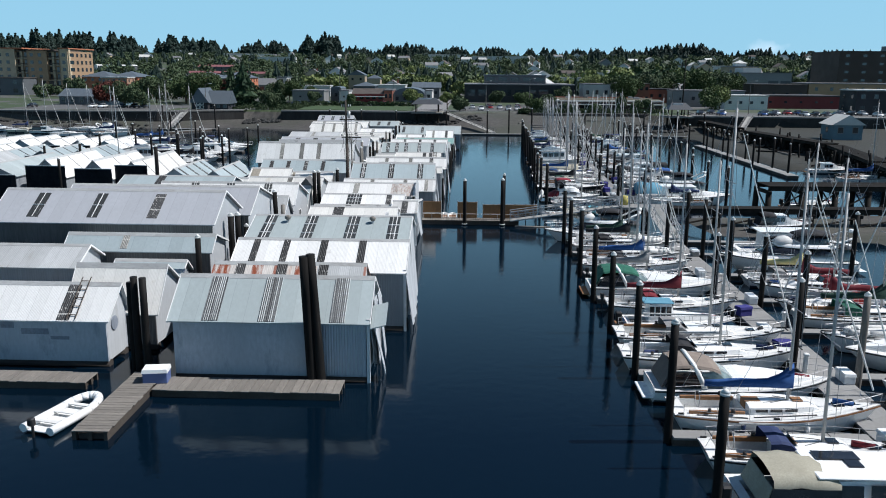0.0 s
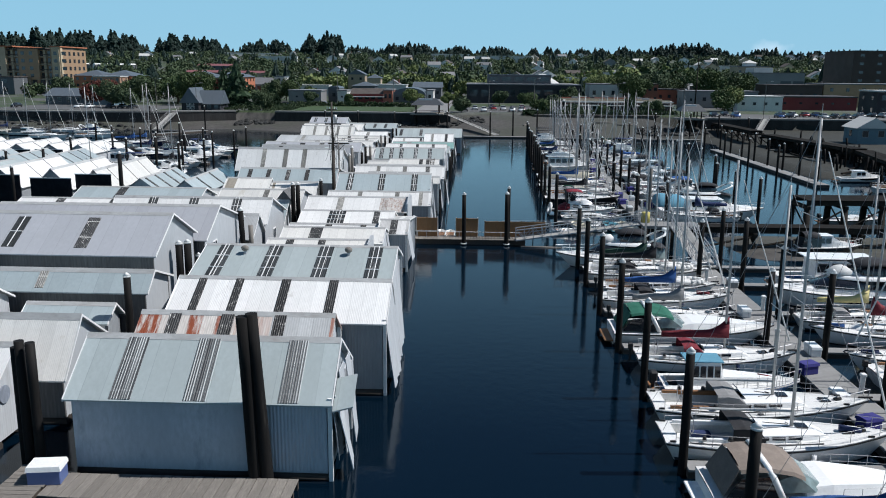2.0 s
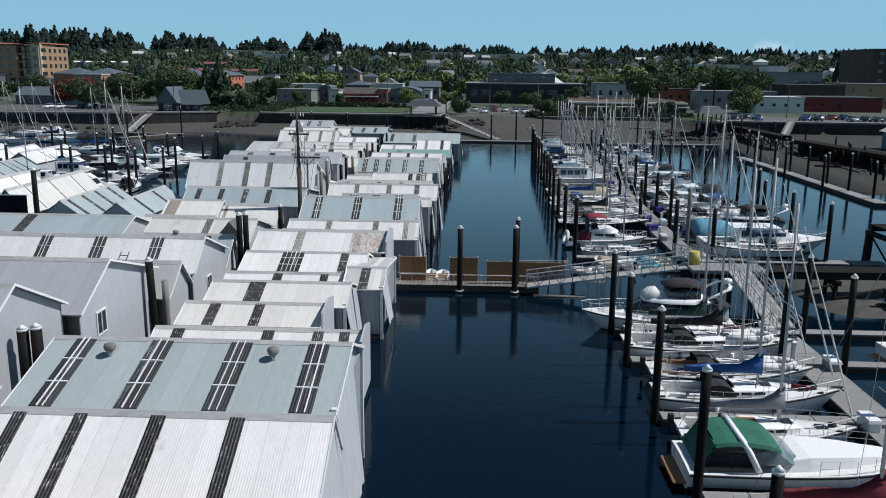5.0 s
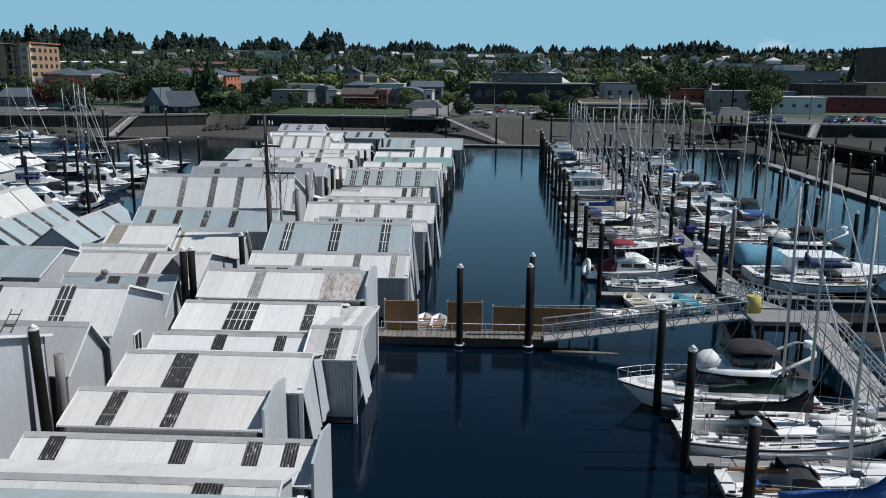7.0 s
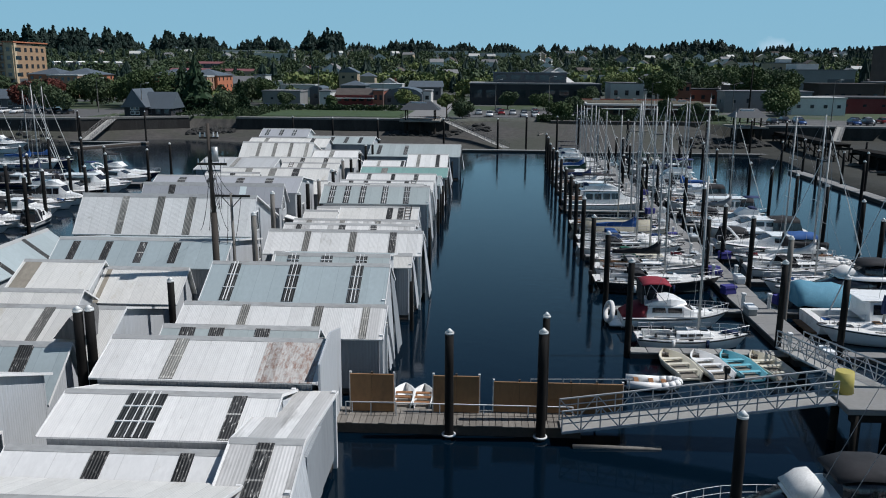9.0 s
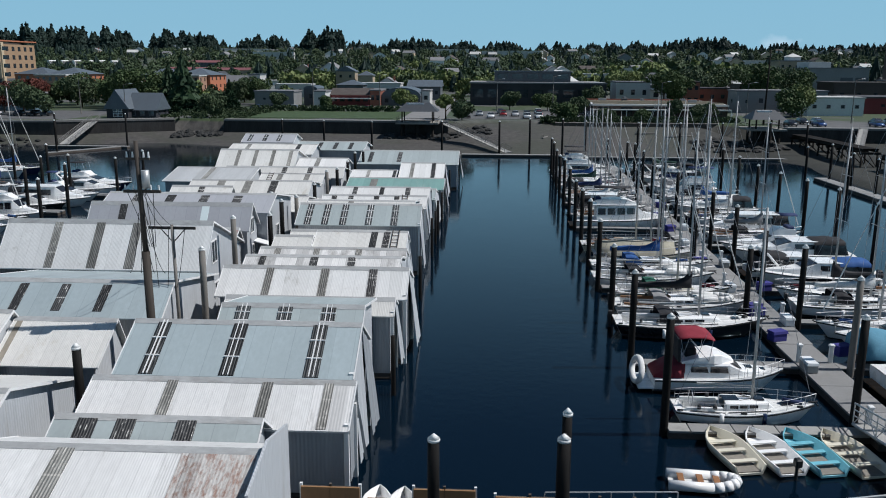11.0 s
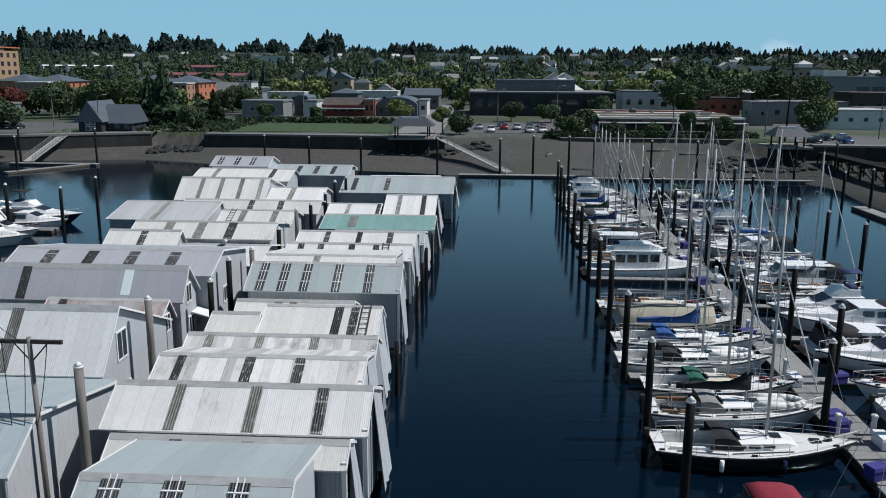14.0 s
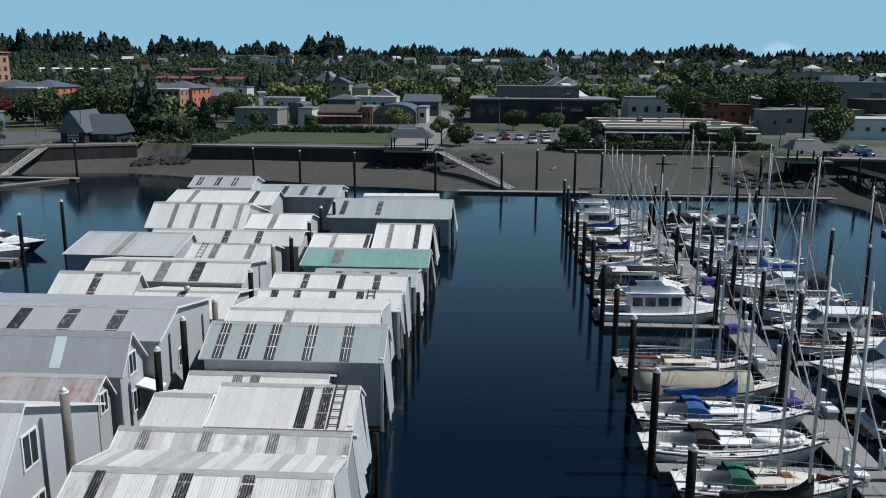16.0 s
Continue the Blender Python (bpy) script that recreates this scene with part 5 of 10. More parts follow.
def motorboat(x, y, L=9.0, bow=1, hull="white", canopy="", fly=False, arch=False, house="cruiser", group="moored boats in the marina", tilt=0.0, label="", stripe=None, cover="", k=0, bimini=True):
    rnd = random.Random(int(x * 77 + y * 31 + k))
    B, F = 0.29 * L + 0.35, 0.078 * L + 0.16
    lab = label or "%s motor cruiser with %s moored at the dock" % (hull, (canopy + " canopy") if canopy else "dark cabin windows")
    ob = thing("motorboat", x, y, 0, (0 if bow > 0 else 180) + tilt, lab, "motorboat", group)
    st = build_hull(ob, L, B, F, "motor", hull, stripe, cockpit=(0.04, {"trawler": 0.2, "sedan": 0.28}.get(house, 0.30)))
    if house == "trawler":
        prof = ((0.22, 0.76, 1.45), (0.62, 0.72, 1.5), (0.72, 0.62, 0.6), (0.90, 0.36, 0.2))
    elif house == "saloon":
        prof = ((0.26, 0.80, 1.30), (0.56, 0.74, 1.30), (0.68, 0.64, 0.5), (0.93, 0.3, 0.1))
    elif house == "sedan":
        prof = ((0.30, 0.78, 1.08), (0.80, 0.60, 1.02), (0.86, 0.5, 0.5), (0.94, 0.32, 0.2))
    elif house == "express":
        prof = ((0.37, 0.80, 0.40), (0.48, 0.76, 0.52), (0.66, 0.62, 0.40), (0.96, 0.2, 0.05))
    elif house == "pilot":
        prof = ((0.20, 0.66, 1.25), (0.40, 0.66, 1.28), (0.425, 0.62, 0.48), (0.82, 0.36, 0.22))
    elif house == "runabout":
        prof = ((0.40, 0.72, 0.2), (0.52, 0.66, 0.35), (0.86, 0.3, 0.12))
    else:
        prof = ((0.31, 0.76, 0.98), (0.50, 0.74, 1.02), (0.66, 0.66, 0.42), (0.93, 0.3, 0.08))
    bm = BM()
    rg = []
    for s, w, h in prof:
        xx = L * s
        b, z = half_beam(st, xx) * w, sheer(st, xx) + 0.02
        rg.append([(xx, -b, z), (xx, -b * 0.92, z + h * 0.55), (xx, -b * 0.84, z + h), (xx, b * 0.84, z + h), (xx, b * 0.92, z + h * 0.55), (xx, b, z)])
    loft(bm, rg, close=False, smooth=False)
    hs = part("cabin", bm, M_GEL, ob)
    if house == "express":
        express_top(ob, hs, st, L, canopy)
        canopy = ""
    elif house != "runabout":
        s0, s1, hh = prof[0][0], prof[1][0], prof[0][2]
        n = (2 if house in ("cruiser", "saloon") else 4) if y < 156 else 1
        for sgn in (-1, 1):
            for i in range(n):
                a, b = L * (s0 + (s1 - s0) * (i + 0.12) / n), L * (s0 + (s1 - s0) * (i + 0.9) / n)
                ya, yb = half_beam(st, a) * prof[0][1] * 0.885, half_beam(st, b) * prof[0][1] * 0.885
                za = sheer(st, a)
                bm = BM()
                hexa(bm, [(a, sgn * ya * 1.04 - 0.03, za + hh * 0.42), (b, sgn * yb * 1.04 - 0.03, za + hh * 0.42), (b, sgn * yb * 1.04 + 0.03, za + hh * 0.5), (a, sgn * ya * 1.04 + 0.03, za + hh * 0.5),
                          (a, sgn * ya * 0.97 - 0.03, za + hh * 0.9), (b, sgn * yb * 0.97 - 0.03, za + hh * 0.9), (b, sgn * yb * 0.97 + 0.03, za + hh * 0.9), (a, sgn * ya * 0.97 + 0.03, za + hh * 0.9)])
                part("cabin_window", bm, M_BOATGLASS, hs, "dark cabin window")
        (s2, w2, h2) = prof[2]
        a, b = L * (s1 + 0.012), L * (s1 + (s2 - s1) * 0.8)
        za = sheer(st, a)
        wa, wb = half_beam(st, a) * prof[1][1] * 0.72, half_beam(st, b) * w2 * 0.78
        bm = BM()
        zt, zb = za + prof[1][2] * 0.97 + 0.03, sheer(st, b) + prof[1][2] + (h2 - prof[1][2]) * 0.8 + 0.04
        hexa(bm, [(a, -wa, zt - 0.03), (b, -wb, zb - 0.03), (b, wb, zb - 0.03), (a, wa, zt - 0.03), (a, -wa, zt + 0.03), (b, -wb, zb + 0.03), (b, wb, zb + 0.03), (a, wa, zt + 0.03)])
        part("windscreen", bm, M_BOATGLASS, hs, "dark raked windscreen")
        # roof with overhang
        bm = BM()
        xa, xb = L * (s0 - 0.05), L * (s1 + 0.02)
        w = half_beam(st, L * s0) * prof[0][1] * 0.9
        zt = sheer(st, L * s1) + prof[1][2]
        box(bm, xa, xb, -w, w, zt + 0.005, zt + 0.09, 0.03)
        for hx in (0.3, 0.62) if house == "sedan" else ():
            ht = BM()
            box(ht, xa + (xb - xa) * hx - 0.3, xa + (xb - xa) * hx + 0.3, -0.3, 0.3, zt + 0.091, zt + 0.15, 0.02)
            part("roof_hatch", ht, M_BOATGLASS, ob)
        if house == "sedan":
            sp = BM()
            box(sp, xa + 0.5, xa + 2.2, w * 0.25, w * 0.85, zt + 0.12, zt + 0.16, 0.01)
            part("solar_panel", sp, M_BOATGLASS, ob, "dark solar panel on the cabin roof")
        part("cabin_roof", bm, CLOTH[canopy] if house == "pilot" and canopy else M_GEL, ob)
        if fly:
            bm = BM()
            loft(bm, [[(xa + (xb - xa) * f, sg * w * ww, zt + 0.09 + hgt) for sg, hgt in ((-1, 0), (-1, h), (1, h), (1, 0))] for f, ww, h in ((0.1, 0.8, 0.5), (0.75, 0.8, 0.6), (1.0, 0.55, 0.1))], close=False, smooth=False)
            part("flybridge", bm, M_GEL, ob)
            seat = BM()
            box(seat, xa + 0.35, xa + 1.0, -w * 0.6, w * 0.6, zt + 0.5, zt + 0.85, 0.08)
            part("helm_seat", seat, CLOTH["white"] if not bimini else CLOTH["navy"], ob)
            for sg in (-1, 1) if bimini else ():
                for fa, fb in ((xa + 0.3, xa + 0.4), (xb - 0.6, xb - 0.9)):
                    bm = BM()
                    rod(bm, (fa, sg * w * 0.7, zt + 0.5), (fb, sg * w * 0.7, zt + 1.9), 0.02, n=4)
                    part("bimini_pole", bm, M_STEEL, ob)
            if bimini:
                bm = BM()
                loft(bm, [[(xx, sg * w * 0.78 * ww, zt + 1.86 + 0.12 * (1 - abs(sg)) ) for sg, ww in ((-1, 1), (-0.5, 1), (0, 1), (0.5, 1), (1, 1))] for xx in (xa + 0.2, xb - 0.7)], close=False, cap=(False, False))
                g = bmesh.ops.extrude_face_region(bm, geom=bm.faces[:])
                for v in g["geom"]:
                    if isinstance(v, bmesh.types.BMVert):
                        v.co.z += 0.05
                part("bimini_top", bm, CLOTH[canopy or "black"], ob, "canvas bimini top")
    if arch:
        bm = BM()
        w = half_beam(st, L * 0.25) * 0.85
        z = sheer(st, L * 0.2)
        pts = [Vector((L * 0.28, -w, z)), Vector((L * 0.15, -w * 0.9, z + 1.25)), Vector((L * 0.11, -w * 0.65, z + 1.5)), Vector((L * 0.11, w * 0.65, z + 1.5)), Vector((L * 0.15, w * 0.9, z + 1.25)), Vector((L * 0.28, w, z))]
        for p, q in zip(pts, pts[1:]):
            rod(bm, p, q, 0.12, n=6)
        rod(bm, (L * 0.11, 0, z + 1.5), (L * 0.11, 0, z + 1.75), 0.28, 0.25, n=10)
        part("radar_arch", bm, M_GEL, ob, "white radar arch with dome")
    if canopy and not fly and house != "pilot":
        bm = BM()
        s0, hh = prof[0][0], max(prof[0][2] + 0.1, 1.2)
        w = half_beam(st, L * 0.2) * 0.86
        z = sheer(st, L * 0.2)
        rg = []
        x_a, x_b = L * 0.09, L * (s0 + 0.03)
        for i in range(6):
            f = i / 5
            xx = x_a + (x_b - x_a) * f
            zt = z + hh + 0.02 + 0.16 * math.sin(math.pi * min(1, f * 0.8 + 0.15)) - (0.05 if i % 2 else 0.0)
            rg.append([(xx, -w * 0.93, zt - 0.42), (xx, -w * 0.88, zt - 0.12), (xx, -w * 0.5, zt), (xx, 0, zt + 0.05), (xx, w * 0.5, zt), (xx, w * 0.88, zt - 0.12), (xx, w * 0.93, zt - 0.42)])
        loft(bm, rg, close=False, cap=(False, False))
        cn = part("canopy", bm, CLOTH[canopy], ob, "fabric cockpit canopy")
        for sgn in (-1, 1):
            bm = BM()
            hexa(bm, [(x_a - 0.3, sgn * w - 0.02, z + 0.05), (x_b, sgn * w - 0.02, z + 0.05), (x_b, sgn * w + 0.02, z + 0.05), (x_a - 0.3, sgn * w + 0.02, z + 0.05),
                      (x_a, sgn * w * 0.92 - 0.02, z + hh - 0.3), (x_b, sgn * w * 0.92 - 0.02, z + hh - 0.3), (x_b, sgn * w * 0.92 + 0.02, z + hh - 0.3), (x_a, sgn * w * 0.92 + 0.02, z + hh - 0.3)])
            part("side_curtain", bm, M_BOATGLASS, cn, "dark clear-vinyl side curtain")
        bm = BM()
        hexa(bm, [(x_a - 0.34, -w * 0.95, z + 0.05), (x_a - 0.3, -w * 0.95, z + 0.05), (x_a - 0.3, w * 0.95, z + 0.05), (x_a - 0.34, w * 0.95, z + 0.05),
                  (x_a - 0.04, -w * 0.88, z + hh - 0.3), (x_a, -w * 0.88, z + hh - 0.3), (x_a, w * 0.88, z + hh - 0.3), (x_a - 0.04, w * 0.88, z + hh - 0.3)])
        part("aft_curtain", bm, CLOTH[canopy], cn)
    if cover:
        bm = BM()
        rg = []
        for i in range(7):
            f = i / 6
            xx = L * (0.02 + 0.9 * f)
            w, z = half_beam(st, xx) * 1.04, sheer(st, xx)
            zt = z + (1.45 if f < 0.62 else 0.8 - (f - 0.62)) + 0.1 * rnd.uniform(-1, 1)
            rg.append([(xx, -w, z - 0.3), (xx, -w * 0.92, z + 0.6), (xx, -w * 0.4, zt), (xx, w * 0.4, zt), (xx, w * 0.92, z + 0.6), (xx, w, z - 0.3)])
        loft(bm, rg, close=False)
        part("boat_cover", bm, CLOTH[cover], ob, "full fabric boat cover")
    rails(ob, st, L, 0.5, 0.94, 0.6)
    bm = BM()
    box(bm, -0.55, 0.02, -B * 0.36, B * 0.36, 0.22, 0.32, 0.03)
    part("swim_platform", bm, M_GEL if rnd.random() < 0.6 else M_TEAK, ob)
    if house == "cruiser":
        for sgn in (-1, 1):
            bm = BM()
            rg = []
            for i in range(6):
                a = L * (0.36 + 0.075 * i)
                hw, yy = (0.05, 0.13, 0.15, 0.13, 0.09, 0.02)[i], half_beam(st, a) * 0.985
                zz = sheer(st, a) * 0.74
                rg.append([(a, sgn * (yy - 0.06), zz - hw), (a, sgn * (yy + 0.02), zz - hw), (a, sgn * (yy + 0.03), zz + hw), (a, sgn * (yy - 0.06), zz + hw)])
            loft(bm, rg, smooth=False)
            part("hull_window", bm, M_BOATGLASS, ob, "long dark hull window")
    deck_gear(ob, st, L, F, rnd)
    if rnd.random() < 0.5 and house != "trawler":
        bm = BM()
        box(bm, -0.62, -0.2, -0.25, 0.25, 0.55, 1.25, 0.08)
        rod(bm, (-0.4, 0, -0.3), (-0.4, 0, 0.6), 0.1, n=6)
        part("outboard_motor", bm, M_BLACK, ob)
    return ob


def raked_arch(ob, L, w, z):
    bm = BM()
    rg = []
    for xx, yy, zz in ((0.24, -1, 1.3), (0.13, -0.98, 1.75), (0.04, -0.9, 2.2), (0.02, -0.5, 2.32), (0.02, 0.5, 2.32), (0.04, 0.9, 2.2), (0.13, 0.98, 1.75), (0.24, 1, 1.3)):
        c = Vector((L * xx, w * yy, z + zz))
        rg.append([c + Vector((-0.14, 0, -0.03)), c + Vector((0, 0.04 * yy, 0.04)), c + Vector((0.16, 0, 0.03)), c - Vector((0, 0.04 * yy, 0.04))])
    loft(bm, rg)
    ar = part("radar_arch", bm, M_GEL, ob, "raked white radar arch")
    bm = BM()
    rod(bm, (L * 0.02, 0, z + 2.36), (L * 0.02, 0, z + 2.62), 0.3, 0.26, n=12)
    part("radar_dome", bm, M_GEL, ar)


def sport_cruiser(x, y, L, bow, label, arched=True):
    """A low flybridge cruiser: long foredeck, dark wrapped glass, swept flying bridge and raked arch."""
    B, F = 0.30 * L + 0.3, 0.085 * L + 0.2
    ob = thing("motorboat", x, y, 0, 0 if bow > 0 else 180, label, "motorboat", "moored boats in the marina")
    st = build_hull(ob, L, B, F, "motor", "white", None, cockpit=(0.04, 0.20))

    def skin(name, rows, mat, parent, lab=""):
        bm = BM()
        rg = []
        for s, w, h0, h1 in rows:
            xx = L * s
            b, z = half_beam(st, L * min(s, 0.55)) * w, sheer(st, L * 0.3)
            rg.append([(xx, -b, z + h0), (xx, -b * 0.97, z + h0 + (h1 - h0) * 0.5), (xx, -b * 0.82, z + h0 + (h1 - h0) * 0.88), (xx, 0, z + h1), (xx, b * 0.82, z + h0 + (h1 - h0) * 0.88), (xx, b * 0.97, z + h0 + (h1 - h0) * 0.5), (xx, b, z + h0)])
        loft(bm, rg, close=False)
        return part(name, bm, mat, parent, lab)

    skin("foredeck", ((0.58, 0.78, 0.05, 0.60), (0.68, 0.66, 0.08, 0.54), (0.80, 0.46, 0.12, 0.40), (0.93, 0.2, 0.2, 0.3)), M_GEL, ob, "smooth white foredeck moulding")
    cab = skin("cabin", ((0.18, 0.84, 0.0, 0.62), (0.36, 0.85, 0.0, 0.64), (0.60, 0.80, 0.0, 0.62)), M_GEL, ob)
    skin("cabin_glass", ((0.36, 0.80, 0.5, 1.20), (0.48, 0.79, 0.5, 1.24), (0.57, 0.72, 0.5, 1.16), (0.71, 0.54, 0.45, 0.60)), M_BOATGLASS, cab, "dark wrapped windscreen")
    skin("side_glass", ((0.20, 0.835, 0.5, 1.15), (0.28, 0.84, 0.5, 1.16), (0.35, 0.82, 0.5, 0.78)), M_BOATGLASS, cab, "dark raked side windows")
    fly = skin("flybridge", ((0.16, 0.80, 1.16, 1.32), (0.24, 0.82, 1.14, 1.46), (0.44, 0.76, 1.14, 1.50), (0.54, 0.60, 1.16, 1.44), (0.60, 0.42, 1.18, 1.26)), M_GEL, ob, "swept white flying bridge")
    skin("bridge_enclosure", ((0.22, 0.60, 1.44, 2.20), (0.32, 0.62, 1.46, 2.26), (0.43, 0.52, 1.46, 2.12)), M_BOATGLASS, fly, "dark clear-vinyl bridge enclosure")
    skin("bimini_top", ((0.20, 0.62, 2.12, 2.34), (0.27, 0.66, 2.22, 2.46), (0.37, 0.64, 2.24, 2.46), (0.455, 0.56, 2.06, 2.24)), CLOTH["black"], fly, "black canvas bridge top")
    skin("wind_deflector", ((0.47, 0.50, 1.46, 1.62), (0.50, 0.52, 1.46, 1.94), (0.545, 0.50, 1.44, 1.88), (0.60, 0.44, 1.38, 1.48)), CLOTH["white"], ob, "white covered bridge windscreen")
    skin("cockpit_curtain", ((0.03, 0.76, 0.1, 1.0), (0.17, 0.80, 0.1, 1.18)), M_SCREEN, ob, "clear vinyl cockpit enclosure")
    skin("cockpit_top", ((0.02, 0.80, 1.0, 1.09), (0.10, 0.84, 1.12, 1.22), (0.17, 0.84, 1.18, 1.30)), CLOTH["black"], ob, "black canvas cockpit top")
    z = sheer(st, L * 0.3)
    w = half_beam(st, L * 0.2) * 0.78
    if arched:
        raked_arch(ob, L, w, z)
    for sgn in (-1, 1):
        bm = BM()
        rg = []
        for i in range(6):
            a = L * (0.34 + 0.08 * i)
            hw, yy = (0.04, 0.16, 0.18, 0.15, 0.09, 0.02)[i], half_beam(st, a) * 0.985
            zz = sheer(st, a) * 0.70
            rg.append([(a, sgn * (yy - 0.06), zz - hw), (a, sgn * (yy + 0.02), zz - hw), (a, sgn * (yy + 0.03), zz + hw), (a, sgn * (yy - 0.06), zz + hw)])
        loft(bm, rg, smooth=False)
        part("hull_window", bm, M_BOATGLASS, ob, "long dark hull window")
    bm = BM()
    box(bm, L * 0.70, L * 0.76, -0.3, 0.3, z + 0.46, z + 0.56, 0.03)
    part("hatch", bm, M_BOATGLASS, ob)
    rails(ob, st, L, 0.5, 0.94, 0.6)
    bm = BM()
    box(bm, -0.7, 0.02, -B * 0.40, B * 0.40, 0.2, 0.32, 0.03)
    part("swim_platform", bm, M_GEL, ob)
    deck_gear(ob, st, L, F, random.Random(int(y)))
    return ob


def canvas_cruiser(x, y, L, label):
    """A small flybridge cruiser: window band, tall bimini on poles, canvas sloping over the cockpit, raft stowed on its stern platform."""
    B, F = 0.32 * L + 0.3, 0.075 * L + 0.35
    ob = thing("motorboat", x, y, 0, 0, label, "motorboat", "moored boats in the marina")
    st = build_hull(ob, L, B, F, "motor", "white", None, cockpit=(0.04, 0.24))
    z, w = sheer(st, L * 0.35), half_beam(st, L * 0.3) * 0.8

    def shell(name, rows, mat, parent, lab="", smooth=False):
        bm = BM()
        loft(bm, [[(L * s, -w * a, z + h0), (L * s, -w * b, z + h0 + (h1 - h0) * 0.9), (L * s, -w * b * 0.9, z + h1), (L * s, 0, z + h1 + 0.04), (L * s, w * b * 0.9, z + h1), (L * s, w * b, z + h0 + (h1 - h0) * 0.9), (L * s, w * a, z + h0)] for s, a, b, h0, h1 in rows], close=False, smooth=smooth)
        return part(name, bm, mat, parent, lab)

    cab = shell("cabin", ((0.22, 1.0, 0.93, 0.0, 0.78), (0.56, 0.98, 0.88, 0.0, 0.80), (0.66, 0.90, 0.78, 0.0, 0.42), (0.86, 0.42, 0.32, 0.1, 0.24)), M_GEL, ob)
    for sgn in (-1, 1):
        for s0, s1 in ((0.27, 0.40), (0.415, 0.55)):
            bm = BM()
            hexa(bm, [(L * s0, sgn * w * 0.93, z + 0.34), (L * s1, sgn * w * 0.93, z + 0.34), (L * s1, sgn * (w * 0.93 + 0.05), z + 0.34), (L * s0, sgn * (w * 0.93 + 0.05), z + 0.34),
                      (L * s0, sgn * w * 0.9, z + 0.66), (L * s1 - 0.08, sgn * w * 0.9, z + 0.66), (L * s1 - 0.08, sgn * (w * 0.9 + 0.045), z + 0.66), (L * s0, sgn * (w * 0.9 + 0.045), z + 0.66)])
            part("cabin_window", bm, M_BOATGLASS, cab, "dark cabin window")
    bm = BM()
    hexa(bm, [(L * 0.60, -w * 0.74, z + 0.67), (L * 0.64, -w * 0.72, z + 0.52), (L * 0.64, w * 0.72, z + 0.52), (L * 0.60, w * 0.74, z + 0.67),
              (L * 0.575, -w * 0.74, z + 0.79), (L * 0.655, -w * 0.72, z + 0.53), (L * 0.655, w * 0.72, z + 0.53), (L * 0.575, w * 0.74, z + 0.79)])
    part("windscreen", bm, M_BOATGLASS, cab, "dark sloping windscreen")
    fly = shell("flybridge", ((0.20, 0.92, 0.92, 0.80, 0.90), (0.30, 0.94, 0.90, 0.80, 1.12), (0.44, 0.90, 0.84, 0.80, 1.28), (0.50, 0.80, 0.66, 0.80, 1.22), (0.60, 0.5, 0.4, 0.78, 0.88)), M_GEL, ob, "white moulded flying bridge")
    bm = BM()
    box(bm, L * 0.24, L * 0.32, -w * 0.45, w * 0.45, z + 0.95, z + 1.5, 0.05)
    part("helm_seat", bm, CLOTH["black"], fly)
    top = shell("bimini", ((0.17, 1.0, 0.98, 2.16, 2.24), (0.24, 1.0, 0.98, 2.26, 2.34), (0.36, 1.0, 0.98, 2.26, 2.34), (0.43, 1.0, 0.98, 2.12, 2.2)), CLOTH["scarlet_dull"], ob, "maroon canvas bimini on poles", True)
    bm = BM()
    for sgn in (-1, 1):
        for a, b in ((0.19, 0.24), (0.40, 0.24), (0.40, 0.42), (0.22, 0.18)):
            rod(bm, (L * a, sgn * w * 0.9, z + 0.95), (L * b, sgn * w * 0.96, z + 2.22), 0.018, n=4)
    part("bimini_frame", bm, M_STEEL, top)
    bm = BM()
    hexa(bm, [(L * 0.17, -w * 0.92, z + 0.9), (L * 0.19, -w * 0.92, z + 0.9), (L * 0.19, w * 0.92, z + 0.9), (L * 0.17, w * 0.92, z + 0.9),
              (L * 0.16, -w * 0.96, z + 2.2), (L * 0.18, -w * 0.96, z + 2.2), (L * 0.18, w * 0.96, z + 2.2), (L * 0.16, w * 0.96, z + 2.2)])
    part("back_curtain", bm, CLOTH["black"], top, "dark canvas curtain behind the helm")
    shell("cockpit_canvas", ((0.225, 0.98, 0.96, -0.02, 0.82), (0.14, 1.0, 0.95, -0.05, 0.66), (0.06, 1.02, 0.9, -0.05, 0.36), (0.0, 1.0, 0.85, -0.08, 0.1)), CLOTH["red"], ob, "maroon canvas sloping over the cockpit", True)
    bm = BM()
    box(bm, L * 0.70, L * 0.76, -0.24, 0.24, z + 0.32, z + 0.42, 0.02)
    box(bm, L * 0.82, L * 0.86, -0.18, 0.18, z + 0.22, z + 0.32, 0.02)
    part("hatch", bm, M_BOATGLASS, ob)
    rails(ob, st, L, 0.55, 0.95, 0.55)
    bm = BM()
    box(bm, -0.85, 0.02, -B * 0.42, B * 0.42, 0.2, 0.32, 0.03)
    part("swim_platform", bm, M_GEL, ob)
    # the raft, on edge across the stern platform
    bm = BM()
    ring = [(-0.75 + 0.14 * math.sin(a), 1.15 * math.cos(a), 0.92 + 0.55 * math.sin(a)) for a in (2 * math.pi * i / 16 for i in range(17))]
    tube = []
    for i, p in enumerate(ring[:-1]):
        a = 2 * math.pi * i / 16
        out, c = Vector((0.14 * math.sin(a), math.cos(a), math.sin(a))).normalized(), Vector(p)
        tube.append([c + 0.17 * (out * math.cos(b) + Vector((1, 0, 0)) * math.sin(b)) for b in (2 * math.pi * j / 8 for j in range(8))])
    loft(bm, tube + [tube[0]], cap=(False, False))
    part("stern_raft", bm, CLOTH["white"], ob, "white inflatable raft stowed on edge")
    return ob


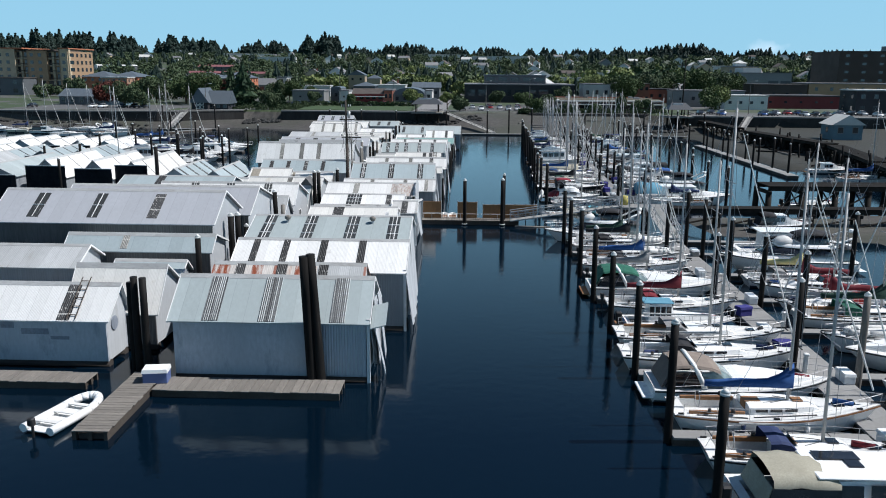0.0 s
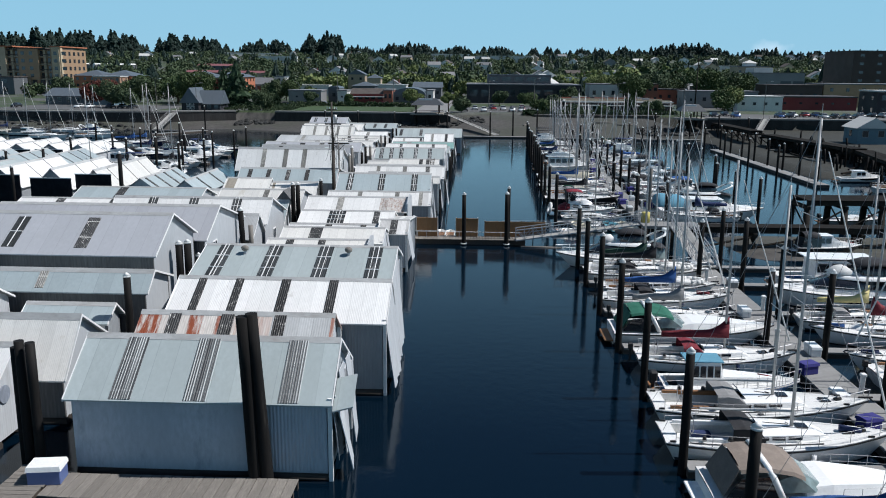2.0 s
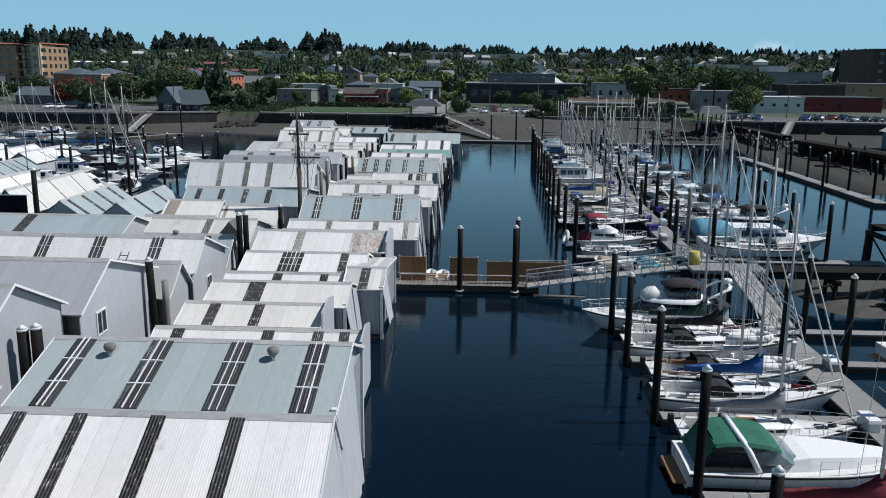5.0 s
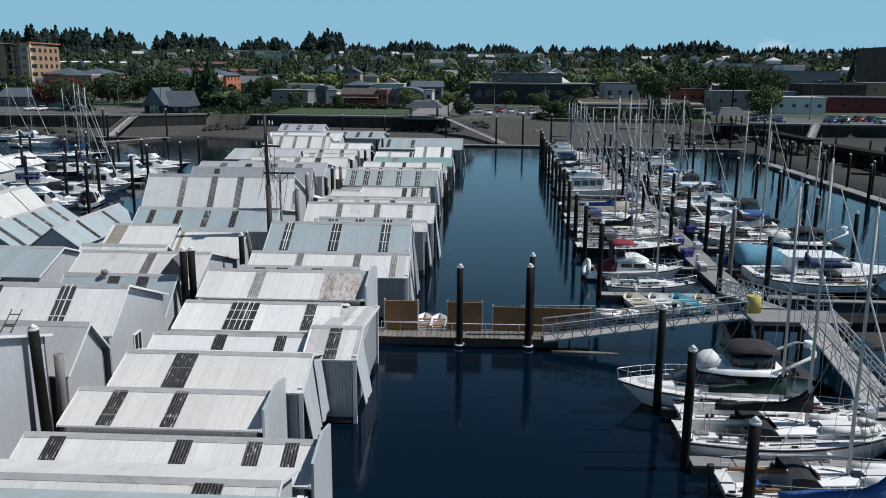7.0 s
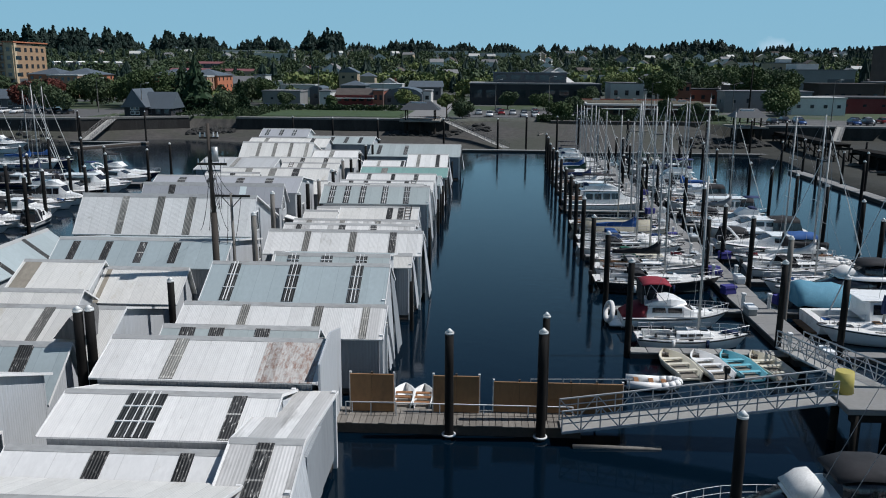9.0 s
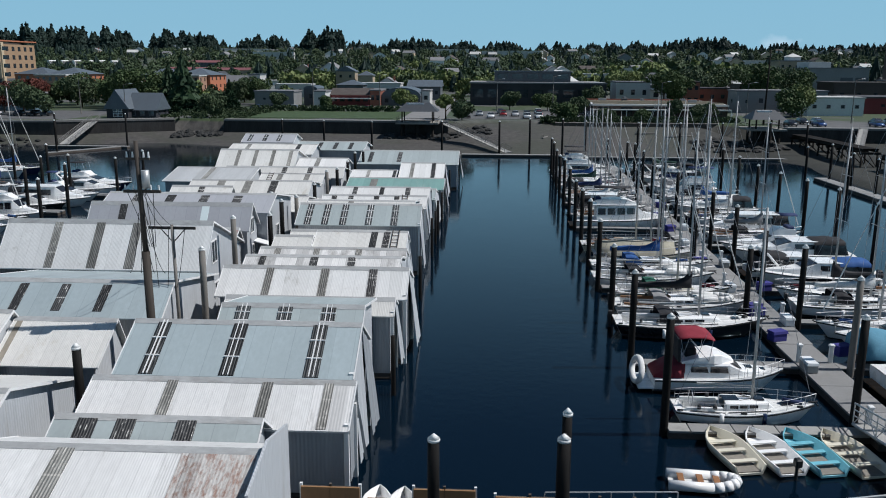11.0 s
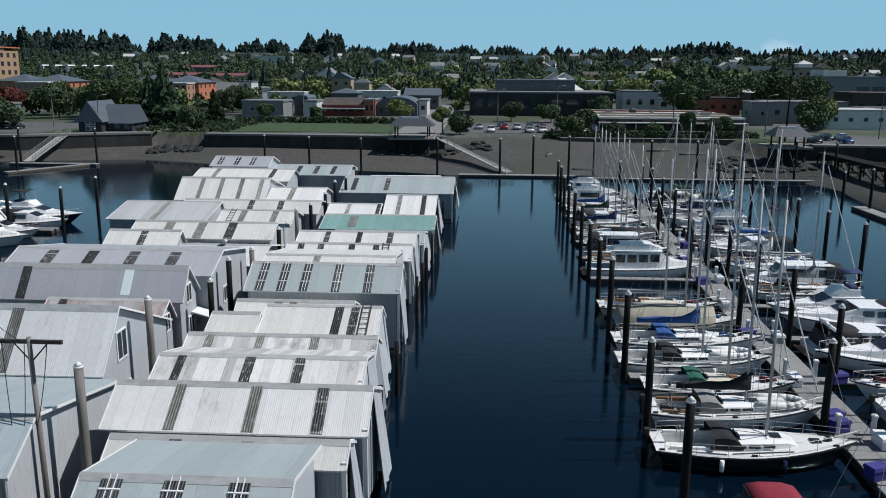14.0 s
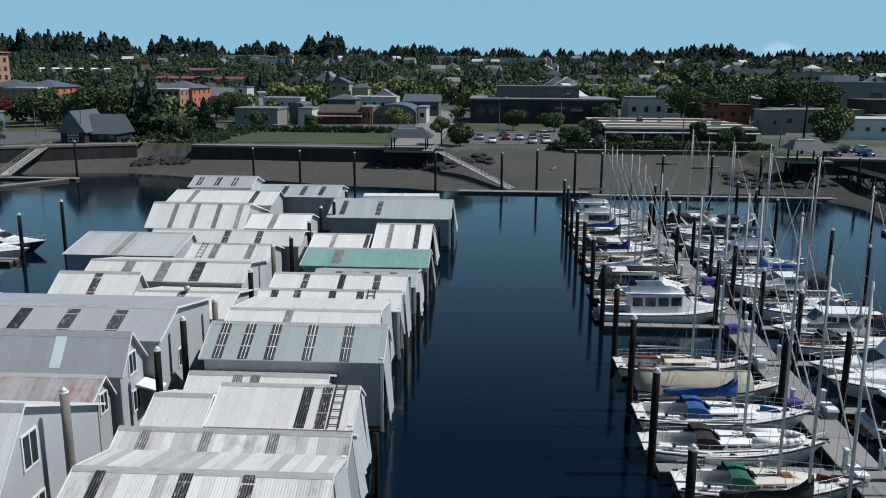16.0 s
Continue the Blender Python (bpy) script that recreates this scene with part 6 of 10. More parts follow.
def dinghy(x, y, L, turn, col, label, inflatable=False, z=0.0, motor=False, seats=None):
    ob = thing("dinghy", x, y, z, turn, label, "dinghy", "dinghies")
    B = L * 0.45
    bm = BM()
    if inflatable:
        pts = [Vector((0, B * 0.4, 0.28))]
        for i in range(9):
            a = math.pi * (0.5 - i / 8)
            pts.append(Vector((L * 0.62 + L * 0.34 * math.cos(a), B * 0.4 * math.sin(a), 0.28 + 0.14 * max(0, math.cos(a)))))
        pts.append(Vector((0, -B * 0.4, 0.28)))
        for p, q in zip(pts, pts[1:]):
            rod(bm, p, q, 0.22, n=8)
    else:
        rg = []
        for i in range(8):
            s = i / 7
            b = B / 2 * (0.85 + 0.15 * math.sin(math.pi * min(1, s * 1.6) / 2)) if s < 0.55 else B / 2 * max(0.05, 1 - ((s - 0.55) / 0.45) ** 2.2)
            h = 0.48 + 0.12 * s
            rg.append([(s * L, -b, h), (s * L, -b * 0.8, 0.05), (s * L, b * 0.8, 0.05), (s * L, b, h), (s * L, b - 0.06, h), (s * L, b * 0.72, 0.14), (s * L, -b * 0.72, 0.14), (s * L, -b + 0.06, h)])
        loft(bm, rg)
    part("hull", bm, col, ob)
    bm = BM()
    box(bm, 0.05, L * 0.72, -B * 0.3, B * 0.3, 0.14, 0.19)
    part("floor", bm, M_SOLE if not inflatable else M_DECK, ob)
    for f in (0.18, 0.45, 0.68):
        bm = BM()
        box(bm, L * f - 0.13, L * f + 0.13, -B * 0.38, B * 0.38, 0.36, 0.41, 0.01)
        part("thwart", bm, seats or M_TEAK, ob)
    if motor:
        bm = BM()
        box(bm, -0.4, -0.08, -0.16, 0.16, 0.6, 1.0, 0.06)
        rod(bm, (-0.2, 0, -0.3), (-0.2, 0, 0.62), 0.07, n=6)
        part("outboard_motor", bm, M_BLACK, ob, "dark outboard motor")
    return ob


# ---- piles ----
def pile(x, y, top=5.7, r=0.19, kind="dark", cap=True, lean=(0, 0), low=-3.0, label="", group="mooring piles"):
    ob = thing("pile", x, y, 0, 0, label or ("dark creosoted timber pile with white cone cap" if cap else "dark timber pile standing in the water"), "pile", group)
    bm = BM()
    n, m = 10, 5
    rg = []
    for i in range(m + 1):
        z = low + (top - low) * i / m
        rr = r * (1.12 - 0.14 * i / m)
        f = (z / top)
        rg.append([(lean[0] * f + rr * (1 + 0.06 * math.sin(3 * a + i)) * math.cos(a), lean[1] * f + rr * math.sin(a), z) for a in (2 * math.pi * k / n for k in range(n))])
    loft(bm, rg)
    part("shaft", bm, {"dark": M_PILE, "grey": M_PILE_GREY, "steel": M_PILE_STEEL}[kind], ob)
    if cap:
        bm = BM()
        rod(bm, (lean[0], lean[1], top - 0.03), (lean[0], lean[1], top + 0.07), r * 1.04, r * 1.04, n=10)
        rod(bm, (lean[0], lean[1], top + 0.07), (lean[0], lean[1], top + 0.24), r * 1.03, 0.02, n=10)
        part("cap", bm, M_CAP, ob, "white cone cap")
    return ob


# ---- docks ----


def slab_dock(x0, x1, y0, y1, label, z=0.45, n=4, mat=None, striped=False, name="dock"):
    """A floating dock of panels on a dark timber edge."""
    cx, cy = (x0 + x1) / 2, (y0 + y1) / 2
    ob = thing(name, cx, cy, 0, 0, label, "dock", "floating docks")
    X, Y = (x1 - x0) / 2, (y1 - y0) / 2
    bm = BM()
    box(bm, -X, X, -Y, Y, -0.25, z - 0.12)
    part("float", bm, M_BEAM, ob)
    along_x = X > Y
    for i in range(n):
        a, b = -1 + 2 * i / n, -1 + 2 * (i + 1) / n
        bm = BM()
        if along_x:
            box(bm, X * a + 0.02, X * b - 0.02, -Y, Y, z - 0.12, z, 0.015)
        else:
            box(bm, -X, X, Y * a + 0.02, Y * b - 0.02, z - 0.12, z, 0.015)
        part("panel", bm, (M_CONC_PALE if (i % 2 if striped else True) else M_CONC) if mat is None else mat, ob)
    return ob




def plank_dock(x0, x1, y0, y1, label, z=0.42, pitch=0.3, turn=0.0, centre=None, across="x"):
    """A timber dock: beams, and planks laid across its length."""
    cx, cy = centre or ((x0 + x1) / 2, (y0 + y1) / 2)
    X, Y = (x1 - x0) / 2, (y1 - y0) / 2
    ob = thing("dock", cx, cy, 0, turn, label, "dock", "timber docks")
    bm = BM()
    for yy in (-Y + 0.1, 0, Y - 0.1):
        bm = BM()
        box(bm, -X + 0.02, X - 0.02, yy - 0.09, yy + 0.09, -0.1, z - 0.055)
        part("beam", bm, M_BEAM, ob)
    bm = BM()
    box(bm, -X + 0.2, X - 0.2, -Y + 0.25, Y - 0.25, -0.3, z - 0.2)
    part("float", bm, M_LOG, ob)
    n = int(2 * X / pitch)
    w = 2 * X / n
    meshes = []
    rnd = random.Random(int(cx * 10 + cy))
    for k in range(3):
        bm = BM()
        box(bm, -w / 2 + 0.012, w / 2 - 0.012, -Y - 0.03 * k, Y + 0.03 * rnd.random(), -0.05, 0.0, 0.006)
        meshes.append(finish("plank", bm, M_PLANK))
    for i in range(n):
        share("plank", meshes[rnd.randrange(3)], ob, (-X + w * (i + 0.5), 0, z + rnd.uniform(-0.006, 0.006)))
    return ob


# timber docks by the first boathouses
plank_dock(-17.3, -7.25, 36.18, 38.07, "weathered grey plank dock beside the pale boathouse", pitch=0.42)
plank_dock(-3.85, 3.85, -0.85, 0.85, "weathered plank finger dock running out over the water", turn=91, centre=(-18.22, 34.75), pitch=0.3, z=0.47)
plank_dock(-32.68, -21.21, 36.96, 38.51, "weathered plank dock along the patched boathouse", pitch=0.42)
for yy in range(50, 190, 11):
    plank_dock(0, 10.96, -0.75, 0.75, "narrow plank walkway between the boathouse rows", turn=90, centre=(-17.9, yy), pitch=0.5, z=0.4)
dinghy(-20.9, 31.3, 4.3, 76, M_GEL, "white inflatable dinghy tied to the plank dock", True, 0.0, True, M_DECK)


def dock_box(x, y, turn=0, z=0.45, col=None, size=(1.2, 0.65, 0.6), label="white dock storage box", lid=None):
    ob = thing("dock_box", x, y, z, turn, label + " standing on the dock", "dock box", "dock boxes")
    bm = BM()
    box(bm, -size[0] / 2, size[0] / 2, -size[1] / 2, size[1] / 2, 0, size[2] * 0.75, 0.03)
    part("body", bm, col or M_GEL, ob)
    bm = BM()
    hexa(bm, [(-size[0] / 2 - 0.04, -size[1] / 2 - 0.04, size[2] * 0.75), (size[0] / 2 + 0.04, -size[1] / 2 - 0.04, size[2] * 0.75), (size[0] / 2 + 0.04, size[1] / 2 + 0.04, size[2] * 0.75), (-size[0] / 2 - 0.04, size[1] / 2 + 0.04, size[2] * 0.75),
              (-size[0] / 2, -size[1] / 2, size[2]), (size[0] / 2, -size[1] / 2, size[2]), (size[0] / 2, size[1] / 2, size[2]), (-size[0] / 2, size[1] / 2, size[2])])
    part("lid", bm, lid or M_GEL, ob)


M_BINBLUE = plain("blue_plastic", (0.10, 0.14, 0.30), 0.5)
dock_box(-17.45, 37.40, 8, 0.42, M_BINBLUE, (1.3, 0.9, 0.8), "blue-grey box with a pale lid")
dock_box(-27.64, 38.07, 0, 0.42, M_BINBLUE, (1.3, 0.8, 0.7), "slate blue box")

# piles among the boathouses
for px_, py_, tp in ((-19.40, 39.3, 5.45), (-19.02, 38.97, 5.85), (-18.46, 38.8, 5.84)):
    pile(px_, py_, tp, 0.2, "dark", False, label="dark timber pile in a cluster of three", group="clustered piles")
pile(-9.10, 38.28, 7.3, 0.27, "dark", False, (-0.28, 0.05), label="heavy dark timber pile before the boathouse", group="clustered piles")
pile(-8.62, 38.32, 7.4, 0.25, "dark", False, (-0.42, 0.1), label="heavy dark timber pile before the boathouse", group="clustered piles")
pile(-19.01, 49.57, 5.9, 0.2, "dark", True)
pile(-19.35, 58.35, 5.85, 0.24, "dark", True); pile(-18.84, 58.5, 5.9, 0.24, "dark", True); pile(-18.35, 59.1, 4.9, 0.2, "dark", True)
pile(-18.72, 70.86, 5.95, 0.22, "dark", True, (-0.2, 0))
pile(-18.35, 71.6, 4.6, 0.2, "grey", False)
pile(-18.22, 86.5, 5.9, 0.22, "dark", True); pile(-17.78, 86.7, 5.9, 0.22, "dark", True)
for i, py_ in enumerate((94.2, 106.66, 116.46, 126.00, 129.88, 135.44, 143.62, 150.28, 156.56, 164.19, 170.13, 177.62, 186.08)):
    pile(-15.7 if i == 1 else -16.9, py_, 6.8 if i in (1, 2) else 5.3 + 0.5 * (i % 3 == 1), 0.19, "grey" if i in (1, 2, 5, 7) else "dark", True)
for i, py_ in enumerate((102.58, 113.43, 120.86, 134.88, 140.49, 144.96, 152.49, 161.80, 173.35, 185.03)):
    pile(-4.35, py_, 3.3 + 0.3 * (i % 2), 0.13, "dark", False, group="channel-side piles")

# ---- channel dock, brown screens, gangway ----
plank_dock(-6.75, 4.89, 87.14, 88.9, "plank cross dock spanning the channel", pitch=0.3, z=0.52)
pile(-1.27, 86.92, 5.08, 0.2); pile(2.97, 86.9, 5.2, 0.21); pile(3.18, 88.0, 5.62, 0.17)
for rx_ in (-1.27, 2.97):
    bm = BM()
    hoop = []
    for i in range(15):
        a = 2 * math.pi * i / 14
        hoop.append([((0.29 + 0.05 * math.cos(b)) * math.cos(a), (0.29 + 0.05 * math.cos(b)) * math.sin(a), 0.05 * math.sin(b)) for b in (2 * math.pi * j / 6 for j in range(6))])
    loft(bm, hoop, cap=(False, False))
    solid("pile_hoop", bm, M_TRIM, "white pile hoop round a mooring pile", "pile hoop", loc=(rx_, 86.92, 0.16))
bm = BM()
rod(bm, (-6.0, 0, 0.55), (4.6, 0, 0.55), 0.03, n=5)
for i in range(6):
    rod(bm, (-6.0 + 2.12 * i, 0, 0.02), (-6.0 + 2.12 * i, 0, 0.55), 0.03, n=5)
solid("toe_rail", bm, M_TRIM, "low pale pipe rail before the board screens", "railing", loc=(0, 88.3, 0.5))
M_BROWN = surf("brown_board", (0.27, 0.145, 0.062), 0.75, var=0.16, stretch=(1, 1, 0.4), stain=(0.12, 0.07, 0.035), stain_at=0.62)


def screen(x0, x1, y, z0, z1, label):
    ob = thing("board_screen", (x0 + x1) / 2, y, 0, 0, label, "screen", "brown board screens")
    w = (x1 - x0) / 2
    n = max(2, round(2 * w / 1.2))
    for i in range(n):
        bm = BM()
        box(bm, -w + 2 * w * i / n + 0.006, -w + 2 * w * (i + 1) / n - 0.006, -0.06, 0.02, z0, z1, 0.008)
        part("panel", bm, M_BROWN, ob)
    for i in range(n + 1):
        bm = BM()
        xx = -w + 2 * w * i / n
        box(bm, xx - 0.05, xx + 0.05, 0.03, 0.13, -0.2, z1 + 0.08)
        part("post", bm, M_TRIM if i in (0, n) else M_BEAM, ob)
    bm = BM()
    box(bm, -w, w, 0.03, 0.1, z1 - 0.12, z1 - 0.02)
    part("rail", bm, M_BEAM, ob)


screen(-6.10, -3.99, 88.45, 0.55, 2.45, "large brown board screen on the cross dock")
screen(-2.09, 0.12, 88.56, 0.55, 2.4, "large brown board screen beside the pile")
screen(0.82, 6.99, 88.73, 0.55, 2.1, "long brown board screen beside the gangway")


def pipe_rail(name, x0, y0, z0, x1, y1, z1, h, n, label, bars=3, cat="railing"):
    ob = thing(name, x0, y0, z0, 0, label, cat, "railings")
    d = Vector((x1 - x0, y1 - y0, z1 - z0))
    for i in range(n + 1):
        bm = BM()
        rod(bm, d * (i / n), d * (i / n) + Vector((0, 0, h)), 0.03, n=5)
        part("post", bm, M_ALU, ob)
    for k in range(bars):
        bm = BM()
        hh = h * (k + 1) / bars
        rod(bm, Vector((0, 0, hh)), d + Vector((0, 0, hh)), 0.028, n=5)
        part("rail", bm, M_ALU, ob)
    return ob


pipe_rail("railing", 2.6, 89.1, 1.1, 7.4, 89.4, 1.1, 1.0, 6, "white pipe railing behind the brown screens")
pipe_rail("railing", -6.25, 87.95, 0.5, -3.84, 88.00, 0.5, 0.7, 2, "low pipe rail on the cross dock", 1)
dinghy(-3.74, 89.46, 2.6, 90, M_GEL, "white covered dinghy behind the cross dock")
dinghy(-2.74, 89.57, 2.4, 90, CLOTH["white"], "white upturned dinghy behind the cross dock")
dinghy(8.1, 93.8, 2.9, -6, M_GEL, "pale inflatable tender by the screen", True)


M_OLDRAIL = plain("weathered_dark_rail", (0.15, 0.145, 0.14), 0.6, 0.2)


def gangway(x0, y0, z0, x1, y1, z1, w, label, n=12, hgt=1.05, name="gangway"):
    """A trussed aluminium gangway from (x0, y0, z0) to (x1, y1, z1)."""
    p, q = Vector((x0, y0, z0)), Vector((x1, y1, z1))
    ob = thing(name, *p, 0, label, "gangway", "gangways")
    d = q - p
    side = Vector((-d.y, d.x, 0)).normalized() * (w / 2)
    up = Vector((0, 0, 1))
    for sgn in (-1, 1):
        s = side * sgn
        for hh, rr in ((0.0, 0.07), (hgt * 0.42, 0.03), (hgt * 0.7, 0.03), (hgt, 0.05)):
            bm = BM()
            rod(bm, s + up * hh, d + s + up * hh, rr, n=5)
            part("rail", bm, (M_ALU if y0 < 150 else M_OLDRAIL), ob)
        for i in range(n + 1):
            c = d * (i / n) + s
            bm = BM()
            rod(bm, c, c + up * hgt, 0.032, n=4)
            part("post", bm, (M_ALU if y0 < 150 else M_OLDRAIL), ob)
        for i in range(n):
            a, b = d * (i / n) + s, d * ((i + 1) / n) + s
            bm = BM()
            if i % 2:
                rod(bm, a, b + up * hgt, 0.028, n=4)
            else:
                rod(bm, a + up * hgt, b, 0.028, n=4)
            part("diagonal", bm, (M_ALU if y0 < 150 else M_OLDRAIL), ob)
    bm = BM()
    s = side * 0.97
    hexa(bm, [-s, d - s, d + s, s, -s + up * 0.05, d - s + up * 0.05, d + s + up * 0.05, s + up * 0.05])
    part("walkway", bm, M_CONC, ob)
    return ob


gangway(3.9, 87.1, 0.6, 15.95, 87.0, 2.4, 1.4, "long aluminium truss gangway up from the cross dock", 14)
gangway(19.5, 85.25, 2.5, 19.9, 76.3, 0.6, 1.6, "aluminium ramp down to the marina walkway", 9)
bm = BM()
rod(bm, (0, 0, 0), (4.0, 0.1, 0), 0.14, 0.11, n=9)
solid("float_log", bm, M_PILE_GREY, "half-sunk grey log floating beside the gangway", "log", loc=(4.4, 86.2, 0.02))

# platform at the head of the gangway
M_TIMBER = surf("pier_timber_dark", (0.03, 0.026, 0.022), 0.85, var=0.4, stretch=(1, 1, 1), bump=0.35, tint=0.2, spec=0.12)
plat = thing("pier_platform", 20.4, 86.95, -0.35, 0, "pale concrete pier platform on dark timber piles", "pier")
bm = BM()
box(bm, -4.3, 1.3, -1.4, 1.1, 2.55, 2.85, 0.03)
part("deck", bm, M_CONC_PALE, plat)
for ax in (-3.8, -1.4, 1.0):
    for ay in (-1.2, 0.9):
        bm = BM()
        rod(bm, (ax, ay, -3), (ax, ay, 2.55), 0.22, 0.2, n=8)
        part("leg", bm, M_TIMBER, plat)
bm = BM()
for ay in (-1.2, 0.9):
    box(bm, -4.1, 1.2, ay - 0.15, ay + 0.15, 2.2, 2.545)
part("beam", bm, M_TIMBER, plat)
pipe_rail("railing", 19.5, 87.95, 2.5, 21.6, 87.95, 2.5, 1.05, 4, "pipe railing along the pier platform")
gangway(18.21, 88.15, 2.5, 18.65, 99.0, 0.6, 1.5, "aluminium ramp down to the far walkway", 9)
M_YELLOW = plain("faded_yellow_bin", (0.42, 0.36, 0.09), 0.6)
bm = BM()
rod(bm, (0, 0, 0), (0, 0, 1.0), 0.45, 0.4, n=12)
solid("drum", bm, M_YELLOW, "faded yellow drum at the gangway head", "drum", loc=(16.7, 87.5, 2.5))


# ---- marina walkway, fingers and their piles ----
def row_x(y):
    """How far the berths drift to +x beyond the cross dock, where the walkway turns a little."""
    return 0.028 * max(0.0, y - 107.0)


for y0, y1 in ((19.63, 32.97), (32.97, 46.27), (46.27, 59.57), (59.57, 77.81), (97.41, 110.94), (110.94, 124.63), (124.63, 138.25), (138.25, 151.61), (151.61, 164.73), (164.73, 177.62), (177.62, 190.28), (190.28, 204.78)):
    o_ = slab_dock(18.4, 20.6, y0, y1 - 0.03, "pale concrete marina walkway with dark timber edges", 0.46, 4)
    o_.location.x += row_x((y0 + y1) / 2)
    o_.rotation_euler = (0, 0, -0.028 if y0 > 107 else 0.0)
FINGERS = (24.41, 32.19, 40.28, 48.49, 55.9, 63.7, 71.69, 77.70, 98.6, 107.4, 115.9, 124.0, 132.0, 140.1, 148.2, 156.3, 164.3, 172.3, 180.3, 188.3, 196.3)
for i, fy in enumerate(FINGERS):
    dx = row_x(fy)
    slab_dock(9.1 + dx, 18.37 + dx, fy - 0.45, fy + 0.45, "pale concrete finger float between the berths", 0.42, 5 if i != 8 else 9, None, i == 8)
    pile(8.88 + dx + 0.08 * math.sin(i), fy, 5.6 + 0.25 * math.sin(i * 1.7))
    if i % 2 == 0:
        pile(18.1 + dx, fy + 0.8, 5.4 + 0.3 * math.sin(i))
    pile(21.1 + dx, fy - 0.7, 5.5 + 0.3 * math.cos(i * 2), kind="grey" if i in (2, 9) else "dark")
    slab_dock(20.63 + dx, 31.5 + dx, fy - 0.45, fy + 0.45, "pale concrete finger float between the outer berths", 0.42, 3)
    if fy < 66 or fy > 95:
        pile(31.6 + (2.0 if fy > 116 else 0.0) + 0.5 * dx, fy + 0.3, 5.6 + 0.3 * math.cos(i))
M_PED = plain("pedestal_white", (0.66, 0.66, 0.64), 0.5)
for i, fy in enumerate(FINGERS):
    for sx in (18.6 + row_x(fy), 20.4 + row_x(fy)):
        if (i + (sx - row_x(fy) > 19)) % 2 == 0 or fy > 99:
            ob = thing("power_pedestal", sx, fy + 0.35, 0.46, 0, "white power pedestal on the marina walkway", "power pedestal", "power pedestals")
            bm = BM()
            box(bm, -0.11, 0.11, -0.11, 0.11, 0, 0.95, 0.03)
            part("post", bm, M_PED, ob)
            bm = BM()
            box(bm, -0.15, 0.15, -0.15, 0.15, 0.95, 1.12, 0.04)
            part("lamp_head", bm, M_TRIM, ob)
    if fy > 30:
        dock_box((18.7 if i % 2 else 20.3) + row_x(fy), fy - 0.9, 90, 0.46, None if i % 3 else M_CONC, (1.2, 0.6, 0.6), "white storage box" if i % 3 else "grey storage box")
for bx, by in ((17.9, 44.38), (17.9, 51.71), (17.8, 111.62), (18.0, 116.62), (18.1, 117.65), (17.6, 131.70), (17.9, 146.41), (18.0, 154.03), (20.6, 123.49), (20.8, 109.13), (19.6, 161.25)):
    dock_box(bx + 0.8 + row_x(by), by, 20, 0.46, CLOTH["purple"], (1.0, 0.65, 0.65), "box under a bright blue-purple cover", CLOTH["purple"])

# ---- boats on the channel side of the walkway ----
motorboat(10.1, 25.9, 10.5, 1, "white", "tan", house="sedan", label="white motor cruiser with pale tan canopy over the cockpit")
sailboat(9.92, 29.86, 9.2, 1, "white", "", "navy", 11.0)
sailboat(9.49, 34.30, 10.2, 1, "white", "blue", "", 11.2, stripe=M_TEAK, label="long white sailing boat with blue sail cover and teak trim")
motorboat(9.26, 37.96, 9.6, 1, "white", "tan", house="express", label="white sports cruiser with tan cockpit canopy")
sailboat(8.45, 42.40, 10.4, 1, "white", "", "black", 13.8, label="white sloop with dark grey spray dodger and tall mast")
sailboat(8.75, 46.00, 10.6, 1, "white", "", "grey", 10.5, jib="")
motorboat(10.0, 49.45, 7.4, 1, "blue", "teal", house="pilot", stripe=M_TRIM, label="small blue-hulled cabin boat with sky-blue canvas top")
sailboat(9.35, 53.30, 9.2, 1, "white", "red", "red", 11.0, label="white sloop with maroon sail cover and dodger")
motorboat(8.75, 58.40, 10.4, 1, "white", "green", house="express", label="white express cruiser under a green cockpit canopy")
sailboat(9.36, 61.55, 8.2, 1, "white", "grey", "", 10.2)
sailboat(9.15, 65.84, 9.4, 1, "white", "blue", "black", 11.6)
sailboat(9.55, 69.15, 9.0, 1, "white", "", "black", 10.8, dinghy=True)
sailboat(8.94, 73.57, 10.2, 1, "white", "black", "black", 12.0, dinghy=True, label="white sloop with black sail cover and foredeck dinghy")
sailboat(9.53, 75.91, 8.6, 1, "white", "forest", "", 10.6)
sport_cruiser(16.8, 78.75, 9.7, -1, label="white sports cruiser with radar arch, bow to the channel")
sailboat(9.8, 100.6, 6.9, 1, "white", "", "", 9.6, jib="", label="small white open sailing boat with bare mast")
canvas_cruiser(9.55, 104.8, 7.1, "white flybridge cruiser with maroon bimini and cockpit canvas")
sailboat(8.95, 113.9, 9.8, 1, "black", "", "black", 11.6, jib="", label="black-hulled sailing boat with pale deck and bare boom")
sailboat(9.55, 118.3, 9.4, 1, "white", "black", "grey", 11.6, dinghy=True, label="white ketch with grey dodger and black sail cover")
sailboat(9.95, 121.9, 8.8, 1, "cream", "", "green", 12.6, label="cream sloop with small green dodger and tall mast")
sailboat(9.10, 126.0, 9.6, 1, "white", "", "black", 12.8, dinghy=True, label="white sloop with black dodger and foredeck dinghy")
sailboat(9.45, 129.9, 10.0, 1, "white", "blue", "blue", 12.4, label="white sloop with bright blue dodger and sail cover")
sailboat(10.2, 134.3, 9.2, 1, "cream", "", "", 10.5, tarp="tan", label="sailing boat under a full-length tan tarpaulin")
sailboat(9.60, 138.2, 9.2, 1, "cream", "", "", 11.0, jib="tan", label="cream sloop with bare boom and tidy deck")
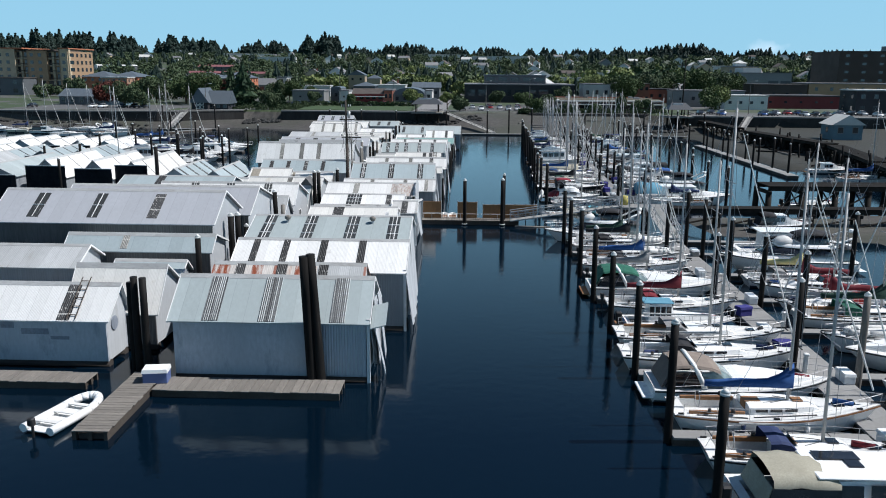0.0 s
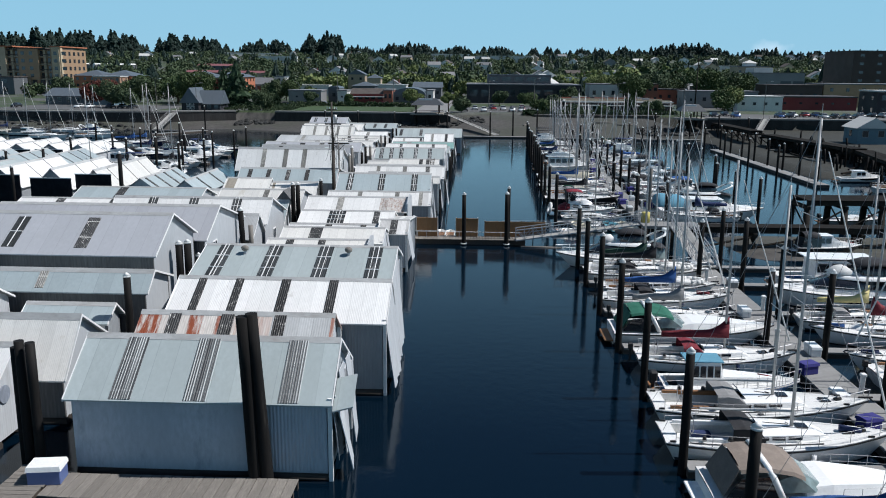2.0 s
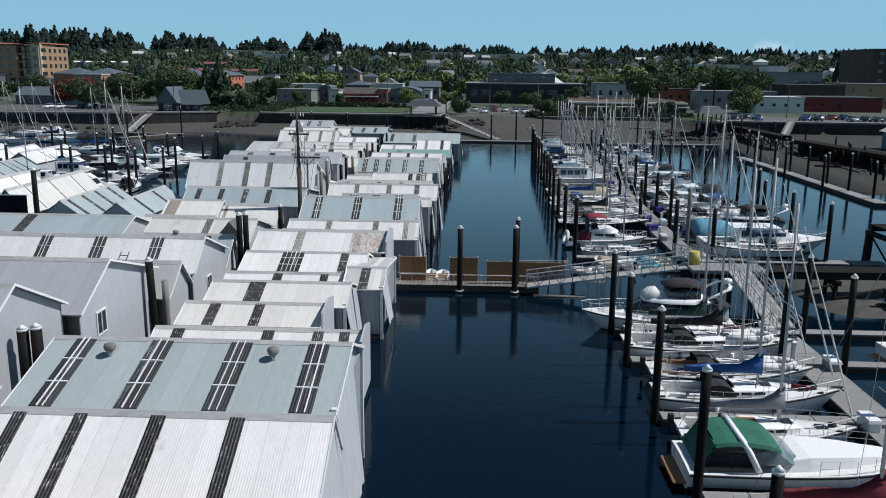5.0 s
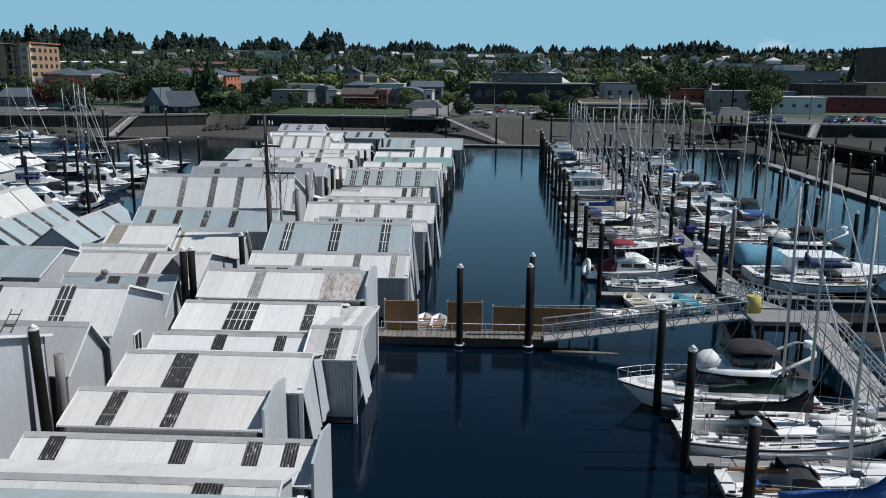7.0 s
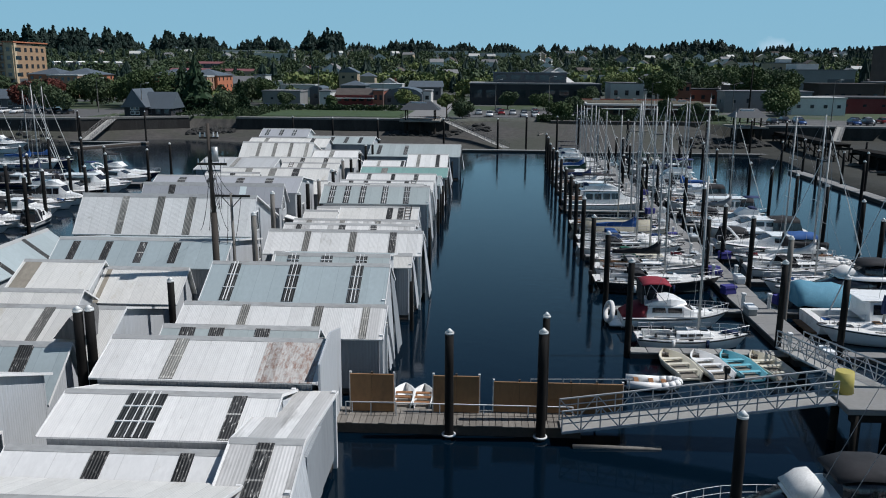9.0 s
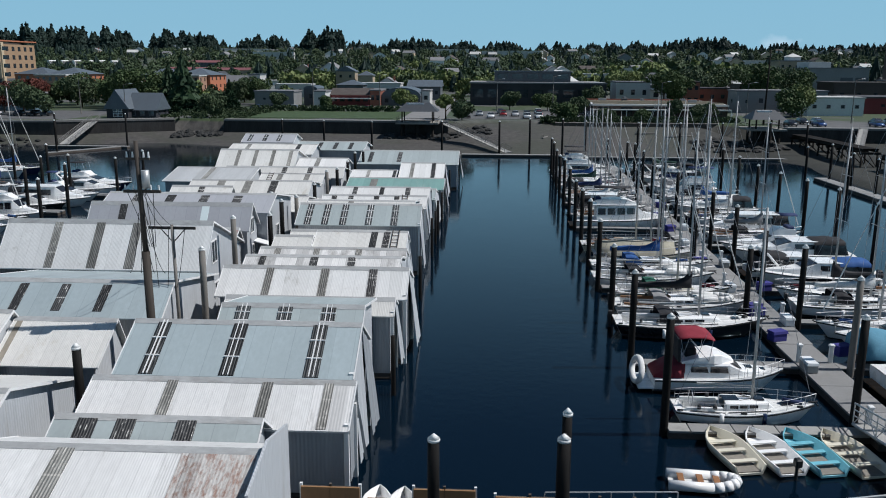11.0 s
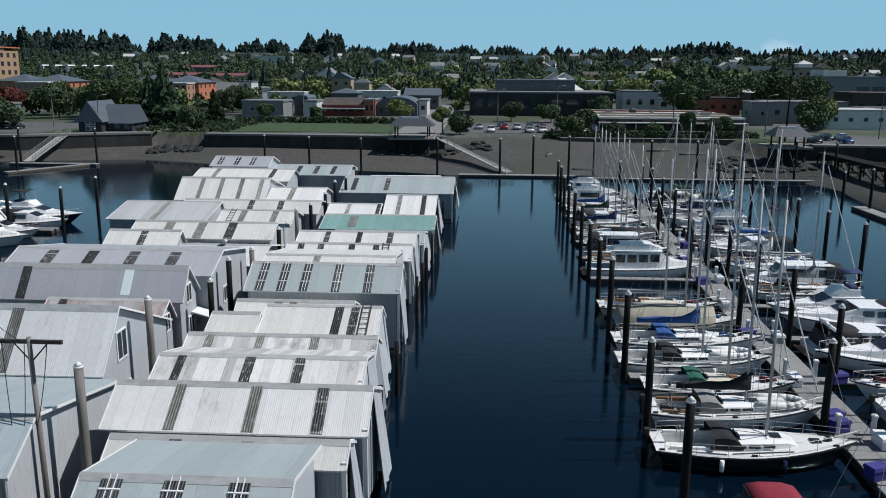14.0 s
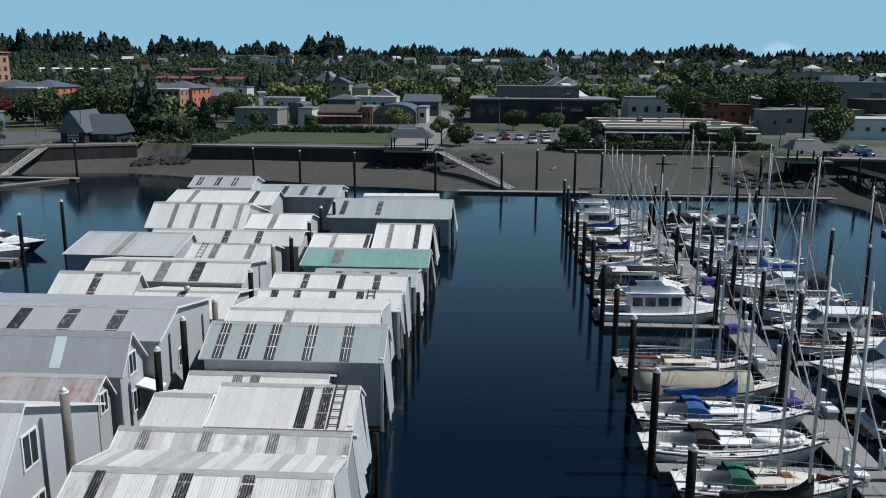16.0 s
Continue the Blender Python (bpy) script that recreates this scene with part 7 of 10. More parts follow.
motorboat(10.35, 150.9, 10.4, 1, "white", "black", True, house="trawler", label="white trawler with row of windows and black bimini")
for kind, by, bl, hullc, cov, ex in (("s", 154.3, 8.8, "white", "black", ""), ("m", 158.7, 8.8, "white", "black", ""), ("s", 162.2, 8.6, "navy", "white", ""), ("s", 166.7, 8.8, "white", "", "black"), ("s", 170.2, 8.4, "cream", "navy", ""),
                                     ("m", 174.8, 8.6, "white", "black", "arch"), ("s", 178.2, 8.6, "white", "forest", ""), ("s", 182.8, 8.6, "white", "blue", "grey"), ("s", 186.2, 8.4, "white", "", ""), ("m", 190.8, 8.8, "white", "", "fly"),
                                     ("s", 194.1, 8.4, "white", "black", ""), ("m", 198.6, 9.2, "white", "black", "fly")):
    bx = 9.35 + row_x(by)
    if kind == "s":
        sailboat(bx, by, bl, 1, hullc, cov, ex)
    else:
        motorboat(bx, by, bl, 1, hullc, cov, ex == "fly", ex == "arch", house="trawler" if ex != "arch" else "cruiser")
# dinghies on the striped float
M_TURQ = surf("turquoise_paint", (0.16, 0.46, 0.55), 0.5, var=0.15, stain=(0.45, 0.55, 0.55), stain_at=0.62)
for dx, dcol, lab, infl in ((10.6, M_CREAMGEL, "pale yellow rowing dinghy on the striped float", False), (12.4, M_GEL, "white dinghy with a small motor on the striped float", False),
                            (14.1, M_TURQ, "turquoise rowing dinghy on the striped float", False), (15.8, M_CREAMGEL, "cream rowing dinghy on the striped float", False)):
    dinghy(dx + 1.2, 94.7, 3.8, 101, dcol, lab, infl, 0.02, dx == 12.4, dcol)

# ---- boats on the outer side of the walkway ----
OUTER = (
    ("s", 27.64, 9.6, "white", "blue", ""), ("s", 30.08, 9.0, "white", "", "grey"), ("m", 35.18, 10.2, "white", "", ""), ("s", 37.62, 9.2, "white", "navy", ""),
    ("m", 42.72, 11.0, "white", "", ""), ("s", 45.61, 10.2, "white", "blue", ""), ("s", 50.93, 10.4, "white", "forest", "green"), ("s", 53.60, 8.6, "white", "red", "scarlet"),
    ("s", 58.69, 8.6, "white", "red", "red"), ("s", 61.77, 8.0, "white", "yellow", ""), ("m", 67.49, 11.5, "white", "", ""), ("s", 101.68, 8.8, "white", "navy", ""),
    ("m", 104.2, 12.2, "white", "", ""), ("m", 109.35, 10.4, "white", "", ""), ("s", 112.07, 9.0, "white", "", "navy"), ("s", 116.97, 9.8, "white", "white", ""),
    ("s", 119.82, 9.6, "white", "black", ""), ("m", 124.86, 9.6, "white", "blue", ""), ("m", 127.15, 8.8, "white", "black", ""), ("m", 132.16, 10.8, "white", "black", ""),
    ("m", 134.88, 9.4, "white", "navy", ""), ("s", 139.60, 9.2, "white", "grey", "black"), ("m", 142.06, 9.4, "white", "black", ""), ("s", 146.74, 9.6, "white", "", "navy"),
    ("s", 149.40, 9.0, "navy", "white", ""), ("m", 154.03, 9.6, "white", "black", ""), ("s", 156.66, 9.0, "white", "blue", ""), ("s", 161.25, 9.8, "white", "", ""),
    ("m", 163.64, 8.8, "white", "navy", ""), ("s", 168.19, 9.0, "white", "black", ""), ("s", 170.56, 8.8, "white", "navy", "grey"), ("m", 175.06, 9.4, "navy", "black", ""),
    ("s", 177.62, 9.0, "cream", "tan", ""), ("m", 181.86, 9.8, "white", "black", ""), ("s", 184.40, 8.6, "white", "", ""), ("s", 188.60, 9.0, "white", "forest", ""),
    ("m", 191.12, 9.0, "white", "black", ""), ("m", 195.28, 9.2, "white", "grey", ""), ("s", 197.77, 9.0, "white", "black", ""))
BERTH_OLD = (95.0, 98.42, 106.41, 114.00, 121.66, 129.20, 136.45, 143.62, 150.95, 157.98, 164.95, 171.85, 178.68, 185.45)
BERTH_NEW = (95.2, 98.6, 107.4, 115.9, 124.0, 132.0, 140.1, 148.2, 156.3, 164.3, 172.3, 180.3, 188.3, 196.3)
for i, (kind, by, bl, hullc, cov, dod) in enumerate(OUTER):
    if by > 190:
        continue
    if by > 95:
        by = float(np.interp(by, BERTH_OLD, BERTH_NEW))
    out_x = 21.7 + bl + row_x(by)
    way = -1 if i % 3 else 1
    if kind == "s" and by > 60:
        dod = dod or ("black", "grey", "navy", "black")[i % 4]
    bx = out_x if way < 0 else 21.9 + row_x(by)
    if kind == "s":
        sailboat(bx, by, bl, way, hullc, cov, dod, k=i, dinghy=(i % 5 == 0), jib="white" if i % 4 else "")
    else:
        if i == 12:
            motorboat(bx, 104.4, bl, 1, hullc, "", house="saloon", label="large white saloon cruiser with raked dark side windows")
            continue
        if i in (2, 10, 13, 21, 31, 36):
            sport_cruiser(bx, by, bl, way, "white sports cruiser with flybridge moored at the dock")
            continue
        motorboat(bx, by, bl, way, hullc, cov, fly=(i % 4 == 0), arch=(i % 3 == 0), house="trawler" if i % 6 == 4 else "cruiser", cover=dod, k=i)
motorboat(24.38, 72.58, 11.5, 1, "white", "", False, False, house="trawler", label="large white cabin cruiser beyond the walkway")
bm = BM()
rg = []
for i in range(8):
    f = i / 7
    sag = 0.12 * math.sin(5.0 * f) + 0.1 * math.sin(11.0 * f)
    rg.append([(3.8 * f, yy * (1.0 + 0.05 * math.sin(7 * f + yy)), zz + (sag if zz > 0.9 else 0.5 * sag)) for yy, zz in ((-1.45, 0.0), (-1.3, 0.75), (-0.6, 1.25), (0.0, 1.42), (0.6, 1.25), (1.3, 0.75), (1.45, 0.0))])
loft(bm, rg, close=False, cap=(True, False))
solid("tarpaulin", bm, CLOTH["teal"], "sky-blue tarpaulin draped over a moored boat's cockpit", "tarpaulin", loc=(22.1, 108.4, 0.85))
motorboat(30.2, 84.2, 6.2, 1, "black", "black", label="dark work boat under a black canopy on the mud").location.z = 0.45


# ---- covered slips and boats beyond the boathouses ----
M_DARKTARP = canvas("black_tarp", (0.012, 0.014, 0.022))


def covered_slip(xc, y0, y1, w, ze, zr, roof, label, curtain=0.0, bands=""):
    """A gabled slip cover with its ridge along y; curtain: the top of the black sheet hung over its near end, 0 for none."""
    n = (y1 - y0) / 2
    ym = (y0 + y1) / 2
    ob = boathouse(xc - n, xc + n, ym - w / 2, ym, ym + w / 2, ze, zr, roof, "grey" if curtain else "white", bands, label, "", -90, trim=False, both=True)
    if curtain:
        bm = BM()
        rows = []
        for zz, sway in ((0.15, 0.5), (1.4, 0.3), (2.8, 0.12), (curtain, 0.0)):
            rows.append([bm.verts.new((n + 0.30 + sway * 0.25 * (1 + math.sin(1.7 * k + xc)), -w / 2 - 0.1 + (w + 0.2) * k / 10, zz)) for k in range(11)])
        for a, b in zip(rows, rows[1:]):
            for k in range(10):
                bm.faces.new((a[k], a[k + 1], b[k + 1], b[k]))
        g = bmesh.ops.solidify(bm, geom=bm.faces[:], thickness=0.06)
        part("front_curtain", bm, M_DARKTARP, ob, "black curtain hung over the front")
        bm = BM()
        box(bm, n + 0.26, n + 0.36, -w / 2 - 0.15, w / 2 + 0.15, curtain - 0.02, curtain + 0.08)
        part("curtain_rail", bm, M_TRIM, ob)
    return ob


covered_slip(-57.4, 102.3, 116.5, 5.2, 3.0, 5.3, "white", "white-roofed covered slip with a black front curtain", 4.4, "0.3 0.12 d 0.6 0.12 d")
covered_slip(-50.6, 101.6, 115.5, 4.8, 3.0, 5.3, "white", "white-roofed covered slip with a black curtain and seams", 4.15, "0.3 0.12 d 0.6 0.12 d")
covered_slip(-45.9, 102.6, 118.0, 4.2, 2.9, 5.1, "cream", "cream-roofed covered slip with a tall black curtain", 4.55, "0.2 0.14 d 0.5 0.14 d 0.8 0.14 d")
covered_slip(-39.2, 100.0, 111.2, 4.8, 2.8, 4.5, "blue", "grey-blue covered slip with dark roof bands", 0, "0.15 0.5 d 0.4 0.5 d 0.65 0.5 d 0.9 0.5 d")
covered_slip(-34.7, 102.0, 114.0, 3.9, 2.6, 4.05, "blue", "low grey-blue covered slip with dark roof bands", 0, "0.3 0.5 d 0.7 0.5 d")
covered_slip(-64.0, 101.0, 117.0, 6.2, 3.2, 4.7, "grey", "grey tarpaulin covered slip", 3.3)
covered_slip(-73.0, 106.0, 120.0, 5.6, 3.2, 4.6, "ribgrey", "grey ribbed covered slip with open front", 3.4)
for k, (xc, y0, rf) in enumerate(((-76.0, 124.5, "blue"), (-70.5, 125.5, "blue"), (-64.8, 126.5, "blue"), (-83.0, 127.0, "white"), (-89.0, 126.0, "white"))):
    covered_slip(xc, y0, y0 + 12.5, 5.0, 2.7, 4.1, rf, ("grey-blue" if rf == "blue" else "white") + " covered slip with dark seams in a row", 3.2 if k % 2 else 0, "0.2 0.3 d 0.45 0.3 d 0.7 0.3 d")
for k, xc in enumerate((-92.0, -86.5, -81.0, -75.4, -70.0)):
    covered_slip(xc, 147.5 + 0.5 * (k % 2), 161.5, 4.8, 2.4, 3.9, "white", "white covered slip in the back row", 2.9 if k in (2, 3) else 0, "0.3 0.14 d 0.65 0.14 d")
boathouse(-42.5, -29.2, 89.5, 92.9, 96.4, 3.3, 4.5, "blue", "white", "0.35 0.9 d", "blue-grey boathouse in the outer row", "")
boathouse(-45.0, -31.6, 82.5, 85.6, 88.8, 3.3, 4.4, "white", "white", "0.3 0.8 d 0.7 0.8 d", "white boathouse in the outer row", "")
boathouse(-56.0, -41.5, 66.0, 70.0, 74.0, 3.6, 5.0, "ribgrey", "white", "", "galvanised boathouse at the outer edge", "")
boathouse(-50.0, -37.5, 56.5, 60.0, 63.5, 3.4, 4.6, "cream", "white", "", "cream boathouse at the outer edge", "")

for yy in (138.3, 153.4, 166.2):
    slab_dock(-66.0, -48.9, yy - 0.9, yy + 0.9, "long concrete float beyond the boathouses", 0.42, 8)
LEFT = (
    ("m", -59.9, 172.0, 11.4, 0, "navy", "", True), ("m", -58.6, 159.0, 10.6, 0, "white", "black", False), ("m", -57.8, 162.9, 8.8, 2, "white", "navy", True), ("m", -57.6, 169.0, 8.8, 0, "white", "black", False),
    ("m", -57.9, 156.3, 8.4, -2, "black", "black", False), ("m", -57.2, 149.4, 8.6, 0, "white", "black", True), ("s", -57.6, 146.0, 8.8, 1, "white", "black", False), ("m", -57.0, 141.6, 8.8, 0, "white", "black", False),
    ("m", -55.4, 134.6, 7.6, 3, "white", "black", False), ("m", -55.8, 131.4, 7.8, 0, "white", "navy", True), ("s", -71.5, 170.4, 9.2, 0, "white", "navy", False), ("m", -69.0, 163.2, 8.6, 0, "navy", "black", False),
    ("m", -66.8, 141.9, 8.2, 0, "white", "navy", False), ("m", -66.9, 149.8, 8.6, 0, "white", "black", True), ("s", -66.6, 134.9, 8.6, 0, "cream", "black", False), ("m", -47.9, 134.0, 5.6, 95, "white", "black", False),
    ("s", -81.5, 184.0, 10.8, 0, "white", "blue", False), ("s", -80.0, 188.0, 9.8, 3, "navy", "blue", False), ("m", -105.6, 218.5, 10.2, 3, "white", "black", True), ("m", -120.0, 213.0, 9.6, 0, "white", "black", False),
    ("s", -114.0, 222.5, 10.2, 0, "white", "", False), ("s", -128.0, 215.0, 10.0, 8, "cream", "navy", False), ("s", -126.0, 222.0, 10.0, 0, "white", "", False), ("m", -137.0, 219.0, 9.0, 0, "white", "black", True),
    ("s", -100.5, 208.0, 9.4, 0, "white", "navy", False), ("s", -110.0, 204.0, 9.6, 0, "white", "", False))
for i, (kind, bx, by, bl, tn, hullc, cov, fly) in enumerate(LEFT):
    if kind == "s":
        sailboat(bx, by, bl, 1, hullc, cov, "", k=i, tilt=tn, group="moored boats beyond the boathouses", mast=11.5 + (i % 4) * 0.7)
    else:
        motorboat(bx, by, bl, 1, hullc, cov, fly, arch=(i % 3 == 0), house="trawler" if i % 4 == 1 else "cruiser", k=i, tilt=tn, group="moored boats beyond the boathouses")
for i, (px_, py_) in enumerate(((-48.1, 138.3), (-48.0, 153.4), (-47.9, 166.2), (-57.4, 138.4), (-58.3, 153.3), (-58.0, 166.3), (-66.6, 138.3), (-66.5, 153.5), (-66.6, 166.2), (-53.0, 139.6), (-53.5, 154.6),
                                (-53.6, 165.0), (-72.4, 166.4), (-47.0, 145.7), (-46.0, 131.0), (-54.2, 99.6), (-47.9, 174.8), (-62.0, 175.2), (-70.2, 180.6), (-83.0, 182.0), (-60.5, 118.4), (-68.0, 122.0))):
    pile(px_, py_, 5.6 + 0.4 * math.sin(i * 2.3))
pile(-41.3, 99.6, 7.4, 0.24)

# ---- utility poles between the rows ----
M_POLE = surf("utility_pole_wood", (0.05, 0.04, 0.032), 0.85, var=0.3, stretch=(3, 3, 0.2), bump=0.3)


def wire(name, pts, parent, r=0.018):
    bm = BM()
    ring = [(r, 0, 0), (0, r, 0), (-r, 0, 0), (0, -r, 0)]
    loft(bm, [[Vector(p) + Vector(o) for o in ring] for p in pts])
    return part(name, bm, M_BLACK, parent)


def sagging(p, q, sag, n=8):
    p, q = Vector(p), Vector(q)
    return [p.lerp(q, i / n) - Vector((0, 0, sag * 4 * (i / n) * (1 - i / n))) for i in range(n + 1)]


up = thing("utility_pole", -16.85, 101.8, -0.4, 0, "brown utility pole with crossarm, transformer and hanging wires", "utility pole", "utility poles")
bm = BM()
rod(bm, (0.02, 0, -1), (0, 0, 8.2), 0.24, 0.2, n=10)
part("lower_sleeve", bm, M_POLE, up)
bm = BM()
rod(bm, (0, 0, 8.15), (-0.1, 0, 13.8), 0.15, 0.11, n=8)
part("pole", bm, M_POLE, up)
bm = BM()
box(bm, -0.9, 1.0, -0.06, 0.06, 11.2, 11.35)
part("crossarm", bm, M_POLE, up)
bm = BM()
rod(bm, (0.33, -0.15, 11.45), (0.33, -0.15, 12.35), 0.2, 0.2, n=12)
part("transformer", bm, M_PILE_STEEL, up, "grey cylindrical transformer")
bm = BM()
box(bm, -0.65, 0.55, -0.05, 0.05, 12.85, 12.97)
part("crossarm", bm, M_POLE, up)
for sx in (-0.6, -0.3, 0.25, 0.5):
    bm = BM()
    rod(bm, (sx, 0, 12.97), (sx, 0, 13.25), 0.06, 0.04, n=6)
    part("insulator", bm, M_TRIM, up)
for sx in (-0.8, -0.4, 0.5, 0.9):
    bm = BM()
    rod(bm, (sx, 0, 11.35), (sx, 0, 11.6), 0.05, 0.04, n=6)
    part("insulator", bm, M_TRIM, up)
for k, sx in enumerate((-0.7, -0.3, 0.2, 0.6)):
    wire("hanging_wire", sagging((sx, 0, 11.2), (0.2 + 0.1 * k, 0.1, 8.4), -0.1) , up)
    wire("hanging_wire", sagging((0.25 * sx, -0.1, 10.2), (1.4 * sx, 0.2, 7.0), 0.6), up)
up2 = thing("utility_pole", -16.7, 105.3, 0, 0, "slim grey utility pole with a wide crossarm", "utility pole", "utility poles")
bm = BM()
rod(bm, (0, 0, -1), (-0.1, 0, 8.5), 0.13, 0.09, n=8)
part("pole", bm, M_PILE_GREY, up2)
bm = BM()
box(bm, -1.4, 1.2, -0.06, 0.06, 8.25, 8.4)
part("crossarm", bm, M_POLE, up2)
bm = BM()
for sx in (-0.7, 0.6):
    rod(bm, (sx, 0, 8.25), (-0.08, 0, 7.5), 0.03, n=4)
part("brace", bm, M_POLE, up2)
for k in range(3):
    wire("hanging_wire", sagging((-1.2 + 0.9 * k, 0, 8.4), (-0.6 + 0.1 * k, -2.6, 10.9), 0.7), up2)
    wire("hanging_wire", sagging((-1.2 + 0.9 * k, 0, 8.3), (-0.9 + 0.5 * k, -0.4, 5.0), 0.3), up2)

# ---- roof furniture ----
def ladder(x, y0, z0, y1, z1, w, label, mat=None, n=9):
    ob = thing("ladder", x, y0, z0, 0, label, "ladder", "roof ladders")
    d = Vector((0, y1 - y0, z1 - z0))
    for sx in (-w / 2, w / 2):
        bm = BM()
        rod(bm, (sx, 0, 0), d + Vector((sx, 0, 0)), 0.035, n=4)
        part("rail", bm, mat or M_ALU, ob)
    for i in range(n):
        c = d * ((i + 0.5) / n)
        bm = BM()
        rod(bm, c + Vector((-w / 2, 0, 0)), c + Vector((w / 2, 0, 0)), 0.028, n=4)
        part("rung", bm, mat or M_ALU, ob)


def turbine(x, y, z, label="round dark roof turbine vent", mat=None):
    ob = thing("roof_vent", x, y, z, 0, label + " on the boathouse roof", "roof vent", "roof vents")
    bm = BM()
    rod(bm, (0, 0, -0.15), (0, 0, 0.18), 0.1, n=10)
    part("neck", bm, M_ALU, ob)
    bm = BM()
    rg = []
    for a, r in ((0.14, 0.13), (0.2, 0.2), (0.32, 0.23), (0.42, 0.18), (0.47, 0.05)):
        rg.append([(r * math.cos(2 * math.pi * i / 14) * (1 + 0.06 * (i % 2)), r * math.sin(2 * math.pi * i / 14) * (1 + 0.06 * (i % 2)), a) for i in range(14)])
    loft(bm, rg)
    part("cowl", bm, mat or M_PILE_STEEL, ob)


def roof_ladder(x, y0, yr, ze, zr, label, w=0.45, a=0.0, b=1.0, over=0.18):
    """A ladder lying on a near roof slope from the eave (y0, ze) towards the ridge (yr, zr)."""
    ya, yb = y0 - over, yr
    za = ze - over * (zr - ze) / (yr - y0)
    p = lambda f: (ya + (yb - ya) * f, za + (zr - za) * f + 0.09)
    (y_a, z_a), (y_b, z_b) = p(a), p(b)
    ladder(x, y_a, z_a, y_b, z_b, w, label, M_BEAM, max(5, int((y_b - y_a) / 0.42)))


roof_ladder(-23.41, 40.33, 42.35, 2.97, 4.55, "dark ladder lying up the white roof", 0.5, 0.02, 1.12)
roof_ladder(-22.30, 72.74, 74.96, 3.31, 4.94, "dark ladder lying on the weathered roof", 0.5, 0.0, 1.2)
roof_ladder(-6.35, 120.52, 123.15, 3.70, 4.70, "dark ladder lying on the off-white roof", 0.5)
roof_ladder(-7.43, 139.96, 141.64, 3.70, 4.60, "dark ladder lying on the white roof end", 0.5)
roof_ladder(-24.39, 152.86, 155.61, 3.85, 4.85, "dark ladder lying on the off-white roof", 0.5)
for tx in (-14.08, -7.76):
    turbine(tx, 55.15, 6.06, "small brown roof turbine vent", M_PILE_GREY)
turbine(-23.16, 86.39, 4.17, "small grey roof vent", M_PILE_GREY)
turbine(-20.5, 140.2, 4.6, "round vent hood")


# ---- shore structures ----
LAND = 4.7
M_WALLDARK = surf("seawall_dark_timber", (0.035, 0.032, 0.03), 0.85, var=0.4, stretch=(1, 1, 0.3), ribs="xy", pitch=0.5, bump=0.3)
M_CAPSTONE = surf("seawall_cap_concrete", (0.19, 0.185, 0.175), 0.8, var=0.15)
M_WOODDECK = surf("boardwalk_grey", (0.26, 0.24, 0.21), 0.8, var=0.2, stretch=(4, 0.4, 1))
M_SLATE = surf("roof_slate_grey", (0.095, 0.115, 0.135), 0.5, var=0.15, stretch=(1, 0.2, 1))
M_ASPHALT = surf("asphalt", (0.10, 0.10, 0.10), 0.85, var=0.2, stain=(0.16, 0.16, 0.155), stain_at=0.6)
M_ROAD = surf("road_concrete_pale", (0.22, 0.215, 0.21), 0.85, var=0.15)
M_LAWN = surf("lawn_grass", (0.044, 0.08, 0.023), 0.9, var=0.4, fine=3.0, stain=(0.072, 0.10, 0.035), stain_at=0.6, bump=0.3)
M_RIPRAP = surf("dark_rubble", (0.03, 0.03, 0.028), 0.9, var=0.5, bump=0.6)


def seawall(pts, label, z0=0.8, z1=4.9):
    ob = thing("seawall", 0, 0, 0, 0, label, "seawall", kind="structure")
    for (xa, ya), (xb, yb) in zip(pts, pts[1:]):
        d = Vector((xb - xa, yb - ya, 0))
        nrm = Vector((-d.y, d.x, 0)).normalized() * 0.5
        a, b = Vector((xa, ya, 0)), Vector((xb, yb, 0))
        bm = BM()
        hexa(bm, [a + Vector((0, 0, z0 - 3)), b + Vector((0, 0, z0 - 3)), b + nrm * 4 + Vector((0, 0, z0 - 3)), a + nrm * 4 + Vector((0, 0, z0 - 3)),
                  a + Vector((0, 0, z1 - 0.4)), b + Vector((0, 0, z1 - 0.4)), b + nrm * 4 + Vector((0, 0, z1 - 0.4)), a + nrm * 4 + Vector((0, 0, z1 - 0.4))])
        part("wall", bm, M_WALLDARK, ob, "dark timber seawall face")
        bm = BM()
        m = nrm.normalized() * -0.12
        hexa(bm, [a + m + Vector((0, 0, z1 - 0.4)), b + m + Vector((0, 0, z1 - 0.4)), b + nrm * 6 + Vector((0, 0, z1 - 0.4)), a + nrm * 6 + Vector((0, 0, z1 - 0.4)),
                  a + m + Vector((0, 0, z1)), b + m + Vector((0, 0, z1)), b + nrm * 6 + Vector((0, 0, z1)), a + nrm * 6 + Vector((0, 0, z1))])
        part("cap", bm, M_CAPSTONE, ob, "pale concrete cap and walk")
    return ob


seawall(((-150, 240.5), (-120, 240), (-97, 243), (-73.5, 254.5)), "dark seawall with a pale concrete cap")
seawall(((-61, 252.5), (-40, 252), (-8, 251)), "dark seawall below the lawn with pale cap")
seawall(((58, 240.5), (75, 239), (120, 237), (160, 238)), "dark seawall at the far wharf")


def sheet(name, x0, x1, y0, y1, z, mat, label, cat):
    bm = BM()
    box(bm, x0, x1, y0, y1, z - 0.15, z)
    return solid(name, bm, mat, label, cat, kind="structure")


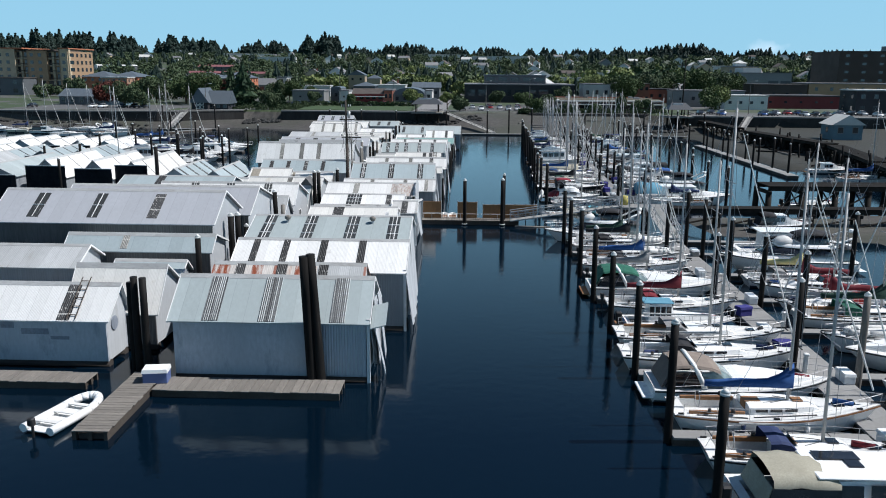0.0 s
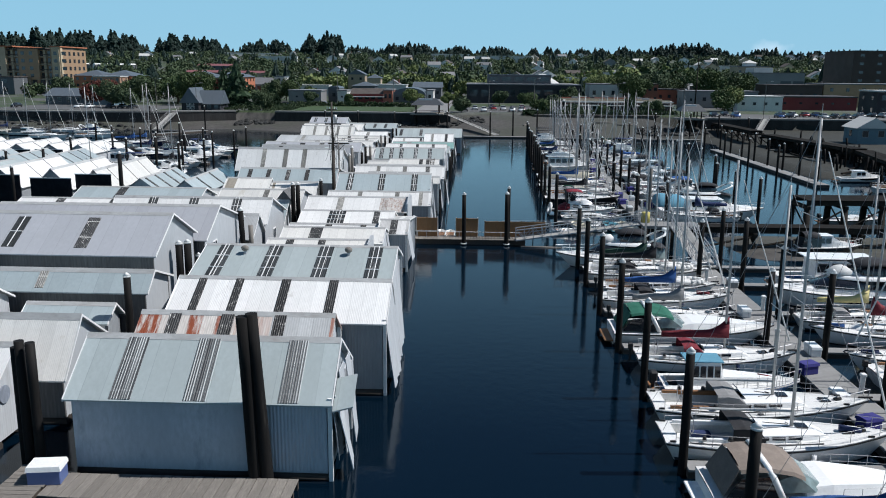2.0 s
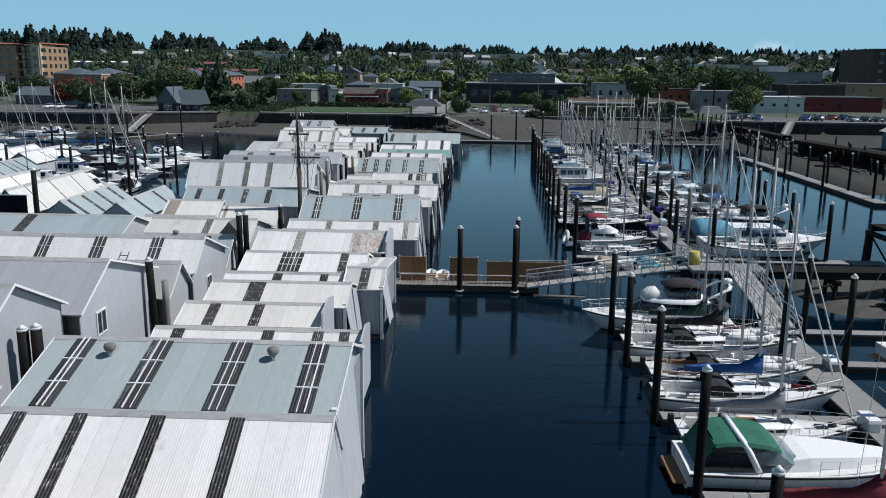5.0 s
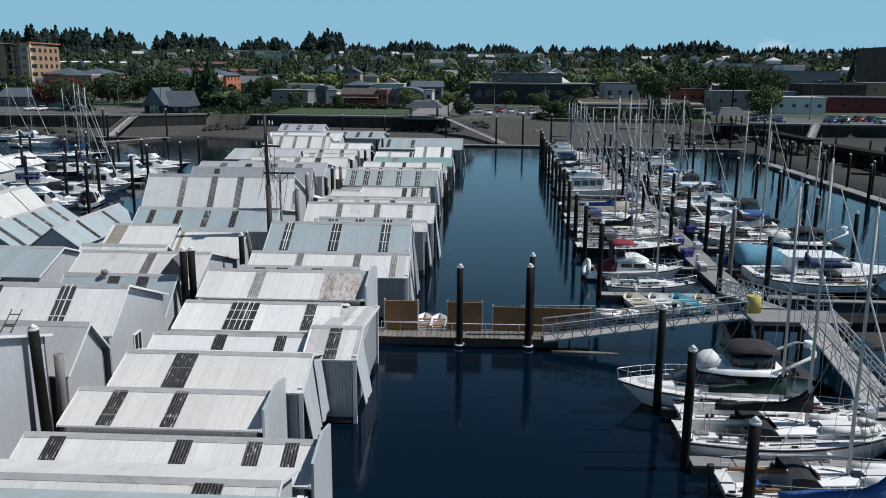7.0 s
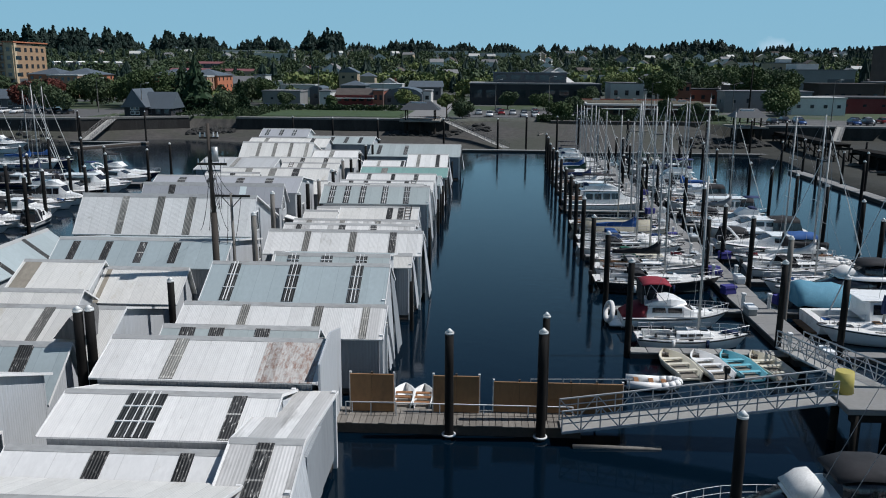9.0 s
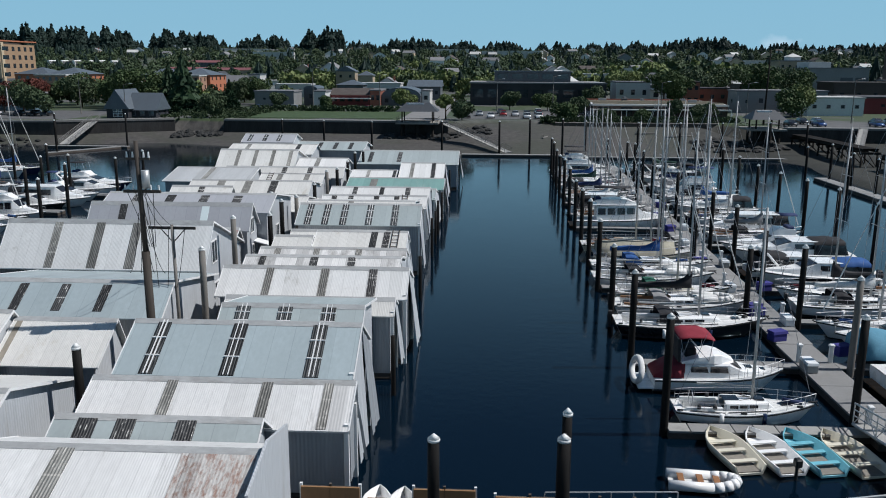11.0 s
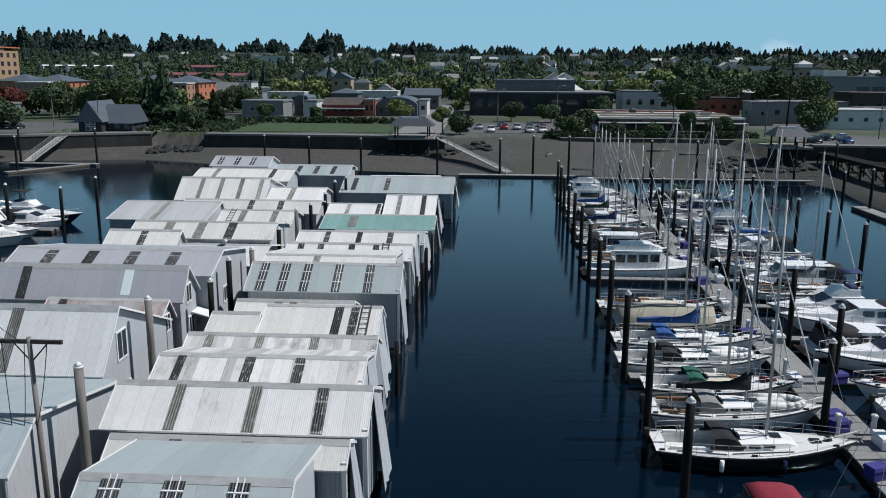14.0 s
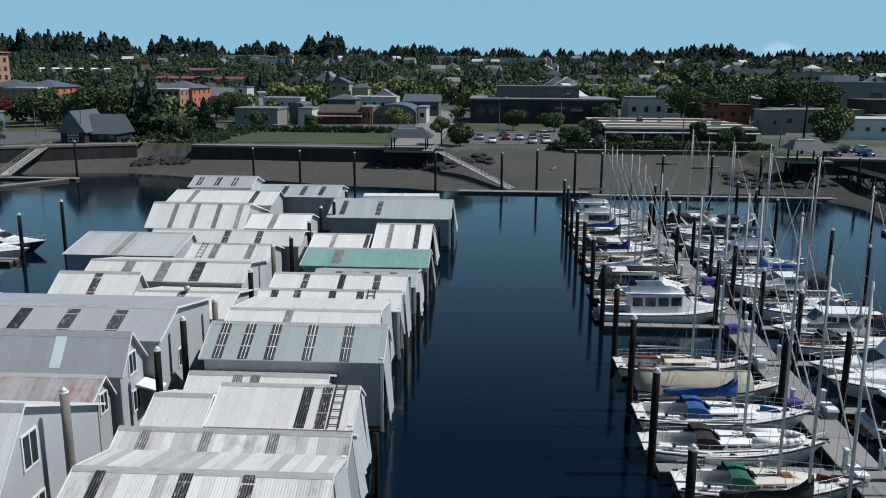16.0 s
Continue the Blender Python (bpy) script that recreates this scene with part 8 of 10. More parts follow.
sheet("lawn", -66, -22, 262, 293, LAND + 0.08, M_LAWN, "mown green lawn behind the seawall", "lawn")
sheet("road", -20, -9.5, 256, 420, LAND + 0.07, M_ROAD, "pale street running inland from the pavilion", "road")
sheet("parking_lot", -6, 34, 264, 300, LAND + 0.06, M_ASPHALT, "asphalt car park with parked cars", "car park")
sheet("parking_lot", 66, 130, 243, 262, LAND + 0.06, M_ASPHALT, "asphalt waterfront car park", "car park")
sheet("parking_lot", -150, -98, 250, 285, LAND + 0.06, M_ASPHALT, "asphalt yard beside the blue building", "car park")
bm = BM()
for i in range(480):
    r = random.Random(i)
    x = r.uniform(-22, 2) if i % 2 else r.uniform(44, 62)
    y = r.uniform(244, 251) if i % 2 else r.uniform(229, 241)
    if i >= 260:
        x, y = (r.uniform(-150, -97), r.uniform(229, 240)) if i % 3 else (r.uniform(-72, -61), r.uniform(248, 254))
    s = r.uniform(0.4, 1.1)
    z = land(x, y)
    g = bmesh.ops.create_icosphere(bm, subdivisions=1, radius=s)
    for v in g["verts"]:
        v.co = Vector((v.co.x * r.uniform(0.8, 1.3) + x, v.co.y + y, v.co.z * 0.7 + z))
solid("riprap", bm, M_RIPRAP, "dark rubble stones along the beach and under the piers", "rubble", kind="stuff")


M_PAVROOF = surf("roof_dark_slate", (0.05, 0.056, 0.064), 0.55, var=0.2, stretch=(1, 0.2, 1))


def pavilion(x, y, w, d, label, turn=0.0, hz_=3.0):
    ob = thing("pavilion", x, y, 0, turn, label, "pavilion", "shore pavilions")
    bm = BM()
    box(bm, -w / 2 - 1, w / 2 + 1, -d / 2 - 1, d / 2 + 3, LAND - 0.1, LAND + 0.25)
    part("deck", bm, M_WOODDECK, ob)
    for sx in (-1, 0, 1):
        for sy in (-1, 1):
            bm = BM()
            rod(bm, (sx * (w / 2 - 0.3), sy * d / 2, -2), (sx * (w / 2 - 0.3), sy * d / 2, LAND - 0.1), 0.3, n=8)
            part("leg", bm, M_TIMBER, ob)
            if sx:
                bm = BM()
                box(bm, sx * (w / 2 - 0.4) - 0.13, sx * (w / 2 - 0.4) + 0.13, sy * (d / 2 - 0.3) - 0.13, sy * (d / 2 - 0.3) + 0.13, LAND + 0.25, LAND + 0.25 + hz_)
                part("post", bm, M_TIMBER, ob)
    zt = LAND + 0.2 + hz_
    bm = BM()
    X, Yd = w / 2 + 0.9, d / 2 + 0.9
    a = [bm.verts.new(p) for p in ((-X, -Yd, zt), (X, -Yd, zt), (X, Yd, zt), (-X, Yd, zt))]
    r0, r1 = bm.verts.new((-X * 0.55, 0, zt + 1.9)), bm.verts.new((X * 0.55, 0, zt + 1.9))
    for f in ((a[0], a[1], r1, r0), (a[1], a[2], r1), (a[2], a[3], r0, r1), (a[3], a[0], r0), (a[3], a[2], a[1], a[0])):
        bm.faces.new(f)
    part("roof", bm, M_PAVROOF, ob, "dark slate hipped roof")
    bm = BM()
    box(bm, -X * 0.5, X * 0.3, -0.9, -0.1, zt + 1.0, zt + 1.75)
    part("rooflight", bm, M_TRIM, ob)
    for hh in (0.5, 1.0):
        for p, q in (((-1, -1), (-1, 1)), ((1, -1), (1, 1)), ((-1, -1), (1, -1))):
            bm = BM()
            rod(bm, (p[0] * (w / 2 + 0.9), p[1] * (d / 2 + 0.9), LAND + 0.25 + hh), (q[0] * (w / 2 + 0.9), q[1] * (d / 2 + 0.9), LAND + 0.25 + hh), 0.05, n=4)
            part("guard_rail", bm, M_TIMBER, ob)
    return ob


pavilion(-14.7, 248.5, 7.6, 6.0, "open timber pavilion with slate roof on the seawall pier", hz_=2.5)
pavilion(58.8, 236.5, 5.4, 5.0, "open timber pavilion with slate roof over dark piers", hz_=2.0)
gangway(-8.5, 245.5, 4.8, 5.2, 224.0, 0.6, 1.8, "long truss gangway down from the pavilion to the float", 18)
gangway(-89.8, 248.6, 4.95, -89.3, 231.8, 0.6, 2.0, "long truss gangway down to the angled float", 14)
gangway(80.0, 238.0, 4.8, 72.0, 222.0, 0.8, 1.6, "truss gangway at the far wharf", 12)
slab_dock(-92.5, -75.0, 230.6, 232.2, "float at the foot of the gangway", 0.42, 6)
o_ = slab_dock(-8.0, 8.0, -0.7, 0.7, "angled float by the beach", 0.42, 6)
o_.location, o_.rotation_euler = (-81.0, 224.0, 0), (0, 0, radians(58))
slab_dock(-4.0, 18.0, 221.6, 223.4, "long float along the beach foot", 0.42, 8)
slab_dock(18.2, 60.0, 219.0, 220.4, "long float along the far beach", 0.42, 12)
for i, (px_, py_, tp) in enumerate(((-91.5, 233.2, 7.0), (-76.0, 233.2, 7.0), (-84.0, 219.0, 6.5), (-22.0, 224.0, 6.4), (-32.0, 226.0, 6.4), (-8.0, 224.0, 6.6), (9.4, 224.4, 7.2), (15.5, 221.0, 7.4), (20.0, 221.6, 7.0), (3.4, 224.6, 6.6),
                                    (30.0, 221.4, 6.8), (38.0, 221.4, 6.8), (46.0, 221.4, 6.8), (55.0, 221.4, 7.0), (-42.0, 232.0, 6.2), (63.0, 224.0, 6.6), (68.0, 216.0, 6.2))):
    pile(px_, py_, tp, 0.2)
slab_dock(17.0, 62.0, 255.0, 256.4, "low timber walk along the grassy bank", 4.6, 8, M_PLANK)
# driftwood on the beach
for (dx, dy, ln, tn) in ((13, 240, 4, 60), (40, 243, 6, 8), (66, 226, 8, -25), (34, 246, 5, -5)):
    bm = BM()
    rod(bm, (0, 0, 0), (ln, 0.3, 0.2), 0.22, 0.12, n=7)
    rod(bm, (ln * 0.4, 0.1, 0.1), (ln * 0.55, 1.2, 0.7), 0.1, 0.05, n=6)
    solid("driftwood_log", bm, M_PILE_GREY, "bleached driftwood log lying on the beach", "driftwood", "driftwood", loc=(dx, dy, land(dx, dy) + 0.15), turn=tn)


# ---- timber trestles and the breakwater ----
M_OLDDECK = surf("old_wharf_deck", (0.02, 0.018, 0.016), 0.9, var=0.35, stretch=(0.4, 3, 1), stain=(0.05, 0.046, 0.04), stain_at=0.64, bump=0.4, spec=0.08)


# boarded: adds a dark sheet in place of the shade beneath the deck
def trestle(x0, y0, x1, y1, z, w, label, step=4.0, rail=False, stout=0.2, boarded=False):
    p, q = Vector((x0, y0, 0)), Vector((x1, y1, 0))
    d = q - p
    L = d.length
    ob = thing("trestle", x0, y0, 0, math.degrees(math.atan2(d.y, d.x)), label, "trestle", "timber trestles")
    bm = BM()
    box(bm, 0, L, -w / 2, w / 2, z - 0.12, z)
    part("deck", bm, M_OLDDECK, ob)
    for yy in (-w / 2 + 0.3, w / 2 - 0.3):
        bm = BM()
        box(bm, 0, L, yy - 0.18, yy + 0.18, z - 0.6, z - 0.13)
        part("stringer", bm, M_TIMBER, ob)
    n = int(L / step)
    for i in range(n + 1):
        xx = L * i / n
        bm = BM()
        box(bm, xx - 0.18, xx + 0.18, -w / 2 - 0.3, w / 2 + 0.3, z - 1.0, z - 0.61)
        part("cap_beam", bm, M_TIMBER, ob)
        for yy in (-w / 2 + 0.2, w / 2 - 0.2):
            bm = BM()
            rod(bm, (xx, yy * 1.15, -3), (xx, yy, z - 1.0), stout, stout * 0.85, n=7)
            part("leg", bm, M_TIMBER, ob)
        bm = BM()
        rod(bm, (xx + 0.2, -w / 2, 0.2), (xx + 0.2, w / 2, z - 1.0), 0.1, n=4)
        part("brace", bm, M_TIMBER, ob)
        if i < n:
            bm = BM()
            rod(bm, (xx, -w / 2, 0.4), (xx + L / n, -w / 2, z - 0.9), 0.1, n=4)
            part("brace", bm, M_TIMBER, ob)
    # dark sheet along the centre, made up to give the underside its shade
    if boarded:
        bm = BM()
        box(bm, 0.05, L - 0.05, 0.0, 0.14, -1.0, z - 0.62)
        part("bulkhead", bm, M_OLDDECK, ob, "dark sheet standing for shade below the deck")
    if rail:
        for yy in (-w / 2, w / 2):
            bm = BM()
            box(bm, 0, L, yy - 0.05, yy + 0.05, z + 0.9, z + 1.0)
            for i in range(2 * n + 1):
                xx = L * i / (2 * n)
                box(bm, xx - 0.06, xx + 0.06, yy - 0.06, yy + 0.06, z, z + 0.9)
            part("railing", bm, M_TIMBER, ob)


trestle(21.8, 86.9, 53.0, 87.9, 2.4, 2.0, "low dark timber pier running ashore from the platform", 4.6)
trestle(35.6, 97.6, 60.0, 98.6, 3.7, 4.2, "heavy dark timber trestle on thick braced legs", 3.5, stout=0.42)
trestle(60.6, 100.2, 66.0, 131.0, 3.0, 3.0, "dark timber wharf trestle along the mud", 4.0)
trestle(66.2, 131.2, 72.6, 163.5, 3.2, 3.4, "weathered timber wharf on many dark legs", 4.0, boarded=True)
trestle(72.0, 164.0, 67.5, 200.0, 3.4, 3.4, "old timber wharf bending to the far shore", 4.0, boarded=True)
trestle(66.5, 205.0, 66.0, 236.0, 3.8, 3.0, "dark timber approach to the far pavilion", 4.0)
slab_dock(33.4, 36.5, 97.4, 99.0, "small float below the trestle", 0.42, 2)
slab_dock(24.4, 33.2, 97.5, 99.0, "float beside the trestle legs", 0.42, 4)
for yy in range(8):
    slab_dock(52.0, 53.9, 133.0 + yy * 7.3, 133.0 + yy * 7.3 + 7.25, "pale section of the long breakwater float", 0.5, 3)
for i in range(8):
    pile(53.6, 137.0 + i * 7.5, 5.4 + 0.4 * math.sin(i * 2), 0.19)
    if i % 2:
        pile(50.7, 139.0 + i * 7.5, 5.2, 0.19)
motorboat(40.0, 101.8, 7.0, 1, "grey", "", house="runabout", label="grey open work boat beyond the trestle")
sailboat(58.0, 128.0, 9.5, 1, "white", "blue", "", 11.5, label="white sailing boat lying by the mud bank")
motorboat(58.5, 141.0, 8.0, 1, "white", "", label="white cabin boat resting by the old wharf")


# work barge lying off the beach
barge = thing("work_barge", -12.8, 206.2, 0, 4, "white and red work barge with deck railing", "barge")
bm = BM()
box(bm, -7.5, 7.5, -2.2, 2.2, -0.4, 0.9, 0.08)
part("hull", bm, HULLS["white"], barge)
M_REDTRIM = plain("red_paint_trim", (0.33, 0.03, 0.035), 0.5)
bm = BM()
box(bm, -7.55, 7.55, -2.28, -2.21, 0.35, 0.75)
part("stripe", bm, M_REDTRIM, barge)
bm = BM()
box(bm, -5.0, 6.5, -0.6, 1.8, 0.9, 1.9, 0.08)
part("deckhouse", bm, M_GEL, barge)
for hh in (1.2, 1.6):
    bm = BM()
    rod(bm, (-7.4, -2.1, hh), (7.4, -2.1, hh), 0.04, n=5)
    part("rail", bm, M_REDTRIM, barge)
for k in range(9):
    bm = BM()
    rod(bm, (-7.4 + 1.85 * k, -2.1, 0.9), (-7.4 + 1.85 * k, -2.1, 1.6), 0.035, n=5)
    part("post", bm, M_TRIM, barge)
# stumps and leaning posts of the ruined wharf
for i in range(80):
    r = random.Random(700 + i)
    yy = r.uniform(100, 205)
    pile(r.uniform(57, 62) + 0.10 * (yy - 110) + r.uniform(0, 9), yy, r.uniform(1.6, 4.6), r.uniform(0.14, 0.22), "dark", False, (r.uniform(-0.4, 0.4), r.uniform(-0.3, 0.3)), label="dark broken timber pile in the mud", group="old wharf piles")
for i in range(30):
    r = random.Random(760 + i)
    bm = BM()
    ln = r.uniform(4, 9)
    box(bm, -ln / 2, ln / 2, -0.15, 0.15, 0, 0.3, 0.04)
    yy = r.uniform(118, 200)
    xx = 62 + 0.08 * (yy - 110) + r.uniform(-3, 9)
    solid("loose_timber", bm, M_OLDDECK if i % 3 else M_PILE_GREY, "loose weathered timber lying on the mud bank", "timber", "loose timbers", loc=(xx, yy, max(0.0, land(xx, yy)) + 0.05), turn=r.uniform(0, 180))


# ---- buildings ----
def wallpaint(name, col, var=0.12):
    return surf("facade_" + name, col, 0.75, var=var, fine=2.0, coarse=0.2, stain=shade(col, 0.7), stain_at=0.68, bump=0.1)


FAC = {"brick": wallpaint("brick", (0.28, 0.10, 0.065)), "orange": wallpaint("orange", (0.42, 0.15, 0.075)), "tan": wallpaint("tan", (0.38, 0.31, 0.22)), "grey": wallpaint("grey", (0.23, 0.235, 0.235)),
       "pale": wallpaint("pale", (0.52, 0.52, 0.50)), "dark": wallpaint("dark", (0.024, 0.024, 0.029)), "red": wallpaint("red", (0.16, 0.028, 0.03)), "blue": wallpaint("blue", (0.12, 0.19, 0.23)),
       "brown": wallpaint("brown", (0.065, 0.045, 0.038)), "ochre": wallpaint("ochre", (0.36, 0.235, 0.14)), "slate": wallpaint("slate", (0.095, 0.105, 0.115)), "white": wallpaint("white", (0.68, 0.68, 0.66)), "tanbrick": wallpaint("tanbrick", (0.34, 0.20, 0.13)), "rose": wallpaint("rose", (0.24, 0.07, 0.075)), "cream": wallpaint("cream", (0.50, 0.40, 0.27))}
RF = {"dark": surf("roof_dark_felt", (0.05, 0.05, 0.055), 0.8, var=0.2), "grey": surf("roof_grey_felt", (0.19, 0.19, 0.195), 0.8, var=0.15), "white": surf("roof_white_membrane", (0.5, 0.5, 0.48), 0.7, var=0.1),
      "brown": surf("roof_brown_shingle", (0.075, 0.062, 0.055), 0.85, var=0.25), "slate": M_SLATE, "rose": surf("roof_rose_tiles", (0.20, 0.075, 0.08), 0.8, var=0.25)}


def building(x0, x1, y0, y1, h, wall, roof, label, kind="flat", storeys=1, bays=4, turn=0.0, z=None, rise=2.0, win=(1.2, 1.3), cat="building", name="building", band=""):
    cx, cy = (x0 + x1) / 2, (y0 + y1) / 2
    z = (min(land(x0, y0), land(x1, y1), land(x0, y1), land(x1, y0)) if cy > 380 else LAND) if z is None else z
    if len(label.split()) < 4:
        label += " near the harbour"
    ob = thing(name, cx, cy, z, turn, label, cat, "town buildings")
    X, Yd = (x1 - x0) / 2, (y1 - y0) / 2
    ob["half"] = (X, Yd)
    bm = BM()
    box(bm, -X, X, -Yd, Yd, -3.0, h)
    part("wall", bm, FAC[wall], ob)
    bm = BM()
    if kind == "flat":
        box(bm, -X - 0.25, X + 0.25, -Yd - 0.25, Yd + 0.25, h + 0.004, h + 0.45)
    elif kind == "gable":
        prism(bm, [(-Yd - 0.6, h - 0.2), (0, h + rise), (Yd + 0.6, h - 0.2)], 0, -X - 0.5, X + 0.5)
    elif kind == "gable_y":
        prism(bm, [(-X - 0.6, h - 0.2), (0, h + rise), (X + 0.6, h - 0.2)], 1, -Yd - 0.5, Yd + 0.5)
    elif kind == "arch":
        prism(bm, [(X * math.cos(math.pi * i / 12) * 1.02, h + 0.004 + rise * math.sin(math.pi * i / 12)) for i in range(13)], 1, -Yd - 0.3, Yd + 0.3)
    elif kind == "hip":
        a = [bm.verts.new(p) for p in ((-X - 0.6, -Yd - 0.6, h), (X + 0.6, -Yd - 0.6, h), (X + 0.6, Yd + 0.6, h), (-X - 0.6, Yd + 0.6, h))]
        k = max(0.0, X - Yd)
        r0, r1 = bm.verts.new((-k - 0.05, 0, h + rise)), bm.verts.new((k + 0.05, 0, h + rise))
        for f in ((a[0], a[1], r1, r0), (a[1], a[2], r1), (a[2], a[3], r0, r1), (a[3], a[0], r0), (a[3], a[2], a[1], a[0])):
            bm.faces.new(f)
    part("roof", bm, RF[roof], ob)
    if band:
        bm = BM()
        box(bm, -X - 0.5, X + 0.5, -Yd - 2.2, -Yd - 0.02, h * 0.62, h * 0.62 + 0.25)
        part("awning", bm, RF[band], ob, "awning band along the front")
    wm, hm = win
    sh = h / storeys
    for s in range(storeys):
        zz = s * sh + sh * 0.55
        for i in range(bays):
            xx = -X + 2 * X * (i + 0.5) / bays
            bm = BM()
            w = min(wm, 2 * X / bays * 0.7)
            box(bm, xx - w / 2, xx + w / 2, -Yd - 0.06, -Yd + 0.05, zz - hm / 2, zz + hm / 2)
            wn_ = part("window", bm, M_GLASS, ob, "dark window")
            if X < 30 and cy < 300:
                bm = BM()
                for a, b, c, e in ((-w / 2 - 0.1, -w / 2, -hm / 2 - 0.1, hm / 2 + 0.1), (w / 2, w / 2 + 0.1, -hm / 2 - 0.1, hm / 2 + 0.1), (-w / 2, w / 2, hm / 2, hm / 2 + 0.1), (-w / 2, w / 2, -hm / 2 - 0.14, -hm / 2)):
                    box(bm, xx + a, xx + b, -Yd - 0.09, -Yd + 0.02, zz + c, zz + e)
                part("window_frame", bm, FAC["grey"] if wall != "dark" else FAC["slate"], wn_)
        side = 1 if cx < 0 else -1
        if cy > 320 and wall not in ("orange", "tanbrick") or z > LAND + 5:
            continue
        nb = max(1, int(bays * Yd / X * 0.8))
        for i in range(min(nb, 6)):
            yy = -Yd + 2 * Yd * (i + 0.5) / min(nb, 6)
            bm = BM()
            xa = side * X
            box(bm, xa - 0.06, xa + 0.06, yy - wm / 2, yy + wm / 2, zz - hm / 2, zz + hm / 2)
            part("window", bm, M_GLASS, ob, "dark window")
    return ob


# waterfront row
building(-86.4, -79.6, 258.5, 266.5, 2.0, "dark", "slate", "dark timber cottage with a blue-grey metal roof", "gable", 1, 3, rise=3.9, win=(1.1, 1.0))
COT = building(-90.6, -85.4, 255.8, 267, 2.4, "dark", "slate", "tall gabled entrance wing of the waterfront cottage", "gable_y", 1, 1, rise=4.4, win=(0.6, 0.6))
for gx in (-1.0, 0.25):
    for gz in (0.3, 1.5):
        bm = BM()
        box(bm, gx, gx + 1.05, -5.72, -5.66, gz, gz + 1.0)
        fr_ = part("window_frame", bm, FAC["white"], COT, "white glazing frame")
        bm = BM()
        box(bm, gx + 0.14, gx + 0.91, -5.76, -5.73, gz + 0.14, gz + 0.86)
        part("pane", bm, M_GLASS, fr_)
building(-148, -132, 284, 296, 3.2, "slate", "slate", "long low grey-blue boat shed", "gable", 1, 5, rise=2.4)
building(-131.5, -124, 283, 291, 4.6, "blue", "grey", "pale blue shed with bright front", "flat", 1, 2)
building(-71.8, -59.4, 318, 330, 4.6, "grey", "grey", "low blank grey concrete-block workshop", "flat", 1, 2, win=(0.8, 0.6))
building(-58.8, -54.4, 330, 342, 5.4, "slate", "slate", "grey shed with a shallow arched roof", "arch", 1, 1, rise=0.9)
building(-54.0, -50.2, 322, 332, 4.6, "pale", "grey", "pale rendered flat-roofed workshop wing", "flat", 1, 1, win=(0.7, 0.7))
building(-50.0, -37.2, 330, 344, 3.6, "red", "brown", "red-painted shop with a pale awning", "gable", 1, 5, rise=1.9, band="white", win=(1.6, 1.2))
building(-37.0, -33.6, 330, 344, 4.8, "brick", "grey", "narrow brick shop front beside the red shop", "flat", 1, 2, win=(0.9, 1.6))
building(-33.4, -20.6, 332, 352, 3.0, "slate", "slate", "grey workshop under a wide arched roof", "arch", 1, 4, rise=2.9)
building(-20.4, -17.8, 336, 350, 4.6, "pale", "grey", "pale lean-to beside the arched workshop", "flat", 1, 1)
building(-57, -47, 382, 394, 5.6, "slate", "slate", "grey house with a low dark hipped roof", "hip", 1, 3, rise=1.9)
building(-87, -72, 404, 412, 5.0, "pale", "white", "pale flat-roofed store among the trees", "flat", 1, 5)
building(-52, -34.5, 404, 416, 5.6, "pale", "white", "wide pale building with a white roof", "flat", 1, 5)
building(-29, -16.5, 378, 394, 5.4, "slate", "slate", "grey hall with a shallow gabled roof", "gable", 1, 4, rise=2.2)
building(-150, -129, 740, 756, 6.6, "slate", "grey", "dark blue-grey office block with a pale roof edge", "flat", 2, 4)
building(-70, -61, 452, 462, 10.5, "tan", "slate", "tan gabled house above the shops", "gable_y", 2, 2, rise=2.4)
building(-59, -52, 448, 456, 8.6, "tan", "slate", "small tan house with a dark hipped roof", "hip", 1, 2, rise=2.0)
building(-4.4, 41, 340, 372, 7.2, "dark", "grey", "long dark modern building with a recessed upper floor", "flat", 1, 9, win=(4.2, 2.6))
building(4, 30, 350, 370, 3.2, "slate", "slate", "set-back blue-grey upper storey of the modern building", "flat", 1, 5, z=LAND + 7.7, win=(3.6, 1.6))
building(47.4, 59.4, 360, 374, 7.4, "pale", "grey", "pale two-storey concrete building with few windows", "flat", 1, 3, win=(1.3, 1.8))
PALE = building(29, 64, 280.5, 320, 2.7, "brown", "white", "single-storey building under a broad pale roof", "flat", 1, 6, band="white", win=(3.0, 1.9))
for px_ in (-17.9, -9.0, 0.0, 9.0, 17.9):
    bm = BM()
    rod(bm, (px_, -21.6, 0), (px_, -21.6, 1.8), 0.12, n=6)
    part("post", bm, M_TRIM, PALE, "white canopy post")
for ky in (-17.5, -6.0, 7.5):
    bm = BM()
    box(bm, -17.4, 17.0, ky, ky + 0.25, 3.15, 3.62)
    part("roof_upstand", bm, FAC["brick"] if ky > 0 else FAC["tan"], PALE)
for i in range(9):
    r = random.Random(70 + i)
    bm = BM()
    ux, uy = r.uniform(-15, 15), r.uniform(-14, 17)
    box(bm, ux, ux + r.uniform(0.8, 2.2), uy, uy + 1.2, 3.14, 3.14 + r.uniform(0.5, 1.1), 0.05)
    part("roof_unit", bm, FAC["grey"] if i % 3 else FAC["dark"], PALE)
building(25.2, 28.6, 284, 300, 2.6, "brown", "white", "low entrance wing under a pale flat roof", "flat", 1, 1, win=(1.8, 1.8))
building(66.4, 73, 345, 356, 7.8, "brick", "brown", "brick block with stepped flat roofs", "flat", 2, 3)
building(73.4, 84, 350, 364, 5.6, "brick", "dark", "lower brick block with a dark roof", "flat", 1, 3)
